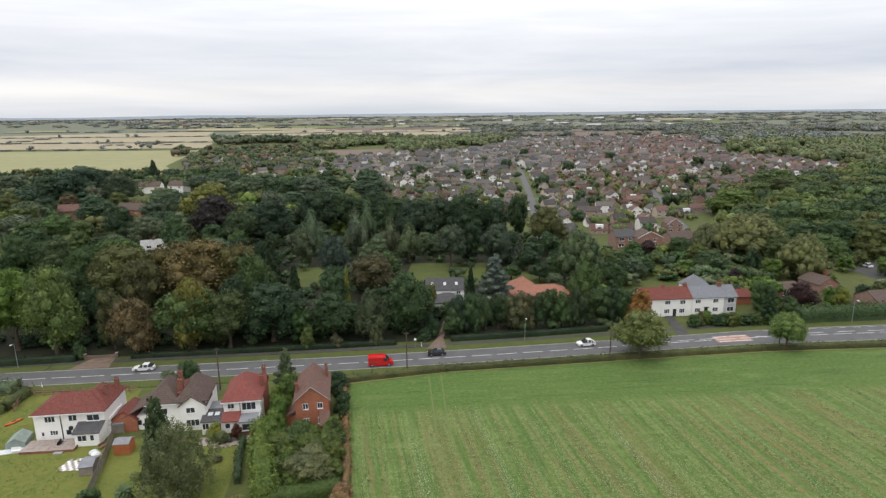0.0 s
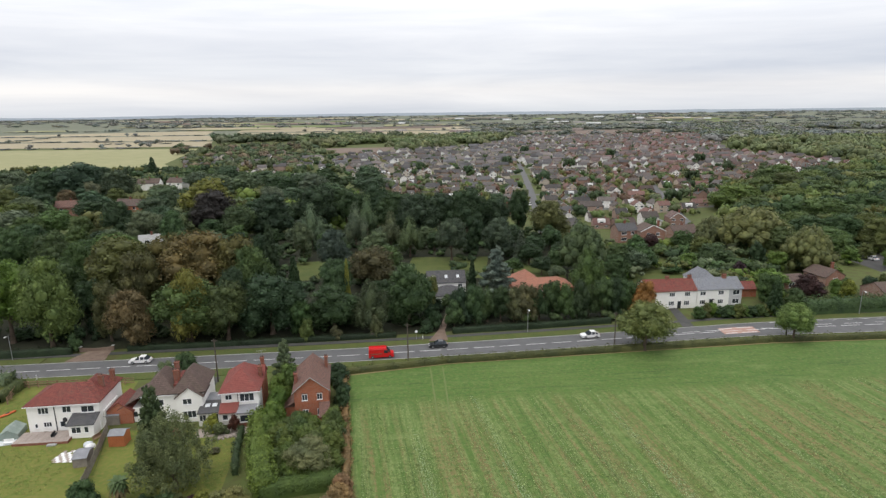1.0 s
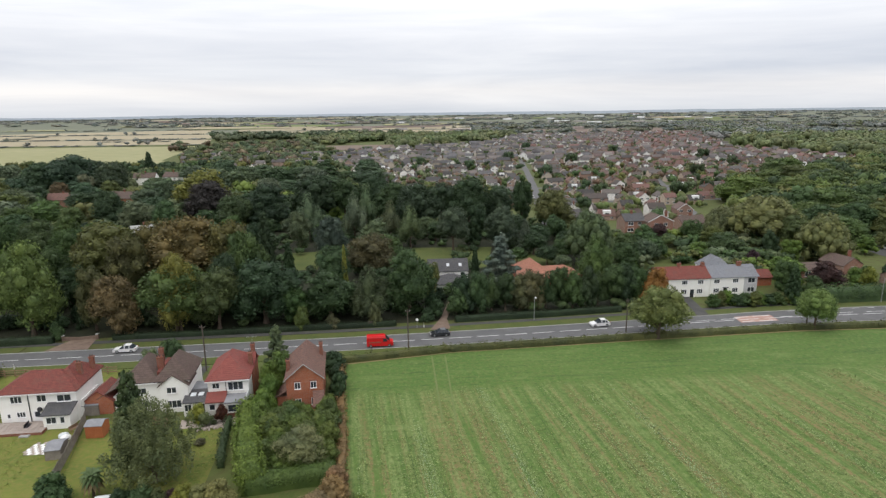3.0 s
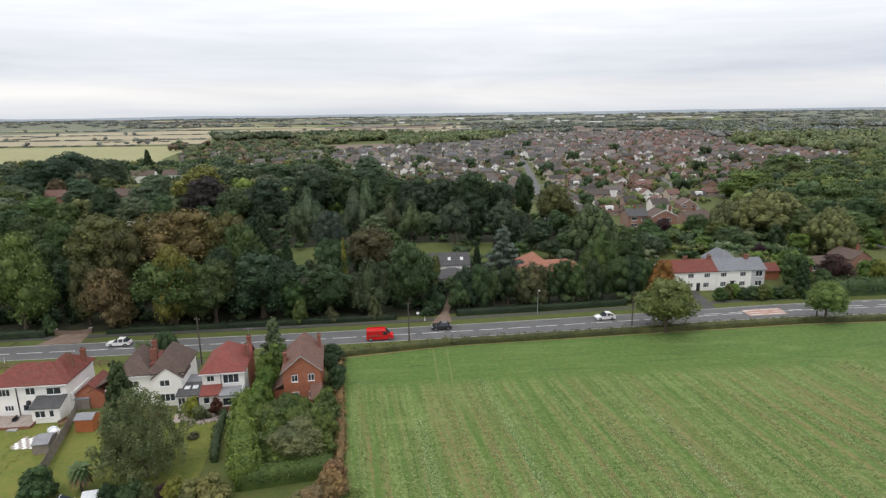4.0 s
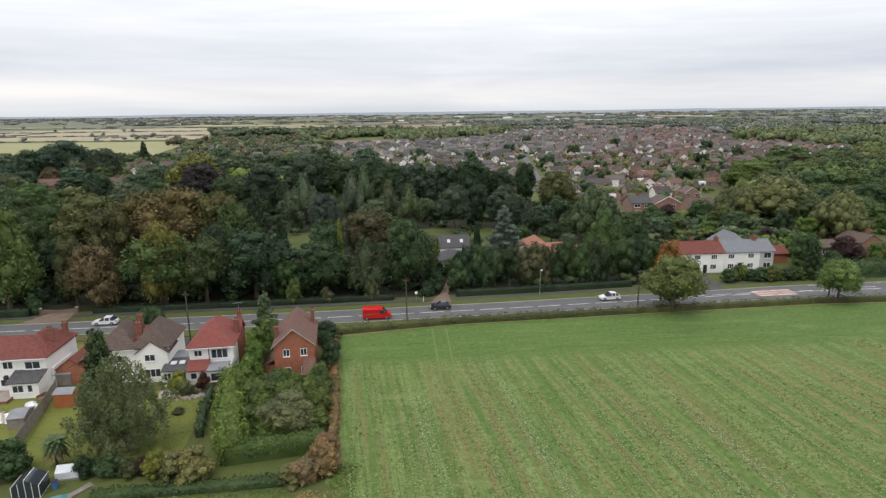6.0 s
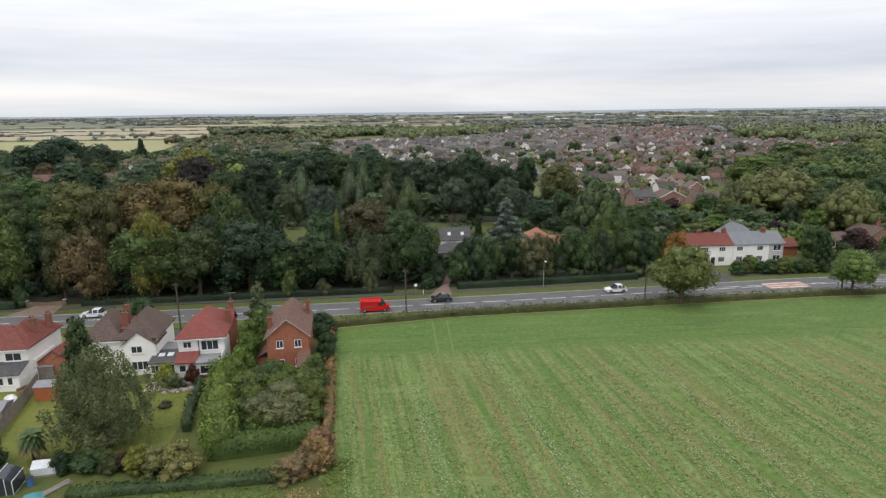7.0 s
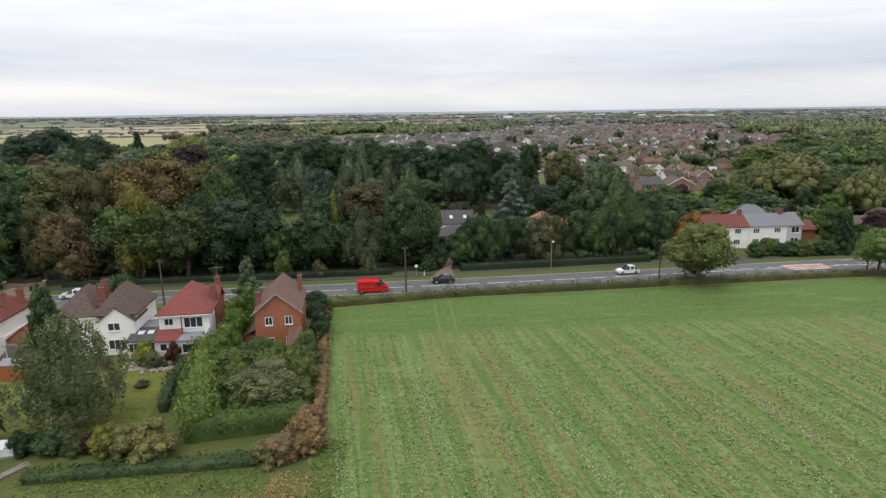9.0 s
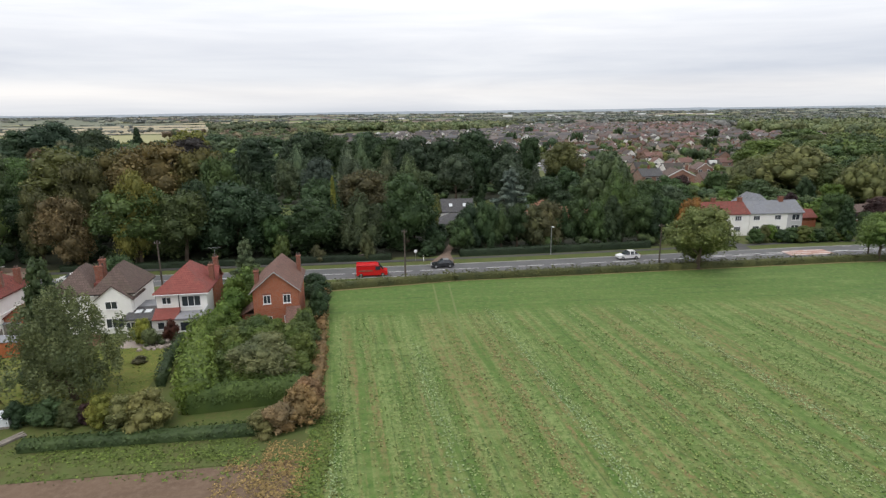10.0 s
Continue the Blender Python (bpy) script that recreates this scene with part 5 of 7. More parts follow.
grown("broad0", -228, 338, 23, 22, HAZED_DARK, "large dark green woodland tree")
grown("broad2", -190, 343, 22.6, 22, (0.056, 0.078, 0.04), "large dark green woodland tree")
grown("broad1", -168, 254, 13.2, 16, (0.085, 0.125, 0.04), "light green garden tree")
grown("oval3", -153, 246, 11.4, 11, (0.10, 0.13, 0.045), "light green garden tree")
grown("broad0", -121, 179, 18.4, 14.5, (0.06, 0.078, 0.032), "olive green woodland tree")
grown("broad2", -109, 173, 16.6, 12, GRASSY, "full green woodland tree")
grown("broad3", -134, 181, 19, 14, MID, "full green woodland tree")
grown("oval0", -97, 163, 17.8, 10, (0.082, 0.082, 0.030), "olive brown tree turning in autumn")
grown("broad1", -89, 178, 14, 13, MID, "full green woodland tree")
grown("broad2", -73, 186, 14.5, 13, DARK, T_WOOD)
grown("pine", -226, 462, 21, 13, DARK, "dark pointed conifer above the wood")
# gardens behind the terrace
grown("willow", 44.3, 188, 17, 16, (0.072, 0.098, 0.045), "grey green tree with hanging branches")
grown("feathery1", 40.8, 166, 14.2, 12, (0.068, 0.108, 0.030), "bright green feathery cypress tree")
grown("broad0", 57.9, 194, 8.8, 11, (0.062, 0.09, 0.034), "green tree in a back garden")
plant("broad2", 52, 176, 9.5, 9, MID, "green tree in a back garden")
plant("cone", 57, 182, 8.4, 6, DARK, "dark green garden cypress tree")
plant("bush0", 62, 190, 6, 6.5, GREY, "grey green garden shrub", "shrub", "", "shrub")
plant("bush1", 81, 193, 5.0, 8, LIGHT, "pale green garden shrub", "shrub", "", "shrub")
plant("broad0", 91, 196, 8, 14, MID, "low spreading garden tree")
plant("bush2", 76, 216, 7, 8, COPPER, "dark purple garden shrub", "shrub", "", "shrub")
plant("bush0", 70, 214, 7, 8, MID, "green shrub in a garden", "shrub", "", "shrub")
plant("broad1", 87, 214, 9, 9, MID, "green tree in a back garden")
plant("bush2", 91, 178, 6, 5, COPPER, "dark purple shrub behind terrace", "shrub", "", "shrub")
# round the terrace
plant("oval3", 86, 153, 9.5, 7.5, MID, "green garden tree beside the terrace")
plant("bush0", 89.5, 158, 7.5, 7, LIGHT, "light green garden shrub", "shrub", "", "shrub")
plant("cone", 84, 146, 9.8, 6.5, DARK, "dark green conifer beside the terrace")
for x, y, hh, w, tone in ((93, 153, 5.0, 5.5, MID), (109, 160, 5.2, 5.5, LIGHT), (93, 163, 6.0, 6.0, DARK), (114, 163, 4.6, 5.0, MID), (120, 162, 5.4, 6.0, DARK), (126, 165, 4.6, 5.4, OLIVE)):
    plant("bush2", x, y, hh, w, tone, "green shrub before the brick bungalow", "shrub", "bungalow shrubs", "shrub")
plant("broad0", 99.5, 157.5, 8.0, 9.0, COPPER, "copper leaved plum tree")
plant("oval0", 108.5, 155, 6.6, 5.0, YELLOW, "yellow leaved garden tree")
for k in range(11):
    x = 64 + 2.0 * k
    plant("bush%d" % (k % 3), x, 144.5 + 0.08 * (x - 62) + plant_rng.uniform(-0.8, 0.8), plant_rng.uniform(2.6, 4.2), plant_rng.uniform(3.0, 4.4), (MID, OLIVE, LIGHT, DARK)[k % 4], "front garden shrub before the terrace", "shrub", "terrace front shrubs", "shrub")
# willows and the wood to the east
grown("willow", 114, 217, 16.4, 27, (0.130, 0.142, 0.050), "broad yellowing willow with hanging branches")
grown("weeping", 116, 186, 15, 16, (0.140, 0.136, 0.055), "yellow brown weeping willow")
grown("willow", 102.5, 223, 12, 14, (0.115, 0.125, 0.05), "broad yellowing willow with hanging branches")
grown("broad1", 160, 250, 15.4, 23, (0.085, 0.12, 0.036), "green broadleaf tree in leaf")
grown("broad2", 149, 304, 14.6, 27, (0.095, 0.13, 0.038), "green broadleaf tree in leaf")
grown("broad3", 170, 294, 14.2, 26, (0.095, 0.125, 0.04), "green broadleaf tree in leaf")
grown("broad0", 138, 262, 14.6, 20, (0.085, 0.115, 0.036), "green broadleaf tree in leaf")
# field trees by the road
plant("broad2", 43.6, 124.6, 12.0, 12.5, (0.15, 0.16, 0.055), "rounded oak standing in the field hedge")
plant("broad1", 78.8, 128.6, 9.6, 8.6, (0.135, 0.185, 0.058), "light green ash standing in the field hedge")

# woods filled in from a scatter, kept off lawns, houses and camera sight lines


def scatter(x0, x1, y0, y1, gap, count, kinds, tones, tall, wide, label, group, keep=None, tries=4000, name="tree"):
    made = 0
    for _ in range(tries):
        if made >= count:
            break
        x, y = wood_rng.uniform(x0, x1), wood_rng.uniform(y0, y1)
        if keep and not keep(x, y):
            continue
        if any((x - a) ** 2 + (y - b) ** 2 < gap * gap for a, b in taken):
            continue
        taken.append((x, y))
        w = wood_rng.uniform(*wide)
        plant(kinds[made % len(kinds)], x, y, wood_rng.uniform(*tall), w, tones[int(wood_rng.integers(len(tones)))], label, "tree", group, name)
        made += 1


def clear_park(x, y):
    if -58 < x < -24 and 185 < y < 216:
        return False
    if -52 < x < -30 and 146 < y < 206:
        return False
    if -16 < x < 14 and 152 < y < 212:
        return False
    if -2 < x < 48 and y < 214:
        return False
    if x > 46 or (x > 18 and y > 265):
        return False
    return y > centre(x) + 20


def west(x, y):
    px = x / y
    # clears a strip from each house towards the camera, to fit its view
    for hx, hy in ((-205, 309), (-177, 315), (-216, 416), (-198, 422), (-121, 225), (-204, 252)):
        if hy - 75 < y < hy + 9 and abs(x - (hx + 7) * y / hy) < 11:
            return False
    return True


scatter(-75, 45, 150, 255, 9.5, 24, ("mid0", "oval1", "mid1", "mid2"), (DARK, MID, (0.05, 0.08, 0.035), GREY), (7, 11.5), (8, 12), "dark green woodland tree", "parkland trees", clear_park)
scatter(-175, -75, 148, 250, 10.5, 44, ("mid1", "oval2", "broad2", "mid0", "feathery1"), (DARK, MID, OLIVE, GREY, GRASSY, (0.085, 0.125, 0.035)), (7.5, 13), (9, 14), "mixed green woodland tree", "west wood", west)
scatter(-255, -70, 252, 330, 14, 24, ("broad0", "mid2", "broad3", "oval2", "broad1"), (HAZED_DARK, DARK, (0.065, 0.10, 0.055), (0.085, 0.115, 0.06), OLIVE, (0.11, 0.135, 0.075)), (11, 17), (14, 21), "large dark green woodland tree", "far west wood", lambda x, y: west(x, y) and -0.82 < x / y < -0.26 and not (-132 < x < -92 and y > 262))
scatter(-310, -45, 330, 430, 16, 28, ("broad2", "mid1", "oval0", "mid0", "broad1"), (HAZED_DARK, (0.065, 0.10, 0.055), DARK, (0.09, 0.12, 0.07), (0.11, 0.135, 0.075)), (12, 18), (16, 25), "large dark green woodland tree", "far west wood", lambda x, y: west(x, y) and -0.80 < x / y < -0.12)
scatter(130, 360, 262, 400, 15, 30, ("broad0", "mid1", "broad2", "mid2", "oval3"), (HAZED_DARK, (0.085, 0.12, 0.036), (0.095, 0.125, 0.045), OLIVE, MID), (12, 17), (17, 26), "large green woodland tree", "far east wood", lambda x, y: 0.52 < x / y < 0.95)
scatter(100, 200, 205, 262, 12, 22, ("broad0", "broad1", "mid2", "broad3"), (MID, (0.085, 0.12, 0.036), LIGHT, OLIVE, MID), (10, 14), (13, 18), "green broadleaf tree at wood edge", "east wood", lambda x, y: 0.53 < x / y < 0.95)
scatter(100, 170, 150, 205, 8, 16, ("bush0", "bush1", "broad3", "oval2"), (MID, LIGHT, OLIVE, DARK), (4, 8), (5, 9), "garden tree among sheds", "east gardens", lambda x, y: not (95 < x < 135 and 145 < y < 182))

# hedges
hedge([(-21.8, 114.0), (0, 119.2), (38, 124.2), (74, 128.7), (104, 130.2), (190, 136)], 1.5, 1.25, (0.085, 0.088, 0.030), "long clipped field hedge, browning at its foot", 0.13, 60, 3, 0.2)
# These three hedges have the shade of overhanging crowns put into their tone
hedge([(1.5, 136.2), (20, 138.6), (41, 142)], 1.4, 1.5, (0.022, 0.037, 0.016), "footway hedge with overhang shade in its tone", 0.13, 50, 4)
hedge([(-72, 127.4), (-48, 130), (-12, 134.2)], 1.3, 1.3, (0.022, 0.037, 0.016), "clipped hedge with tree shade in its tone", 0.13, 40, 5)
hedge([(-140, 118), (-84, 126)], 1.4, 1.8, (0.022, 0.037, 0.016), "clipped hedge with tree shade in its tone", 0.13, 40, 6)
hedge([(92, 147.2), (190, 157)], 4.0, 3.6, MID, "tall thick green roadside hedge", 0.2, 110, 7)
hedge([(-32.0, 94.5), (-28.8, 82.8), (-25.4, 74.4)], 3.4, 3.0, (0.128, 0.172, 0.032), "overgrown bright green garden hedge", 0.15, 200, 8)
hedge([(-26.3, 74.9), (-15.6, 77.4)], 2.6, 2.4, (0.072, 0.108, 0.024), "broad clipped green hedge", 0.11, 170, 9, 0.05)
hedge([(-38, 68.2), (-34, 68.7), (-18.5, 70.6)], 1.7, 0.9, (0.05, 0.078, 0.024), "low clipped green hedge", 0.11, 70, 10, 0.08)
hedge([(-20.6, 112), (-18.6, 100), (-15.6, 84), (-14.9, 77)], 1.3, 1.1, (0.225, 0.135, 0.06), "browned bracken hedge along the field", 0.14, 55, 11, 0.25)
hedge([(-34.6, 92), (-33.4, 86), (-31.6, 80)], 1.0, 1.3, (0.05, 0.075, 0.03), "dark green hedge beside the lawn", 0.12, 60, 12, 0.2)
hedge([(-120, 105), (-87, 111.5)], 4.0, 2.2, GREY, "rough grey green scrub", 0.18, 90, 13, 0.3)
hedge([(-92, 90), (-84, 103), (-84, 110)], 2.5, 1.8, OLIVE, "rough garden boundary scrub", 0.16, 60, 14, 0.3)

# the overgrown plot beside the brick cottage
plot_rng = np.random.default_rng(8)
for k in range(52):
    u, v = plot_rng.uniform(0, 1), plot_rng.uniform(0, 1)
    y = 79 + 17 * v
    x = (-30.5 + 6.0 * (1 - v)) * (1 - u) + (-16.2 - 3.2 * v) * u
    if y > 92 and -27.5 < x < -19.5:
        continue
    plant("bush%d" % (k % 3), x, y, plot_rng.uniform(2.2, 4.2), plot_rng.uniform(3.2, 5.2), ((0.098, 0.130, 0.030), (0.070, 0.096, 0.028), (0.108, 0.140, 0.034), (0.084, 0.114, 0.032))[k % 4], "overgrown green garden shrub", "shrub", "overgrown plot", "shrub")
plant("broad3", -20.6, 80.5, 5.6, 7.4, (0.165, 0.165, 0.072), "old apple tree with thin grey green leaves")
for k, (x, y, hh, w) in enumerate(((-29.6, 104.5, 6.6, 5.2), (-30.4, 100.5, 6.2, 4.8), (-29.8, 97.0, 5.6, 4.4), (-29.6, 93.4, 4.8, 4.4), (-29.0, 90.0, 4.4, 4.2))):
    plant("bush%d" % (k % 3), x, y, hh, w, (0.105, 0.155, 0.030), "bright green shrub beside the cottage", "shrub", "bright cottage shrubs", "shrub")
plant("cedar", -31.4, 108.6, 10.2, 6.0, (0.12, 0.15, 0.07), "young pale green conifer with layered branches")
plant("bush0", -19.0, 99.5, 4.4, 3.2, DARK, "dark shrub beside the brick cottage", "shrub", "", "shrub")
plant("bush1", -19.7, 103.5, 4.2, 3.4, DARK, "dark shrub beside the brick cottage", "shrub", "", "shrub")
plant("bush2", -22.0, 111, 3.6, 5.0, DARK, "dark green roadside shrub", "shrub", "", "shrub")
plant("bush0", -25, 93.2, 3.0, 5.0, (0.055, 0.085, 0.03), "shrub against the brick cottage", "shrub", "", "shrub")
# back gardens
plant("drooping", -39.0, 77.2, 11.8, 11.0, (0.122, 0.146, 0.066), "tall drooping grey green eucalyptus tree")
plant("cone", -43.4, 81.2, 14.4, 8.5, (0.058, 0.078, 0.030), "tall dark green garden conifer")
plant("oval3", -50, 107.5, 7.8, 5.6, MID, "green tree before the white house")
plant("oval1", -53.2, 106, 6.6, 5.0, (0.10, 0.13, 0.07), "pale green tree beside the drive")
plant("bush1", -39.6, 92.4, 3.2, 3.0, YELLOW, "round golden green shrub", "shrub", "", "shrub")
plant("bush2", -37.9, 91.2, 2.4, 2.6, GREY, "grey green shrub by the patio", "shrub", "", "shrub")
plant("bush0", -35.9, 92.3, 3.0, 2.0, (0.10, 0.028, 0.018), "dark red climbing shrub on the house", "shrub", "", "shrub")
plant("bush1", -32.8, 93.6, 2.6, 2.2, DARK, "dark green shrub at the corner", "shrub", "", "shrub")
plant("bush1", -36.8, 86, 0.9, 1.6, (0.10, 0.09, 0.05), "small dead looking shrub in the lawn", "shrub", "", "shrub")
for x, y, hh, w, tone in ((-38.5, 72.6, 2.6, 3.4, MID), (-36.4, 72.4, 2.2, 2.6, OLIVE), (-33.3, 72.3, 3.0, 3.0, YELLOW), (-31.0, 72.0, 3.2, 3.6, (0.15, 0.15, 0.06)), (-28.6, 71.6, 3.6, 4.4, (0.17, 0.165, 0.065)), (-41.0, 72.3, 2.4, 2.6, DARK), (-49.5, 72.5, 4.2, 4.6, MID), (-35.0, 72.7, 2.0, 2.0, COPPER)):
    plant("bush1", x, y, hh, w, tone, "shrub at the foot of the garden", "shrub", "garden foot shrubs", "shrub")
for x, y, hh, w, tone in ((-16.6, 71.2, 2.6, 4.0, (0.19, 0.145, 0.075)), (-15.0, 72.4, 3.4, 4.2, (0.24, 0.145, 0.07)), (-14.9, 75.4, 3.0, 3.4, (0.24, 0.15, 0.075)), (-18.0, 70.6, 2.0, 3.2, (0.15, 0.13, 0.06))):
    plant("bush2", x, y, hh, w, tone, "browning bramble thicket at the field corner", "shrub", "bramble thicket", "bramble")

# gardens between the terrace and the village
for k in range(26):
    x, y = plot_rng.uniform(48, 100), plot_rng.uniform(166, 228)
    if 55 < x < 92 and y < 171 or 60 < x < 84 and 172 < y < 186:
        continue
    big = plot_rng.uniform() < 0.4
    plant("mid%d" % (k % 3) if big else "bush%d" % (k % 3), x, y, plot_rng.uniform(6, 9.5) if big else plot_rng.uniform(2.5, 4.5), plot_rng.uniform(7, 10) if big else plot_rng.uniform(4, 6.5), (MID, LIGHT, DARK, OLIVE, GREY, MID)[k % 6], "mixed green garden tree or shrub", "tree" if big else "shrub", "garden planting", "tree" if big else "shrub")

# ---- village ----
TONE_LEAF, TONE_PLAIN = None, None


def tone_mats():
    """Materials whose tone is stored with each tree or house of a joined crowd."""
    out = []
    for name, leafy in (("far_leaves", True), ("far_buildings", False)):
        k = Nodes(name)
        at = k.n.new("ShaderNodeAttribute")
        at.attribute_name = "tone"
        geo = k.n.new("ShaderNodeNewGeometry")
        isl = k.ramp(geo.outputs["Random Per Island"], (0.0, (0.62, 0.64, 0.6)), (1.0, (1.42, 1.36, 1.25))) if leafy else k.ramp(k.noise(k.coord(kind="World"), 0.4, 5), (0.3, (0.8, 0.8, 0.8)), (0.7, (1.15, 1.15, 1.15)))
        c = k.mix(1.0, at.outputs["Color"], isl, "MULTIPLY")
        out.append(k.done(c, 0.8))
    return out


TONE_LEAF, TONE_PLAIN = tone_mats()


class Crowd:
    """Many far things joined in one mesh, each with its own tone."""

    def __init__(self):
        self.v, self.f4, self.f3, self.c, self.n = [], [], [], [], 0

    def add(self, verts, tone, quads=None, tris=None):
        self.v.append(verts)
        self.c.append(np.tile((*tone, 1.0), (len(verts), 1)))
        if quads is not None:
            self.f4.append(quads + self.n)
        if tris is not None:
            self.f3.append(tris + self.n)
        self.n += len(verts)

    def make(self, name, material, label, category):
        sets = [np.concatenate(s) for s in (self.f4, self.f3) if s]
        me = quick_mesh(name, np.concatenate(self.v), *sets)
        at = me.color_attributes.new("tone", "FLOAT_COLOR", "POINT")
        at.data.foreach_set("color", np.concatenate(self.c).astype(np.float32).ravel())
        return tagged(mesh_ob(name, me, material), label, category, "", "stuff")


LOW = bmesh.new()
bmesh.ops.create_icosphere(LOW, subdivisions=1, radius=1.0)
LOW_V = np.array([v.co[:] for v in LOW.verts])
LOW_F = np.array([[v.index for v in f.verts] for f in LOW.faces])
LOW.free()
crowd_rng = np.random.default_rng(77)


def far_tree(crowd, x, y, h, w, tone, count, z=0.0, pointed=False):
    """A tree of a crowd: trunkless from afar, an uneven crown of a few lobes and leaf clumps."""
    rng = crowd_rng
    lobes = 1 if count < 14 else 3 if count < 40 else 7 if count < 100 else 15
    tone = np.array(tone) * rng.uniform(0.8, 1.22) * np.array((rng.uniform(0.9, 1.12), 1, rng.uniform(0.9, 1.1)))
    per = max(4, count // lobes)
    for i in range(lobes):
        if lobes == 1:
            c, r = np.array((x, y, z + h * 0.52)), np.array((w / 2, w / 2, h * 0.48))
        else:
            a = i * 2.4 + rng.uniform(0, 1)
            up = rng.uniform(0.3, 0.75) if i else 0.6
            k = 0.0 if i == 0 else 0.28 * (1 - 0.6 * up)
            s = (rng.uniform(0.24, 0.34) if i else 0.36) if lobes < 15 else (rng.uniform(0.12, 0.22) if i else 0.3)
            k = k * (1.0 if lobes < 15 else 1.25)
            if pointed:
                s *= 1.1 - up
            c = np.array((x + math.cos(a) * w * k * 1.4, y + math.sin(a) * w * k * 1.4, z + h * up))
            r = np.array((w * s, w * s, min(h * (1.02 - up), h * (0.36 if lobes < 15 else s + 0.05))))
        crowd.add(c + LOW_V * r * 0.78 * (1 + rng.normal(0, 0.05, (12, 1))), tone * 0.9, None, LOW_F)
        d = rng.normal(0, 1, (per, 3))
        d[:, 2] = np.abs(d[:, 2]) * 0.9 - 0.15
        d /= np.linalg.norm(d, axis=1, keepdims=True)
        size = math.sqrt(w * h / max(1, count)) * 0.62
        v4, f4 = cards(c + d * r, d, size * rng.uniform(0.6, 1.3, per), rng)
        crowd.add(v4, tone, f4)


def left_side(y):
    return float(np.interp(y, [215, 250, 300, 335, 400, 450, 580, 720, 850, 950, 1200], [0.31, 0.20, 0.10, -0.07, -0.10, -0.13, -0.19, -0.16, 0.02, 0.09, 0.13]))


def right_side(y):
    return float(np.interp(y, [215, 300, 350, 430, 530, 600, 720, 900, 1200], [0.42, 0.43, 0.47, 0.62, 0.70, 0.62, 0.47, 0.45, 0.43]))


def far_window(parent, x, y, z, w, h, turn=0):
    f = part("window", boxed(-w / 2, -0.06, 0, w / 2, 0.05, h), M_UPVC, parent)
    f.matrix_basis = pose(x, y, z, 0, 0, turn)
    bm = boxed(-w / 2 + 0.1, -0.09, 0.1, -0.05, -0.062, h - 0.1)
    box(bm, 0.05, -0.09, 0.1, w / 2 - 0.1, -0.062, h - 0.1)
    part("pane", bm, M_GLASS, f)


def village_kind(w, d, eave, rise, axis, label, storeys, extra=""):
    h = thing("village_house", pose(0, 0, 0), label, "house", "village houses")
    part("wall", gable_wall(bmesh.new(), -w / 2, -d / 2, w / 2, d / 2, eave, rise, axis), M_WALL_OB, h)
    part("roof", gable_roof(bmesh.new(), -w / 2, -d / 2, w / 2, d / 2, eave, rise, axis, 0.3, 0.16), M_ROOF_OB, h)
    chimney(h, w * 0.28, 0.3, eave + rise * 0.4, eave + rise + 0.9, 0.7, 0.6, 1)
    for s in range(storeys):
        for fx in (-0.27, 0.27):
            far_window(h, w * fx, -d / 2, 0.9 + 2.5 * s, 1.9, 1.2)
    if axis == "y":
        b = bmesh.new()
        for sx in (-1, 1):
            x1, dz = sx * (w / 2 + 0.32), rise / (w / 2) * 0.32
            solid(b, [[(0, y, eave + rise - 0.1), (0, y, eave + rise + 0.16), (x1, y, eave - dz + 0.12), (x1, y, eave - dz - 0.14)] for y in (-d / 2 - 0.26, -d / 2 - 0.19)])
        part("bargeboard", b, M_UPVC, h)
    if extra == "garage":
        part("garage", boxed(w / 2 + 0.01, -d / 2 + 1.5, 0, w / 2 + 3.2, d / 2 - 0.5, 2.4), M_WALL_OB, h)
        part("garage_roof", boxed(w / 2 + 0.1, -d / 2 + 1.3, 2.4, w / 2 + 3.4, d / 2 - 0.3, 2.6), M_FELT, h)
    if extra == "dormer":
        part("dormer", boxed(-2.4, -d / 2 + 0.9, eave + 0.3, 2.4, -0.2, eave + rise - 0.25), M_UPVC, h, "white boarded dormer")
        far_window(h, 0, -d / 2 + 0.9, eave + 0.7, 2.4, 0.95)
    if extra == "conservatory":
        part("conservatory", boxed(-w / 2 + 0.5, -d / 2 - 2.8, 0, -w / 2 + 4.0, -d / 2 - 0.1, 2.3), M_GLASS, h)
        part("conservatory_roof", boxed(-w / 2 + 0.35, -d / 2 - 2.95, 2.3, -w / 2 + 4.15, -d / 2 - 0.02, 2.55), M_POLY, h)
    return h


KINDS = [
    village_kind(11.5, 8.0, 2.6, 2.5, "x", "brick bungalow with tiled gable roof", 1),
    village_kind(8.5, 11.0, 2.6, 2.6, "y", "gable fronted bungalow with white bargeboards", 1),
    village_kind(9.0, 7.6, 4.9, 2.4, "x", "two storey brick house with tiled roof", 2, "garage"),
    village_kind(8.0, 8.5, 4.8, 2.7, "y", "gable fronted two storey house", 2),
    village_kind(13.5, 7.8, 4.9, 2.4, "x", "pair of semi-detached houses with tiled roof", 2, "conservatory"),
    village_kind(10.5, 8.2, 2.6, 3.1, "x", "dormer bungalow with white dormer", 1, "dormer"),
]
sites = []
row, y = 0, 238.0
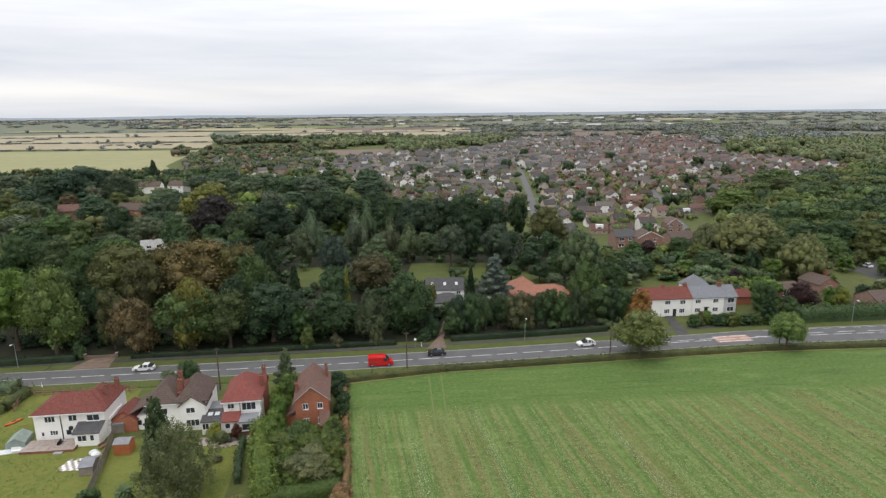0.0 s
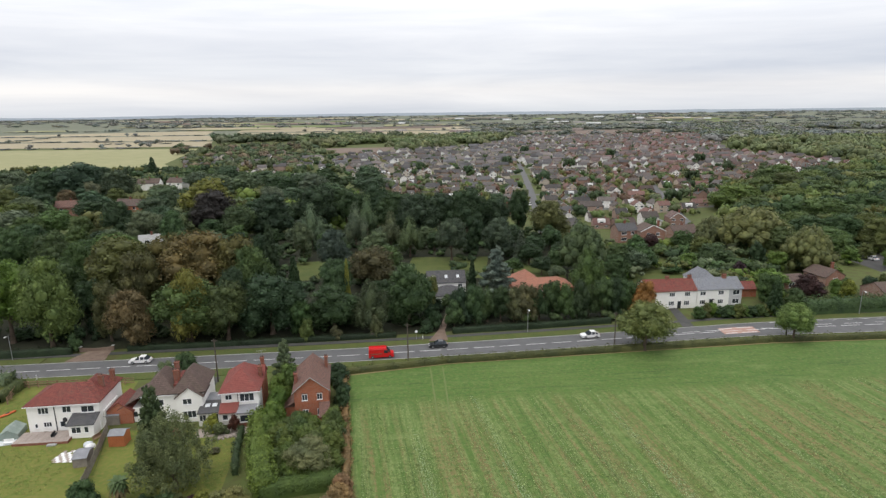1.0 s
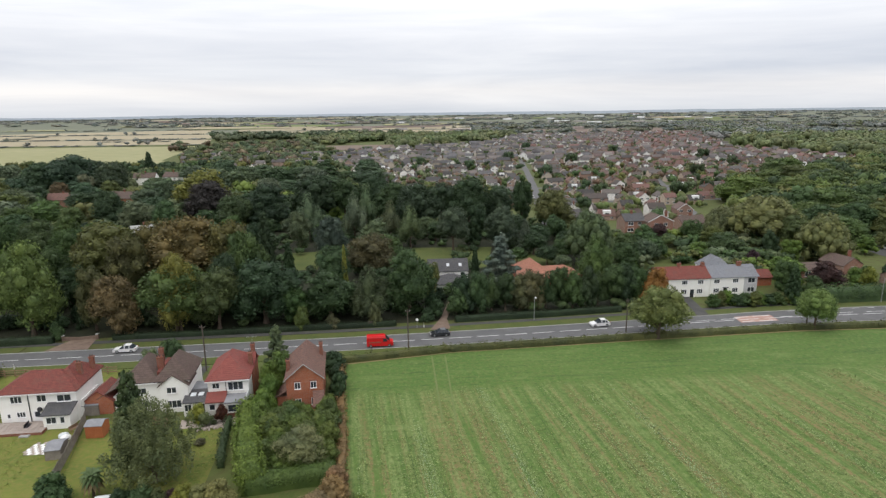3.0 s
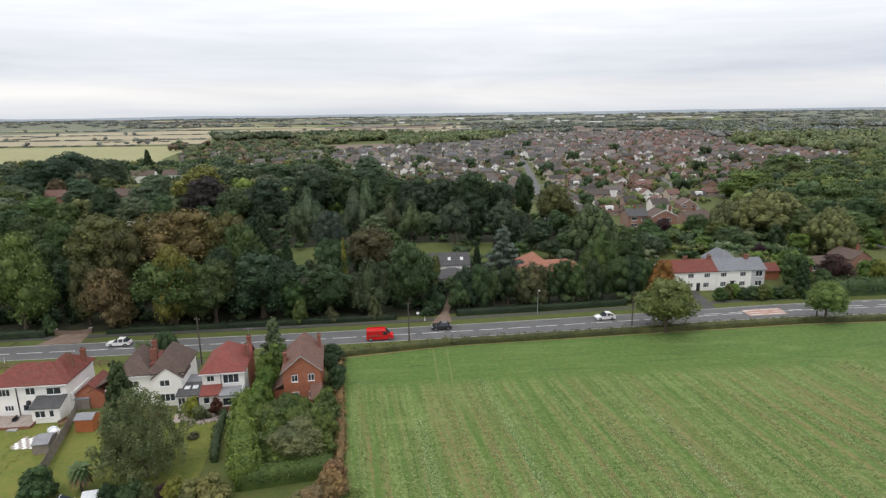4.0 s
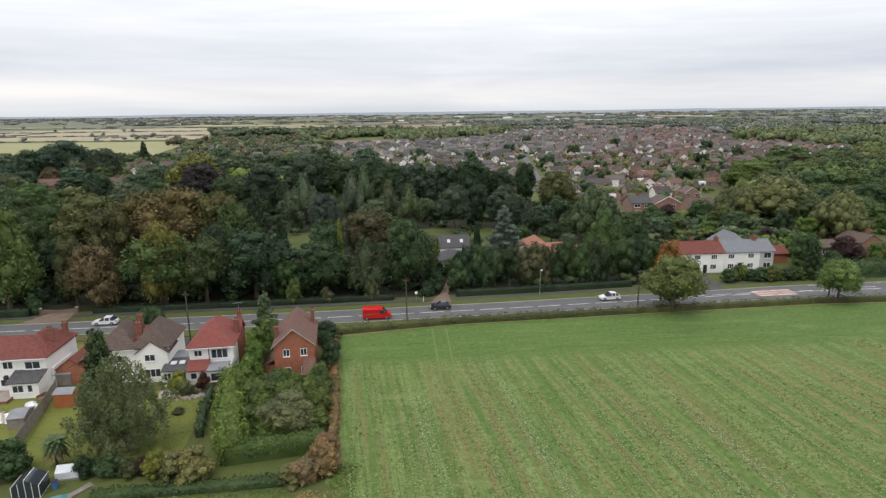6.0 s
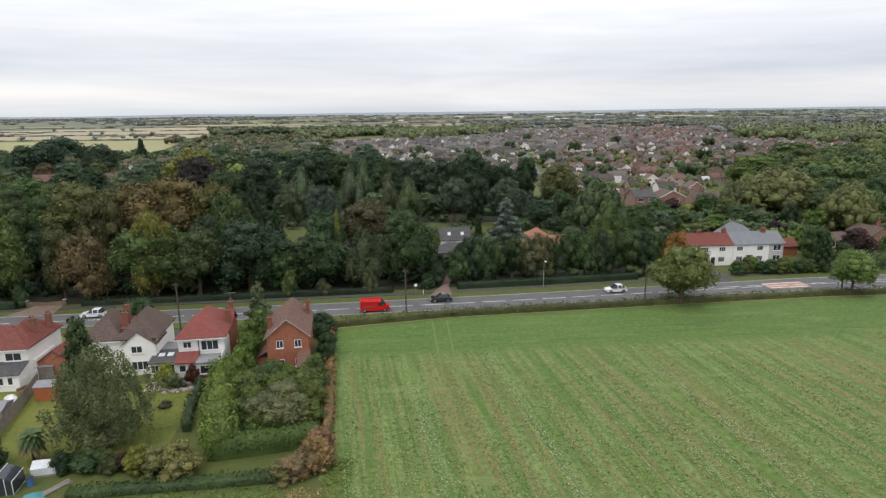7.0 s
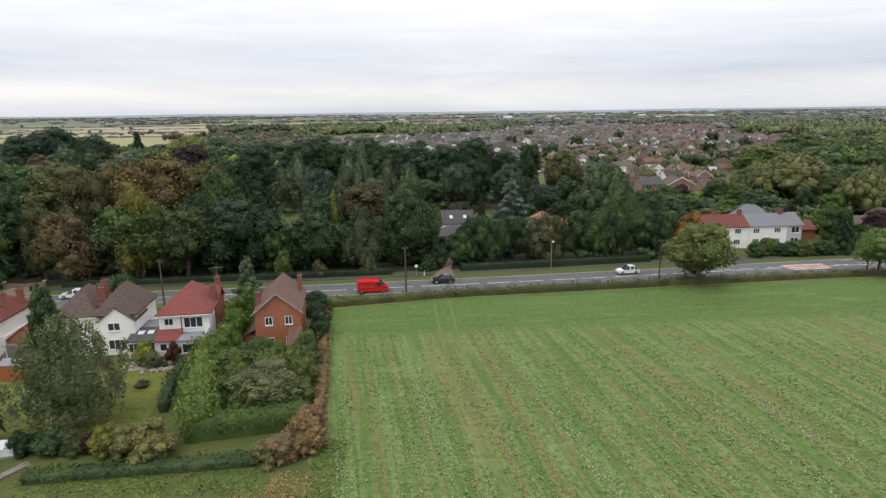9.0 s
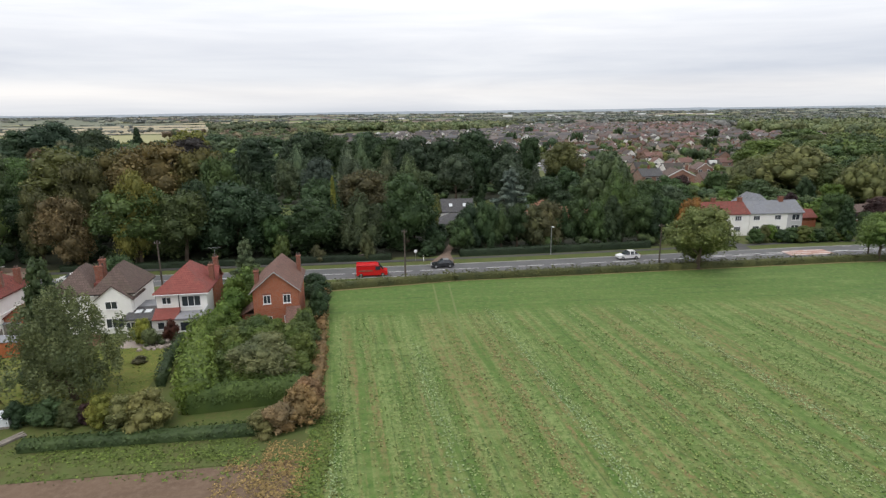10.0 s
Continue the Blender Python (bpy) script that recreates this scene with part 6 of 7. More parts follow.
while y < 1180:
    x = -0.3 * y
    while x < 0.8 * y:
        px, py = x + crowd_rng.uniform(-1.5, 1.5), y + 0.07 * x + crowd_rng.uniform(-2.2, 2.2)
        s = px / py
        street = abs(px - np.interp(py, [250, 400, 600], [43, 58.5, 76.5])) < 7.0 and py < 600 or abs(px - np.interp(py, [226, 330, 420], [102.5, 125, 147])) < 6.5 and py < 420
        named = 60 < px < 110 and py < 250
        if left_side(py) < s < right_side(py) and not street and not named:
            sites.append((px, py, row))
        x += crowd_rng.uniform(11.2, 14.4)
    y += 16.8 if row % 2 else 21.0
    row += 1
# a looser quarter further west, among trees
for _ in range(90):
    py = crowd_rng.uniform(440, 690)
    sites.append((crowd_rng.uniform(-0.44, -0.20) * py, py, 1))
sites.sort(key=lambda q: q[1])
kept = []
for q in sites:
    if all((q[0] - o[0]) ** 2 + (q[1] - o[1]) ** 2 > 92 for o in kept[-70:]):
        kept.append(q)

ROOFS = [(0.062, 0.059, 0.06), (0.088, 0.08, 0.077), (0.115, 0.10, 0.093), (0.078, 0.077, 0.08), (0.10, 0.092, 0.087)]
ROOFS_RED = [(0.118, 0.064, 0.055), (0.095, 0.064, 0.058), (0.095, 0.078, 0.072), (0.075, 0.068, 0.066)]
WALLS = [(0.44, 0.39, 0.33), (0.30, 0.22, 0.18), (0.78, 0.77, 0.75), (0.52, 0.47, 0.41), (0.48, 0.40, 0.33)]
WALLS_RED = [(0.25, 0.155, 0.125), (0.33, 0.235, 0.195), (0.44, 0.37, 0.31), (0.78, 0.77, 0.75)]
far_homes = Crowd()
used_kind = set()
for n, (x, y, row) in enumerate(kept):
    red = x / y > 0.24 + crowd_rng.uniform(-0.12, 0.12)
    roof = (ROOFS_RED if red else ROOFS)[int(crowd_rng.integers(4))]
    roof = tuple(float(v) for v in np.array(roof) * crowd_rng.uniform(0.6, 1.5))
    wall = (WALLS_RED if red else WALLS)[int(crowd_rng.integers(4))]
    turn = 4 + crowd_rng.normal(0, 5) + (180 if row % 2 else 0) * (crowd_rng.uniform() < 0.35) + (90 if crowd_rng.uniform() < 0.16 else 0)
    k = int(crowd_rng.choice(6, p=[0.22, 0.2, 0.2, 0.16, 0.1, 0.12]))
    if n < 290:
        m = pose(x, y, 0, 0, 0, turn) @ Matrix.Diagonal((0.84, 0.84, 0.88, 1))
        if k not in used_kind:
            used_kind.add(k)
            ob = KINDS[k]
            ob.matrix_basis = m
        else:
            ob = copy_thing(KINDS[k], m)
        for c in ob.children:
            if c.name.startswith(("wall", "garage")) and "roof" not in c.name:
                c.color = (*wall, 1)
            elif c.name.startswith("roof"):
                c.color = (*roof, 1)
        continue
    w, d, eave, rise = ((9.7, 6.8, 2.4, 2.2), (7.2, 8.6, 2.4, 2.3), (7.6, 6.4, 4.3, 2.1), (6.8, 7.2, 4.2, 2.4), (11.4, 6.6, 4.3, 2.1), (8.9, 7.0, 2.3, 2.7))[k]
    if k in (1, 3):
        w, d, turn = d, w, turn + 90
    a = radians(turn)
    rot = np.array(((math.cos(a), -math.sin(a), 0), (math.sin(a), math.cos(a), 0), (0, 0, 1)))
    w2, d2 = w / 2, d / 2
    body = np.array([(-w2, -d2, 0), (-w2, d2, 0), (-w2, d2, eave), (-w2, 0, eave + rise), (-w2, -d2, eave), (w2, -d2, 0), (w2, d2, 0), (w2, d2, eave), (w2, 0, eave + rise), (w2, -d2, eave)])
    far_homes.add(body @ rot.T + (x, y, 0), wall, np.array([(0, 5, 9, 4), (1, 2, 7, 6), (0, 1, 2, 4), (5, 9, 7, 6)]), np.array([(4, 2, 3), (9, 8, 7)]))
    o = 0.35
    top = np.array([(-w2 - o, -d2 - o, eave - 0.15), (w2 + o, -d2 - o, eave - 0.15), (w2 + o, 0, eave + rise + 0.15), (-w2 - o, 0, eave + rise + 0.15), (w2 + o, d2 + o, eave - 0.15), (-w2 - o, d2 + o, eave - 0.15)])
    far_homes.add(top @ rot.T + (x, y, 0), roof, np.array([(0, 1, 2, 3), (3, 2, 4, 5)]))
    if crowd_rng.uniform() < 0.5:
        e = np.array([(-w2 + 1, -d2 - 0.07, 0.9), (-w2 + 3, -d2 - 0.07, 0.9), (-w2 + 3, -d2 - 0.07, 2.1), (-w2 + 1, -d2 - 0.07, 2.1)])
        far_homes.add(e @ rot.T + (x, y, 0), (0.06, 0.07, 0.08), np.array([(0, 1, 2, 3)]))
    if crowd_rng.uniform() < 0.3:
        e = np.array([(w2 - 3.5, -d2 - 0.08, 0), (w2 - 0.6, -d2 - 0.08, 0), (w2 - 0.6, -d2 - 0.08, 2.3), (w2 - 3.5, -d2 - 0.08, 2.3)])
        far_homes.add(e @ rot.T + (x, y, 0), (0.75, 0.75, 0.74), np.array([(0, 1, 2, 3)]))
far_homes.make("far_houses", TONE_PLAIN, "far village houses in brick and render", "houses")

# gardens of the village: small trees and shrubs between the houses
gardens = Crowd()
for x, y, row in kept:
    for _ in range(5 if y < 450 else 3 if y < 700 else 2):
        if crowd_rng.uniform() < 0.85:
            h = crowd_rng.choice([2.2, 3.0, 4.0, 6.0], p=[0.3, 0.3, 0.25, 0.15])
            far_tree(gardens, x + crowd_rng.uniform(-8, 8), y + crowd_rng.choice([-9, 9.5]) + crowd_rng.uniform(-3.5, 3.5), h, h * crowd_rng.uniform(0.9, 1.3), (MID, GREY, DARK, OLIVE, (0.11, 0.07, 0.05), (0.085, 0.12, 0.04))[int(crowd_rng.integers(6))], 60 if y < 450 else 30 if y < 700 else 12)
for x, y, h in ((128, 330, 10), (150, 345, 9), (85, 330, 9), (70, 420, 12), (176, 420, 11), (110, 520, 12), (60, 560, 12), (230, 480, 12), (20, 480, 11), (-20, 520, 11), (240, 560, 13), (95, 700, 13), (180, 640, 12)):
    far_tree(gardens, x, y, h, h * 0.95, DARK, 160)
gardens.make("village_gardens", TONE_LEAF, "garden shrubs and small trees between village houses", "shrubs")

# ---- woods, hedgerows and far country ----
woods = Crowd()
W_TONES = [MID, DARK, MID, OLIVE, GREY, (0.08, 0.105, 0.05), (0.07, 0.095, 0.05)]
# Paler, bluer leaf tones: distance haze is put into the colour of far trees
FAR_HAZED = [(0.145, 0.165, 0.16), (0.155, 0.172, 0.165), (0.135, 0.155, 0.152), (0.16, 0.172, 0.155)]


def grove(count, y0, y1, s0, s1, h, w, quads, tones, keep=None):
    made = 0
    for _ in range(count * 6):
        if made >= count:
            break
        y = math.sqrt(crowd_rng.uniform(y0 * y0, y1 * y1))
        s = crowd_rng.uniform(s0, s1)
        x = s * y
        if keep and not keep(x, y, s):
            continue
        far_tree(woods, x, y, crowd_rng.uniform(*h), crowd_rng.uniform(*w), tones[int(crowd_rng.integers(len(tones)))], quads, hills(x, y), crowd_rng.uniform() < 0.08)
        made += 1


def out_of_fields(x, y, s):
    if s < -0.36 and (525 < y < 1890):
        return False
    if -0.36 < s < 0.07 and 1300 < y < 2090:
        return False
    if 0.1 < s < 0.4 and 1290 < y < 1570:
        return False
    return True


def wide_noise(x, y):
    return noise.noise(Vector((x / 420, y / 240, 7)))


grove(230, 250, 470, -0.86, -0.16, (5, 12), (9, 16), 240, [DARK, MID, LIGHT, DARK, OLIVE, GREY, (0.11, 0.13, 0.06)], lambda x, y, s: west(x, y) and s < left_side(y) and y < 385)
grove(110, 385, 470, -0.86, -0.14, (5, 11), (9, 15), 160, [DARK, MID, DARK, OLIVE, GREY], lambda x, y, s: s < left_side(y))
grove(170, 430, 540, -0.9, -0.36, (6, 10.5), (9, 15), 120, [DARK, DARK, MID, OLIVE])
grove(110, 455, 720, -0.44, -0.17, (4, 8.5), (7, 11), 80, W_TONES, lambda x, y, s: s < left_side(y) + 0.02)
grove(330, 235, 480, 0.47, 0.98, (9, 15), (11, 19), 240, [MID, (0.085, 0.12, 0.036), DARK, OLIVE, (0.095, 0.125, 0.038)], lambda x, y, s: s > right_side(y) + (0.07 if y < 300 else 0.03) and not (y < 250 and s < 0.62))
# The paler tone lists put distance haze into the leaf colour
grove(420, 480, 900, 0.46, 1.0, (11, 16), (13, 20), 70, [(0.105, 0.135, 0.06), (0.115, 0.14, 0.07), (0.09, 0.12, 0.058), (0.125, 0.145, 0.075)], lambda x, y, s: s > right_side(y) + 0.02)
grove(1000, 900, 1700, 0.30, 1.0, (10, 14), (22, 36), 30, [(0.115, 0.138, 0.085), (0.125, 0.145, 0.095)] + FAR_HAZED, lambda x, y, s: s > right_side(y) and out_of_fields(x, y, s) and not (740 < x < 980 and 880 < y < 1420))
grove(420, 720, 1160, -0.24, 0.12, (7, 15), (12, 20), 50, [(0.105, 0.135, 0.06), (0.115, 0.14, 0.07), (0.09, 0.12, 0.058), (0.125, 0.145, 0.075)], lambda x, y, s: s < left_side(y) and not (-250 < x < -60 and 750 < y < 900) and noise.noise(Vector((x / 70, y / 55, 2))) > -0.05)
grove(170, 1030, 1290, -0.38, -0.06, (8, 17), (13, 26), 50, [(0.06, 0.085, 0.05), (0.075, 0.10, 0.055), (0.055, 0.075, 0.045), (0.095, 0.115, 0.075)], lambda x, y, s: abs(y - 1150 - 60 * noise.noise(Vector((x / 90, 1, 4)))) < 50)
grove(420, 1200, 1900, -0.02, 0.5, (9, 12), (22, 36), 24, [(0.105, 0.125, 0.085), (0.115, 0.132, 0.095)] + FAR_HAZED, out_of_fields)
grove(1300, 1500, 4200, -0.85, 0.9, (6, 9.5), (24, 56), 10, FAR_HAZED, lambda x, y, s: out_of_fields(x, y, s) and wide_noise(x, y) > -0.02 + (0.16 if s < -0.05 and y < 2300 else 0))
grove(200, 545, 960, -0.45, -0.21, (5, 11), (8, 16), 50, [(0.06, 0.085, 0.045), (0.075, 0.10, 0.05), (0.10, 0.115, 0.06), (0.12, 0.10, 0.07)])
grove(40, 262, 330, -0.16, 0.1, (7, 12), (9, 14), 200, [DARK, MID, OLIVE])
# hedgerow lines between the far fields
for xa, ya, xb, yb, n in ((-1000, 955, -380, 955, 44), (-1000, 1195, -450, 1190, 22), (-1240, 1500, -560, 1495, 30), (-460, 1665, 80, 1665, 26), (-560, 1480, -450, 1300, 8), (-1600, 1905, -720, 1905, 30), (-690, 2100, 100, 2100, 34), (-500, 985, -560, 1170, 6), (66, 1310, 96, 2080, 20), (-880, 1215, -960, 1480, 8), (140, 1575, 600, 1575, 26), (-640, 1090, -480, 1090, 14)):
    n = n * 2 // 3
    for k in range(n):
        u = (k + crowd_rng.uniform(-0.6, 1.6)) / n
        x, y = xa + (xb - xa) * u, ya + (yb - ya) * u
        big = crowd_rng.uniform() < 0.3
        far_tree(woods, x, y, crowd_rng.uniform(7, 10) if big else 2.4, crowd_rng.uniform(9, 14) if big else abs(xb - xa + yb - ya) / n * 1.3, FAR_HAZED[k % 4], 24, hills(x, y))
woods.make("far_woodland", TONE_LEAF, "mixed green woods and hedgerows with distance haze in their tones", "woodland")

# far patchwork of fields
patch_rng = np.random.default_rng(3)
tints = [G_STUBBLE, G_GREENFAR, G_PASTURE, G_BROWNFAR, G_STUBBLE, G_GREENFAR]
for k in range(64):
    y = patch_rng.uniform(1750, 4400)
    s = patch_rng.uniform(-0.85, 0.85)
    w, d = patch_rng.uniform(180, 520), patch_rng.uniform(90, 300)
    if s > 0.0 and patch_rng.uniform() < 0.45:
        continue
    x = s * y
    bm = bmesh.new()
    pts = [(x, y), (x + w, y + patch_rng.uniform(-30, 30)), (x + w + patch_rng.uniform(-80, 80), y + d), (x + patch_rng.uniform(-80, 80), y + d)]
    bm.faces.new([bm.verts.new((a, b, hills(a, b) + 2.0)) for a, b in pts])
    ob = part("far_field", bm, tints[k % 6])
    if ob.data.polygons[0].normal.z < 0:
        ob.data.flip_normals()
    tagged(ob, "distant farmland field", "", "", "structure")

# pale sheds and a factory on the far plain
shed_rng = np.random.default_rng(14)
sheds = Crowd()
for k in range(46):
    y = shed_rng.uniform(1500, 3600)
    x = shed_rng.uniform(-0.25, 0.5) * y
    w, d, h = shed_rng.uniform(14, 60), shed_rng.uniform(10, 25), shed_rng.uniform(4, 8)
    z = hills(x, y)
    v = np.array([(x, y, z), (x + w, y, z), (x + w, y + d, z), (x, y + d, z), (x, y, z + h), (x + w, y, z + h), (x + w, y + d, z + h), (x, y + d, z + h)])
    tone = (0.62, 0.63, 0.64) if k % 3 == 0 else (0.30, 0.28, 0.27) if k % 3 == 1 else (0.24, 0.20, 0.18)
    sheds.add(v, tone, np.array([(4, 5, 6, 7), (0, 1, 5, 4), (1, 2, 6, 5), (2, 3, 7, 6), (3, 0, 4, 7)]))
sheds.make("far_sheds", TONE_PLAIN, "distant pale farm sheds and roofs", "sheds")

# shaded undergrowth that closes the woods near the ground
under = Crowd()
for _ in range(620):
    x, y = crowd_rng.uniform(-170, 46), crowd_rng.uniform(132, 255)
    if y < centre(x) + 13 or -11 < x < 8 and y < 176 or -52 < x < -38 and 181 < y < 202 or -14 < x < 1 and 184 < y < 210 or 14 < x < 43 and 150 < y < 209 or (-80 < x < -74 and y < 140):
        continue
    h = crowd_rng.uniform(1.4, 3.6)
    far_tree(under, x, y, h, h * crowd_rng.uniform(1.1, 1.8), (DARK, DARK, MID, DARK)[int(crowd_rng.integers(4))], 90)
for _ in range(330):
    east = crowd_rng.uniform() < 0.6
    x, y = (crowd_rng.uniform(86, 178), crowd_rng.uniform(150, 236)) if east else (crowd_rng.uniform(46, 104), crowd_rng.uniform(166, 230))
    if any(a < x < b and c < y < d for a, b, c, d in ((95, 134, 148, 182), (138, 170, 183, 208), (78, 90, 158, 168), (52, 84, 150, 171), (62, 78, 174, 186), (66, 106, 224, 246), (98, 108, 222, 240))) or y < 150 + 0.05 * x:
        continue
    h = crowd_rng.uniform(1.6, 5.0)
    far_tree(under, x, y, h, h * crowd_rng.uniform(1.1, 1.7), (MID, LIGHT, DARK, OLIVE, MID, GREY)[int(crowd_rng.integers(6))], 110)
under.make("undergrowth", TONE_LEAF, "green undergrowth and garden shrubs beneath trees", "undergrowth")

# ---- crop rows ----
crop_rng = np.random.default_rng(40)
ang = radians(10.6)
along, across = np.array((-math.sin(ang), math.cos(ang))), np.array((math.cos(ang), math.sin(ang)))
crop = Crowd()
for i in range(-40, 400):
    u = i * 0.40
    lush = noise.noise(Vector((i * 0.16, 5.0, 0)))
    weak = 0.3 + 0.16 * math.cos(2 * math.pi * (u - BAND_START) / 3.65 + 1.1)
    v = np.arange(40, 150, 0.3)
    v = v + crop_rng.uniform(-0.13, 0.13, len(v))
    p = across * (u + crop_rng.normal(0, 0.05, len(v)))[:, None] + along * v[:, None]
    ok = (p[:, 1] > 57) & (p[:, 0] < 1.0 * (p[:, 1] - 12)) & (p[:, 1] < 103.2 + 0.083 * p[:, 0]) & (p[:, 0] > np.interp(p[:, 1], [57, 66, 82, 104, 113], [-11.0, -11.2, -13.2, -17.4, -19.6]))
    ok &= ~((p[:, 1] > 92) & ((np.abs(p[:, 0] + 3.3 - (p[:, 1] - 113.9) * -0.085) < 0.28) | (np.abs(p[:, 0] + 0.75 - (p[:, 1] - 113.9) * -0.065) < 0.28)))
    p = p[ok]
    if not len(p):
        continue
    gap = np.array([noise.noise(Vector((i * 0.12, q[1] * 0.07, 1.0))) for q in p])
    p = p[crop_rng.uniform(0, 1, len(p)) < 0.85 + 0.4 * lush - weak - 0.6 * gap - np.clip((p[:, 1] - 80) / 40, 0, 0.6)]
    if not len(p):
        continue
    pos = np.concatenate([p, np.full((len(p), 1), 0.10)], 1)
    pos = np.repeat(pos, 3, 0) + crop_rng.normal(0, 0.07, (3 * len(p), 3)) * (1, 1, 0.5)
    v4, f4 = cards(pos, np.tile((0, 0, 1.0), (len(pos), 1)), crop_rng.uniform(0.06, 0.13, len(pos)), crop_rng, 0.4)
    k = 1.0 + 0.35 * lush
    crop.add(v4, (0.168 * k, 0.225 * k, (0.085 + 0.05 * lush) * k), f4)
crop.make("crop_plants", TONE_LEAF, "rows of young leafy green crop plants", "crop")


def tufts(name, count, places, size, tone, label):
    """Loose grass tufts over a patch of ground."""
    out = Crowd()
    for _ in range(count):
        x0, x1, y0, y1 = places[int(crop_rng.integers(len(places)))]
        x, y = crop_rng.uniform(x0, x1), crop_rng.uniform(y0, y1)
        n = 5
        pos = np.array((x, y, 0.065)) + crop_rng.normal(0, size * 1.4, (n, 3)) * (1, 1, 0.12)
        v4, f4 = cards(pos, np.tile((0, 0, 1.0), (n, 1)), size * crop_rng.uniform(0.4, 1.0, n), crop_rng, 0.3)
        k = crop_rng.uniform(0.7, 1.35)
        out.add(v4, tuple(k * t for t in tone), f4)
    out.make(name, TONE_LEAF, label, "grass")


tufts("dry_grass_tufts", 900, [(-19.5, -12.6, 58, 66.5), (-17, -12.4, 60, 69)], 0.13, (0.20, 0.145, 0.06), "tufts of dry yellow grass at field corner")
tufts("weed_tufts", 1900, [(-58, -13, 63.5, 68), (-36, -18, 66.2, 69.6), (-13.6, -11.0, 60, 74)], 0.15, (0.085, 0.125, 0.026), "green weeds along the tilled field")
tufts("lawn_tufts", 2600, [(-46, -33, 74, 91), (-80, -58, 76, 88), (-86, -72, 88, 108)], 0.11, (0.125, 0.16, 0.032), "uneven tufts in the lawns")
G_TRACK = ground_mat("worn_wheel_track", (0.095, 0.145, 0.042), (0.12, 0.155, 0.052), (0.13, 0.145, 0.055), 0.3, 8)
for off, k in ((-3.3, -0.085), (-0.75, -0.065)):
    sheet("tramline", [(off + k * (y - 113.9) + dx, y) for y, dx in ((92, -0.16), (92, 0.16), (117, 0.16), (117, -0.16))], 0.036, G_TRACK, "pale wheel track in the crop")

# ---- street furniture and vehicles ----


def pole(x, y, h, label="dark wooden telegraph pole on the verge"):
    t = thing("telegraph_pole", pose(x, y, 0.1), label, "pole", "roadside poles")
    part("post", tube(bmesh.new(), (0, 0, -0.1), (0, 0, h), 0.15, 0.11, 10), M_POLE, t)
    part("crossarm", boxed(-0.5, -0.05, h - 0.45, 0.5, 0.05, h - 0.33), M_POLE, t)
    for sx in (-0.42, 0.42):
        part("insulator", tube(bmesh.new(), (sx, 0, h - 0.33), (sx, 0, h - 0.18), 0.04, 0.03, 6), M_KERB, t)


def lamp_post(x, y, h, turn):
    t = thing("street_lamp", pose(x, y, 0.1, 0, 0, turn), "grey steel street lamp beside the road", "street lamp", "street lamps")
    part("post", tube(bmesh.new(), (0, 0, -0.1), (0, 0, h), 0.09, 0.06, 8), M_STEEL, t)
    part("arm", tube(bmesh.new(), (0, 0, h - 0.05), (0, -0.8, h + 0.12), 0.04, 0.035, 6), M_STEEL, t)
    part("lantern", boxed(-0.13, -1.35, h + 0.06, 0.13, -0.75, h + 0.2), M_UPVC, t)


pole(-8.3, 119.9, 8.6)
pole(-45.7, 111.2, 9.0)
pole(38.2, 128.6, 7.4)
pole(79.2, 132.0, 7.4)
lamp_post(19.5, 136.3, 5.6, 6)
lamp_post(-95, 122.8, 5.6, 6)
lamp_post(106, 146.2, 6.0, 4)
sg = thing("road_sign", pose(-7.1, 132.4, 0.1, 0, 0, 8), "small white road sign on a grey post", "sign")
part("post", tube(bmesh.new(), (0, 0, -0.1), (0, 0, 2.1), 0.04, 0.04, 6), M_STEEL, sg)
part("plate", tube(bmesh.new(), (0, -0.07, 1.9), (0, -0.045, 1.9), 0.32, 0.32, 16), M_UPVC, sg)
for x, y in ((-83, 118.0), (-5.6, 132.6)):
    st = thing("marker_post", pose(x, y if y > 120 else near_edge(x) - 1.0, 0.1), "white plastic verge marker post", "post")
    part("post", boxed(-0.07, -0.05, -0.1, 0.07, 0.05, 1.0), M_UPVC, st)
    part("band", boxed(-0.075, -0.055, 0.75, 0.075, 0.055, 0.88), M_DARK, st)
# added box in place of a small greyish, shrub-like shape on the verge
gb = thing("junction_cabinet", pose(-17.5, 133.4, 0.1, 0, 0, 7), "dark box standing in for a greyish verge shape", "cabinet")
part("body", boxed(-0.6, -0.3, -0.1, 0.6, 0.3, 1.1), M_POLE, gb)
part("lid", boxed(-0.65, -0.35, 1.1, 0.65, 0.35, 1.17), M_POLE, gb)


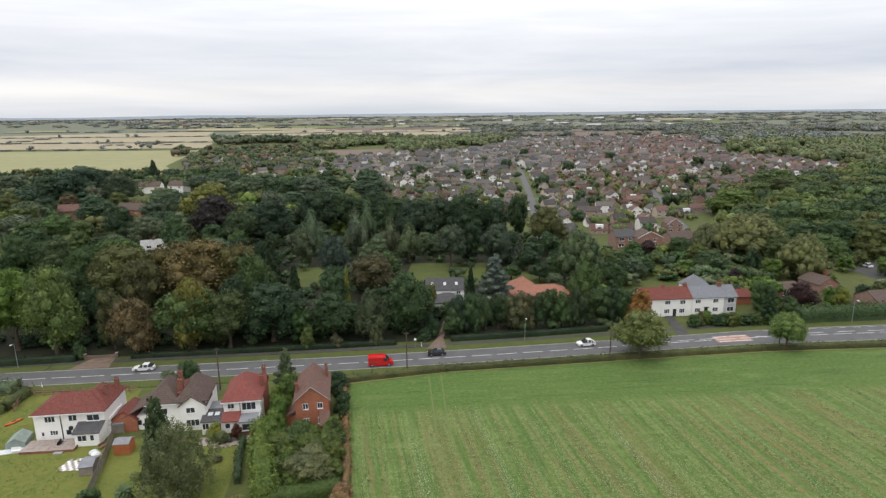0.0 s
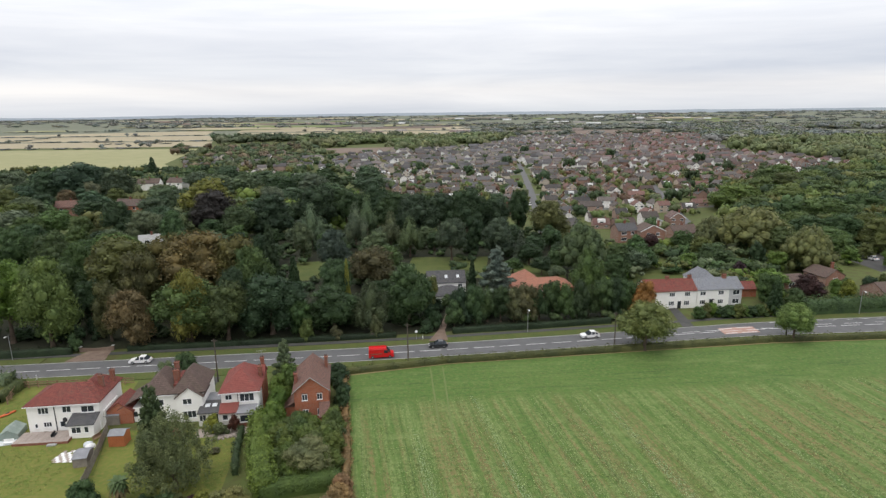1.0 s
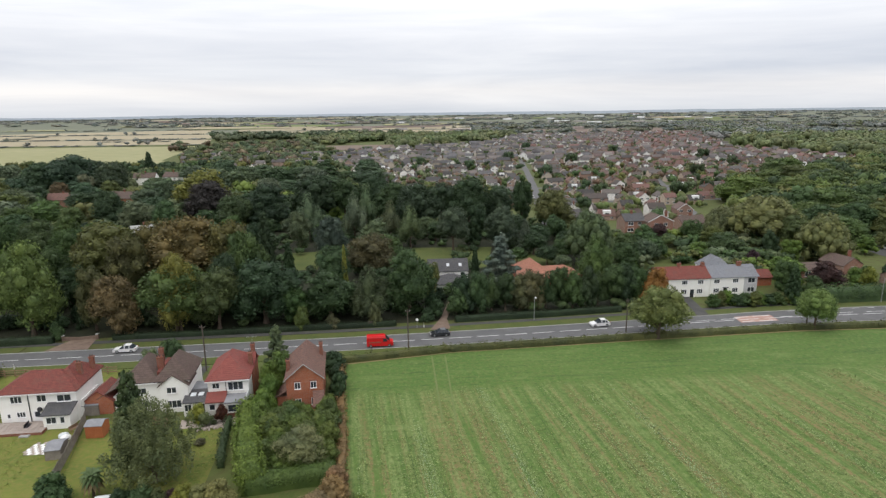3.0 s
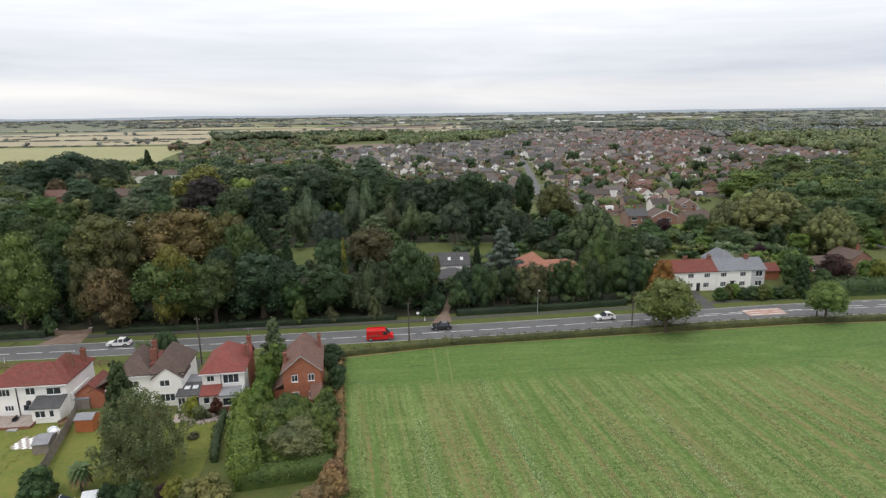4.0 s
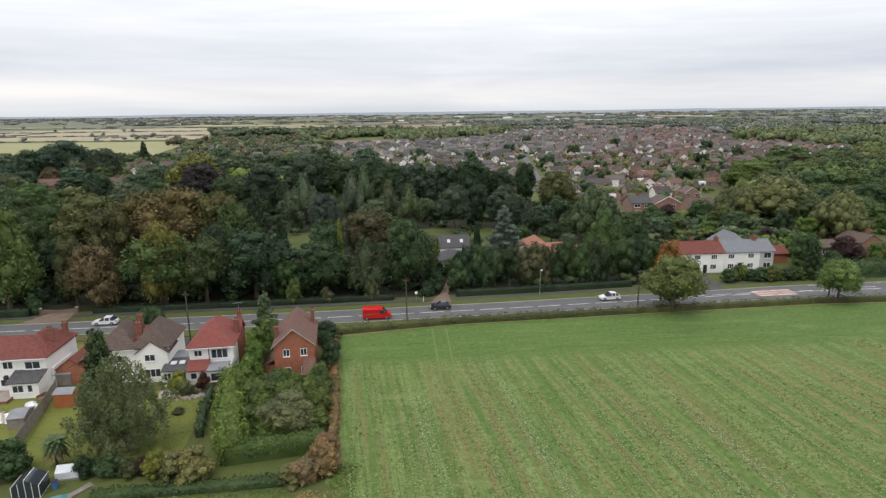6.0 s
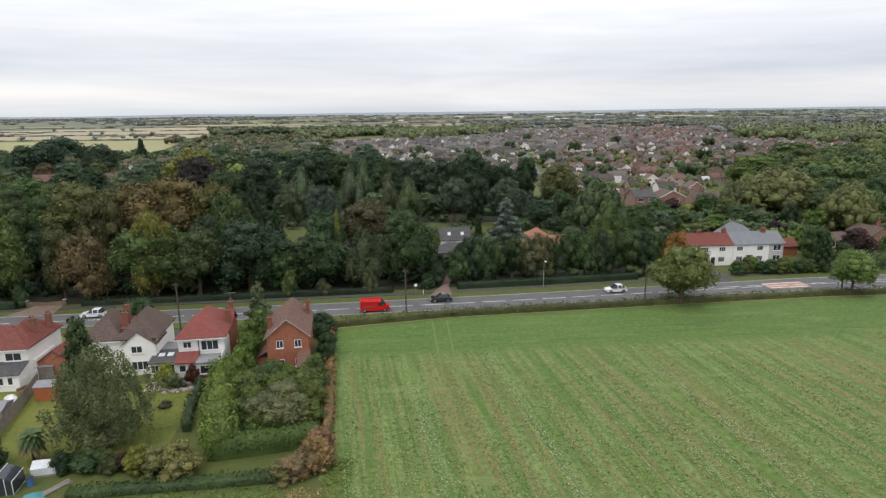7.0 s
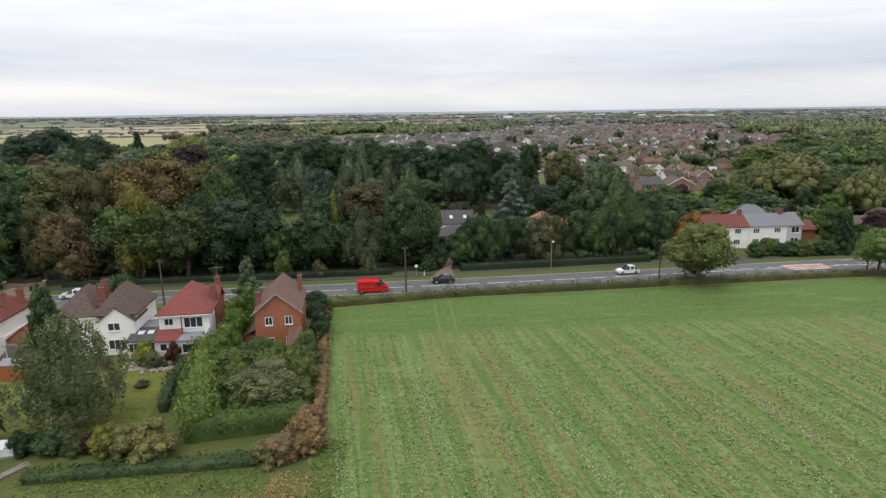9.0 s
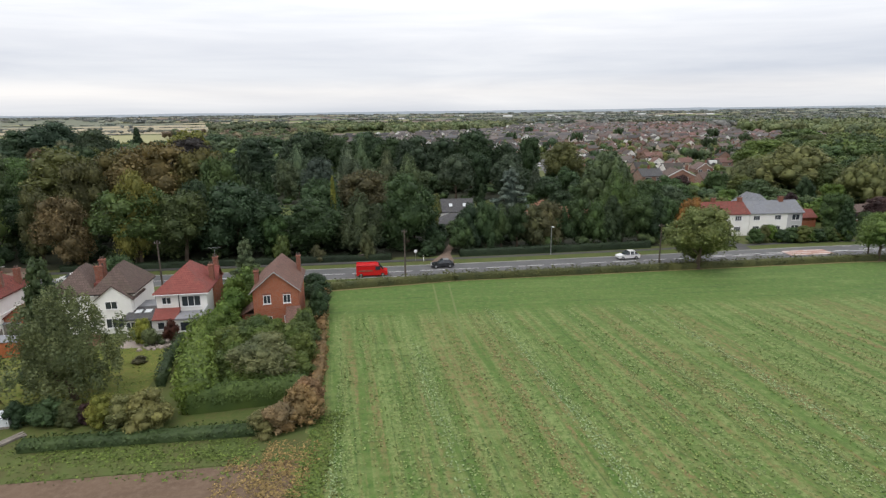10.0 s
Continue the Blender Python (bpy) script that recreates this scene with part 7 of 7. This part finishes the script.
def car(x, y, turn, length, width, height, paint, label, van=False, name="car"):
    """A car or van facing +x."""
    t = thing(name, pose(x, y, 0.055, 0, 0, turn), label, "van" if van else "car")
    L, W, H = length / 2, width / 2, height
    belt = H * 0.58
    body = bmesh.new()
    if van:
        cut = [(-L, 0.28), (L - 0.1, 0.26), (L, 0.5), (L - 0.05, 0.95), (L - 0.75, 1.12), (L - 1.6, H - 0.12), (L - 1.95, H), (-L + 0.12, H), (-L, H - 0.15)]
    else:
        cut = [(-L, 0.3), (L - 0.1, 0.26), (L, 0.45), (L - 0.06, 0.7), (L - 0.9, belt), (-L + 0.1, belt + 0.04), (-L, belt - 0.1)]
    inset = 0.07
    solid(body, [[(px, -W + inset, pz) for px, pz in cut], [(px * 0.985, -W, min(pz, H * 0.9)) if pz > H * 0.8 else (px, -W, pz) for px, pz in cut], [(px * 0.985, W, min(pz, H * 0.9)) if pz > H * 0.8 else (px, W, pz) for px, pz in cut], [(px, W - inset, pz) for px, pz in cut]])
    b = part("body", body, paint, t)
    if van:
        part("windscreen", solid(bmesh.new(), [[(L - 0.79, s * (W - 0.16), 1.15), (L - 1.56, s * (W - 0.2), H - 0.17), (L - 1.53, s * (W - 0.2), H - 0.13), (L - 0.74, s * (W - 0.16), 1.16)] for s in (-1, 1)]), M_GLASS, t)
        for s in (-1, 1):
            part("side_window", boxed(L - 2.1, s * W - 0.012, 1.2, L - 1.25, s * W + 0.012, H - 0.4), M_GLASS, t)
            part("side_stripe", boxed(-L + 0.4, s * W - 0.008, 0.98, L - 2.6, s * W + 0.008, 1.2), M_BRICK_DARK, t)
    else:
        cab = [(L - 1.15, belt - 0.02), (L - 1.95, H - 0.06), (L - 2.3, H), (-L + 1.0, H - 0.02), (-L + 0.25, belt + 0.02)]
        part("cabin", solid(bmesh.new(), [[(px, -W + 0.1, pz) if pz < belt + 0.05 else (px, -W + 0.24, pz) for px, pz in cab], [(px, W - 0.1, pz) if pz < belt + 0.05 else (px, W - 0.24, pz) for px, pz in cab]]), M_GLASS, t)
        part("roof", boxed(-L + 0.95, -W + 0.23, H - 0.03, L - 2.2, W - 0.23, H + 0.03), paint, t)
        for px in (L - 2.35, -L + 1.15):
            for s in (-1, 1):
                part("pillar", solid(bmesh.new(), [[(px - 0.06, s * (W - 0.09), belt), (px + 0.06, s * (W - 0.09), belt), (px + 0.06, s * (W - 0.05), belt), (px - 0.06, s * (W - 0.05), belt)], [(px - 0.05, s * (W - 0.25), H), (px + 0.05, s * (W - 0.25), H), (px + 0.05, s * (W - 0.21), H), (px - 0.05, s * (W - 0.21), H)]]), paint, t)
    for s in (-1, 1):
        part("headlight", boxed(L - 0.16, s * (W - 0.32) - 0.18, 0.56, L + 0.01, s * (W - 0.32) + 0.18, 0.72), M_LAMPGLASS, t)
        part("tail_light", boxed(-L - 0.012, s * (W - 0.2) - 0.1, 0.65, -L + 0.05, s * (W - 0.2) + 0.1, 0.95), M_TAIL, t)
        for px in (L - 0.85, -L + 0.8):
            w = part("wheel", tube(bmesh.new(), (0, -0.1, 0), (0, 0.1, 0), 0.32, 0.32, 16), M_TYRE, t)
            w.matrix_basis = pose(px, s * (W - 0.08), 0.32)
            part("rim", tube(bmesh.new(), (0, s * 0.101, 0), (0, s * 0.12, 0), 0.2, 0.18, 12), M_STEEL, w)
    part("number_plate", boxed(-L - 0.016, -0.26, 0.42, -L + 0.02, 0.26, 0.53), M_PAINT, t)
    return t


def on_road(px, side):
    return px, centre(px) + side * 1.85, math.degrees(math.atan2(centre(px + 3) - centre(px - 3), 6)) + (180 if side > 0 else 0)


x, y, a = on_road(-14.3, -1)
car(x, y, a, 5.4, 1.95, 2.25, M_VANRED, "red delivery van with dark side stripe on the road", True, "van")
x, y, a = on_road(-2.0, 1)
car(x, y, a, 4.2, 1.75, 1.5, M_CARDARK, "dark grey hatchback on the road")
x, y, a = on_road(33.5, 1)
car(x, y, a, 4.3, 1.78, 1.55, M_CARWHITE, "white hatchback on the road")
x, y, a = on_road(-66.0, 1)
car(x, y, a, 4.4, 1.78, 1.5, M_CARWHITE, "white saloon car on the road")
car(-55.5, 106.5, 60, 4.2, 1.75, 1.5, M_CARDARK, "dark car parked on the drive")
car(154, 196, 20, 5.6, 2.0, 2.4, M_CARWHITE, "white van parked in a yard", True, "van")
car(161, 200, 20, 5.6, 2.0, 2.4, M_CARWHITE, "white van parked in a yard", True, "van")
car(148, 201, 100, 4.3, 1.8, 1.5, M_CARWHITE, "white car parked in a yard")
sheet("yard", [(140, 185), (175, 188), (178, 212), (140, 208)], 0.04, M_FOOTWAY, "dark asphalt yard")
first = car(48.0, 330, 84, 4.2, 1.75, 1.5, M_CARWHITE, "pale car parked in a village street")
for k in range(26):
    q = kept[int(crowd_rng.integers(200))]
    copy_thing(first, pose(q[0] + crowd_rng.uniform(-6, 6), q[1] - 8.5, 0, 0, 0, crowd_rng.uniform(0, 360)))

ew = thing("entrance_wall", pose(-79.2, 127.6, 0.0, 0, 0, 7), "low pale stone entrance wall with piers", "wall")
part("wall", solid(bmesh.new(), [[(-3.2, y, 0), (3.2, y, 0), (3.2, y, 0.9), (0, y, 0.7), (-3.2, y, 0.9)] for y in (-0.15, 0.15)]), M_GRAVEL, ew)
for px in (-3.45, 3.45):
    pr = part("pier", boxed(px - 0.24, -0.24, 0, px + 0.24, 0.24, 1.15), M_GRAVEL, ew)
    part("cap", boxed(px - 0.3, -0.3, 1.15, px + 0.3, 0.3, 1.27), M_KERB, pr)

# ---- back gardens ----


def board_fence(points, h, material, label):
    t = thing("garden_fence", pose(0, 0, 0), label, "fence")
    for (xa, ya), (xb, yb) in zip(points, points[1:]):
        length = math.hypot(xb - xa, yb - ya)
        a = math.degrees(math.atan2(yb - ya, xb - xa))
        n = max(1, round(length / 1.83))
        for i in range(n + 1):
            u = i / n
            p = part("post", boxed(-0.05, -0.05, 0, 0.05, 0.05, h + 0.12), material, t)
            p.matrix_basis = pose(xa + (xb - xa) * u, ya + (yb - ya) * u, 0, 0, 0, a)
            if i < n:
                f = part("panel", boxed(0.05, -0.045, h * 0.72, length / n - 0.05, -0.016, h * 0.79), material, t)
                f.matrix_basis = pose(xa + (xb - xa) * u, ya + (yb - ya) * u, 0, 0, 0, a)
                step = length / n / 8
                for j in range(8):
                    part("board", boxed(0.06 + j * step, -0.012 + 0.006 * (j % 2), 0.05, 0.05 + (j + 0.94) * step, 0.012 + 0.006 * (j % 2), h), material, f)


def rail_fence(points, h, material, label):
    t = thing("rail_fence", pose(0, 0, 0), label, "fence")
    for (xa, ya), (xb, yb) in zip(points, points[1:]):
        length = math.hypot(xb - xa, yb - ya)
        a = math.degrees(math.atan2(yb - ya, xb - xa))
        n = max(1, round(length / 2.0))
        for i in range(n):
            m = pose(xa + (xb - xa) * i / n, ya + (yb - ya) * i / n, 0, 0, 0, a)
            part("post", boxed(-0.07, -0.07, 0, 0.07, 0.07, h + 0.15), material, t).matrix_basis = m
            for z in (0.35, 0.75, 1.15):
                part("rail", boxed(0.07, -0.03, h * z / 1.3, length / n - 0.07, 0.03, h * z / 1.3 + 0.16), material, t).matrix_basis = m


board_fence([(-57.6, 93.0), (-55.6, 87.2), (-53.6, 81.0), (-52.0, 75.5)], 1.7, M_WOOD_GREY, "weathered boarded fence between gardens")
board_fence([(-46.2, 91.5), (-43.6, 90.8)], 1.6, M_WOOD, "brown boarded fence between gardens")
rail_fence([(-81.6, 102.7), (-84.0, 109.2), (-73, 109.8), (-62, 110.6)], 1.4, M_WOOD, "reddish timber post and rail fence")


def shed(x, y, turn, w, d, h, wall, roof, label):
    t = thing("garden_shed", pose(x, y, 0, 0, 0, turn), label, "shed")
    part("wall", gable_wall(bmesh.new(), 0, 0, w, d, h, 0.45, "x"), wall, t)
    part("roof", gable_roof(bmesh.new(), 0, 0, w, d, h, 0.45, "x", 0.12, 0.06), roof, t)
    part("door", boxed(w * 0.3, -0.04, 0.05, w * 0.3 + 0.75, -0.003, h - 0.15), wall, t)
    return t


shed(-54.6, 87.9, 4, 2.5, 2.2, 2.0, M_WOOD_ORANGE, M_FELT, "orange stained garden shed with grey felt roof")
shed(-56.9, 82.2, 12, 2.0, 3.0, 1.5, M_WOOD_GREY, M_FELT, "low grey weathered garden shed")
shed(-59.0, 94.6, 8, 2.4, 2.4, 1.8, M_WOOD_GREY, M_FELT, "small grey lean-to shed beside the house")
# raised terrace
deck = thing("garden_terrace", pose(-70.6, 88.3, 0, 0, 0, 5.5), "raised paved terrace behind the white house", "terrace")
part("base", boxed(0, 0, 0, 8.6, 3.6, 0.42), M_BRICK_DARK, deck)
for i in range(10):
    for j in range(4):
        part("slab", boxed(0.03 + i * 0.86, 0.03 + j * 0.9, 0.421, 0.86 * (i + 1) - 0.02, 0.9 * (j + 1) - 0.02, 0.46), M_PAVE, deck)
part("step", boxed(5.6, -0.6, 0, 7.0, -0.003, 0.22), M_KERB, deck)
chk = thing("chequered_paving", pose(-61.6, 83.6, 0.03, 0, 0, 3), "pale chequered paving slabs on the lawn", "paving")
for i in range(7):
    for j in range(6):
        if (i * 7 + j * 3) % 11:
            part("slab", boxed(i * 0.52 + j * 0.12, j * 0.56, 0, i * 0.52 + j * 0.12 + 0.5, j * 0.56 + 0.54, 0.05), M_PAVE if (i + j) % 2 else M_UPVC, chk)
# covered frame, kayak, bags, seats
cov = thing("garden_tent", pose(-73.9, 89.8, 0.03, 0, 0, 15), "pale green covered garden frame", "tent")
part("cover", gable_wall(bmesh.new(), 0, 0, 3.0, 3.6, 0.9, 0.9, "y"), M_TARP, cov)
part("groundsheet", boxed(-0.9, -1.6, 0, 3.0, -0.003, 0.06), M_POLY, cov)
kay = thing("kayak", pose(-79.5, 97.3, 0.03, 0, 0, 62), "orange plastic kayak lying on the grass", "kayak")
kb = bmesh.new()
solid(kb, [[(k * 0.5, math.cos(q) * 0.36 * math.sin(math.pi * (k + 0.4) / 6.8), 0.2 + math.sin(q) * 0.2) for q in (0, 0.9, 2.2, 3.14, 4.2, 5.2)] for k in range(7)])
part("hull", kb, M_ORANGE, kay)
part("seat", boxed(1.3, -0.16, 0.36, 1.9, 0.16, 0.43), M_DARK, kay)


def bench(x, y, turn, mat, label):
    t = thing("garden_bench", pose(x, y, 0, 0, 0, turn), label, "bench", "garden seats")
    part("seat", boxed(0, 0, 0.42, 1.5, 0.45, 0.48), mat, t)
    part("backrest", boxed(0, 0.42, 0.5, 1.5, 0.48, 0.95), mat, t)
    for px in (0.05, 1.38):
        for py in (0.02, 0.36):
            part("leg", boxed(px, py, 0, px + 0.07, py + 0.07, 0.42), mat, t)


bench(-72.2, 88.6, 10, M_UPVC, "white plastic garden bench")
bench(-65, 90.4, 100, M_DARK, "dark garden bench on the terrace")
bench(-57.8, 89.5, 70, M_WOOD, "brown timber garden bench")
for k, (x, y, mat) in enumerate(((-58.3, 88.6, M_POLY), (-57.6, 87.9, M_UPVC), (-57.2, 86.4, M_DARK))):
    bg = thing("garden_sack", pose(x, y, 0.03, 0, 0, 40 * k), "heaped pale building sack by the fence", "sack")
    sb = bmesh.new()
    bmesh.ops.create_icosphere(sb, subdivisions=2, radius=0.8)
    for v in sb.verts:
        v.co = Vector((v.co.x, v.co.y * 0.85, max(-0.0, v.co.z * 0.9))) * (1 + 0.15 * noise.noise(v.co * 2 + Vector((k, 0, 0))))
    part("sack", sb, mat, bg)
# patio and rockery behind the red-roofed house
sheet("patio", [(-42.5, 93.0), (-33.2, 94.4), (-33.5, 91.4), (-41.8, 90.3)], 0.045, M_PAVE, "worn paved patio")
rock_rng = np.random.default_rng(9)
rk = thing("rockery", pose(-39.0, 89.9, 0, 0, 0, 8), "heaped grey brown rockery stones", "rockery")
for k in range(22):
    sb = bmesh.new()
    bmesh.ops.create_icosphere(sb, subdivisions=1, radius=rock_rng.uniform(0.2, 0.45))
    for v in sb.verts:
        v.co *= 1 + rock_rng.uniform(-0.25, 0.2)
        v.co.z *= 0.7
    part("stone", sb, M_PAVE, rk).matrix_basis = pose(rock_rng.uniform(0, 4.2), rock_rng.uniform(-0.4, 0.7), rock_rng.uniform(0.05, 0.2), 0, 0, rock_rng.uniform(0, 360))
# greenhouse frame and water butt at the garden foot
gh = thing("cold_frame", pose(-43.8, 71.2, 0, 0, 0, 12), "low cold frame with milky cover", "cold frame")
part("cover", gable_wall(bmesh.new(), 0, 0, 2.3, 1.8, 1.0, 0.5, "x"), M_POLY, gh)
part("base", boxed(-0.06, -0.06, 0, 2.36, 1.86, 0.25), M_WOOD_GREY, gh)
wb = thing("water_butt", pose(-43.0, 70.0, 0), "blue plastic water butt", "water butt")
part("barrel", tube(bmesh.new(), (0, 0, 0), (0, 0, 0.95), 0.3, 0.33, 14), M_BLUE, wb)
part("lid", tube(bmesh.new(), (0, 0, 0.951), (0, 0, 1.0), 0.34, 0.34, 14), M_DARK, wb)
gf = thing("greenhouse", pose(-46.2, 68.0, 0, 0, 0, 12), "small glass greenhouse with pale frame", "greenhouse")
part("glazing", gable_wall(bmesh.new(), 0, 0, 2.6, 2.4, 1.5, 0.7, "y"), M_GLASS, gf)
fr = bmesh.new()
for px in (0, 0.65, 1.3, 1.95, 2.6):
    box(fr, px - 0.03, -0.03, 0, px + 0.03, 2.43, 0.06)
    tube(fr, (px, -0.02, 0), (px, -0.02, 1.5 + 0.7 * (1 - abs(px - 1.3) / 1.3)), 0.035, 0.035, 4)
for px in (0, 1.3, 2.6):
    z = 1.5 + 0.7 * (1 - abs(px - 1.3) / 1.3)
    tube(fr, (px, -0.03, z), (px, 2.43, z), 0.04, 0.04, 4)
part("frame", fr, M_UPVC, gf)


# clutter at the garden foot
tp = thing("tarpaulin", pose(-42.0, 66.8, 0.03, 0, 0, 20), "teal tarpaulin sheet over a low heap", "tarpaulin")
tb = bmesh.new()
grid = [[tb.verts.new((0.3 * i, 0.3 * j, 0.06 + 0.42 * math.sin(math.pi * i / 7) * math.sin(math.pi * j / 6) * (1 + 0.4 * noise.noise(Vector((i * 0.6, j * 0.6, 3)))))) for j in range(7)] for i in range(8)]
for i in range(7):
    for j in range(6):
        tb.faces.new((grid[i][j], grid[i + 1][j], grid[i + 1][j + 1], grid[i][j + 1]))
part("sheet", tb, M_TEAL, tp)
ts = thing("timber_stack", pose(-40.4, 68.0, 0.04, 0, 0, 62), "loose stack of pale weathered planks", "timber")
for k in range(9):
    part("plank", boxed(0.08 * (k % 3), 0.26 * (k % 3), 0.02 + 0.07 * (k // 3), 2.8 - 0.2 * (k % 4), 0.26 * (k % 3) + 0.2, 0.08 + 0.07 * (k // 3)), M_WOOD_GREY, ts)


def palm(x, y, h):
    t = thing("palm_tree", pose(x, y, 0), "small cabbage palm with drooping brown skirt", "palm")
    part("trunk", tube(bmesh.new(), (0, 0, -0.1), (0.1, 0, h), 0.17, 0.12, 9), M_BARK, t)
    for k in range(64):
        a, lift = k * 2.4, 1.15 - 0.036 * k
        bm = bmesh.new()
        prev = None
        for i in range(6):
            u = i / 5
            r = 1.4 * u
            z = h + 1.3 * (u * lift - 0.75 * u * u)
            w = 0.30 * math.sin(math.pi * min(1.0, 0.15 + 0.85 * u)) + 0.02
            c, s = math.cos(a), math.sin(a)
            cur = (bm.verts.new((0.1 + c * r - s * w, s * r + c * w, z)), bm.verts.new((0.1 + c * r, s * r, z - 0.04)), bm.verts.new((0.1 + c * r + s * w, s * r - c * w, z)))
            if prev:
                bm.faces.new((prev[0], prev[1], cur[1], cur[0]))
                bm.faces.new((prev[1], prev[2], cur[2], cur[1]))
            prev = cur
        f = part("frond", bm, M_LEAF, t)
        f.color = (0.09, 0.13, 0.05, 1) if k < 42 else (0.2, 0.14, 0.065, 1)


palm(-45.5, 74.2, 3.1)
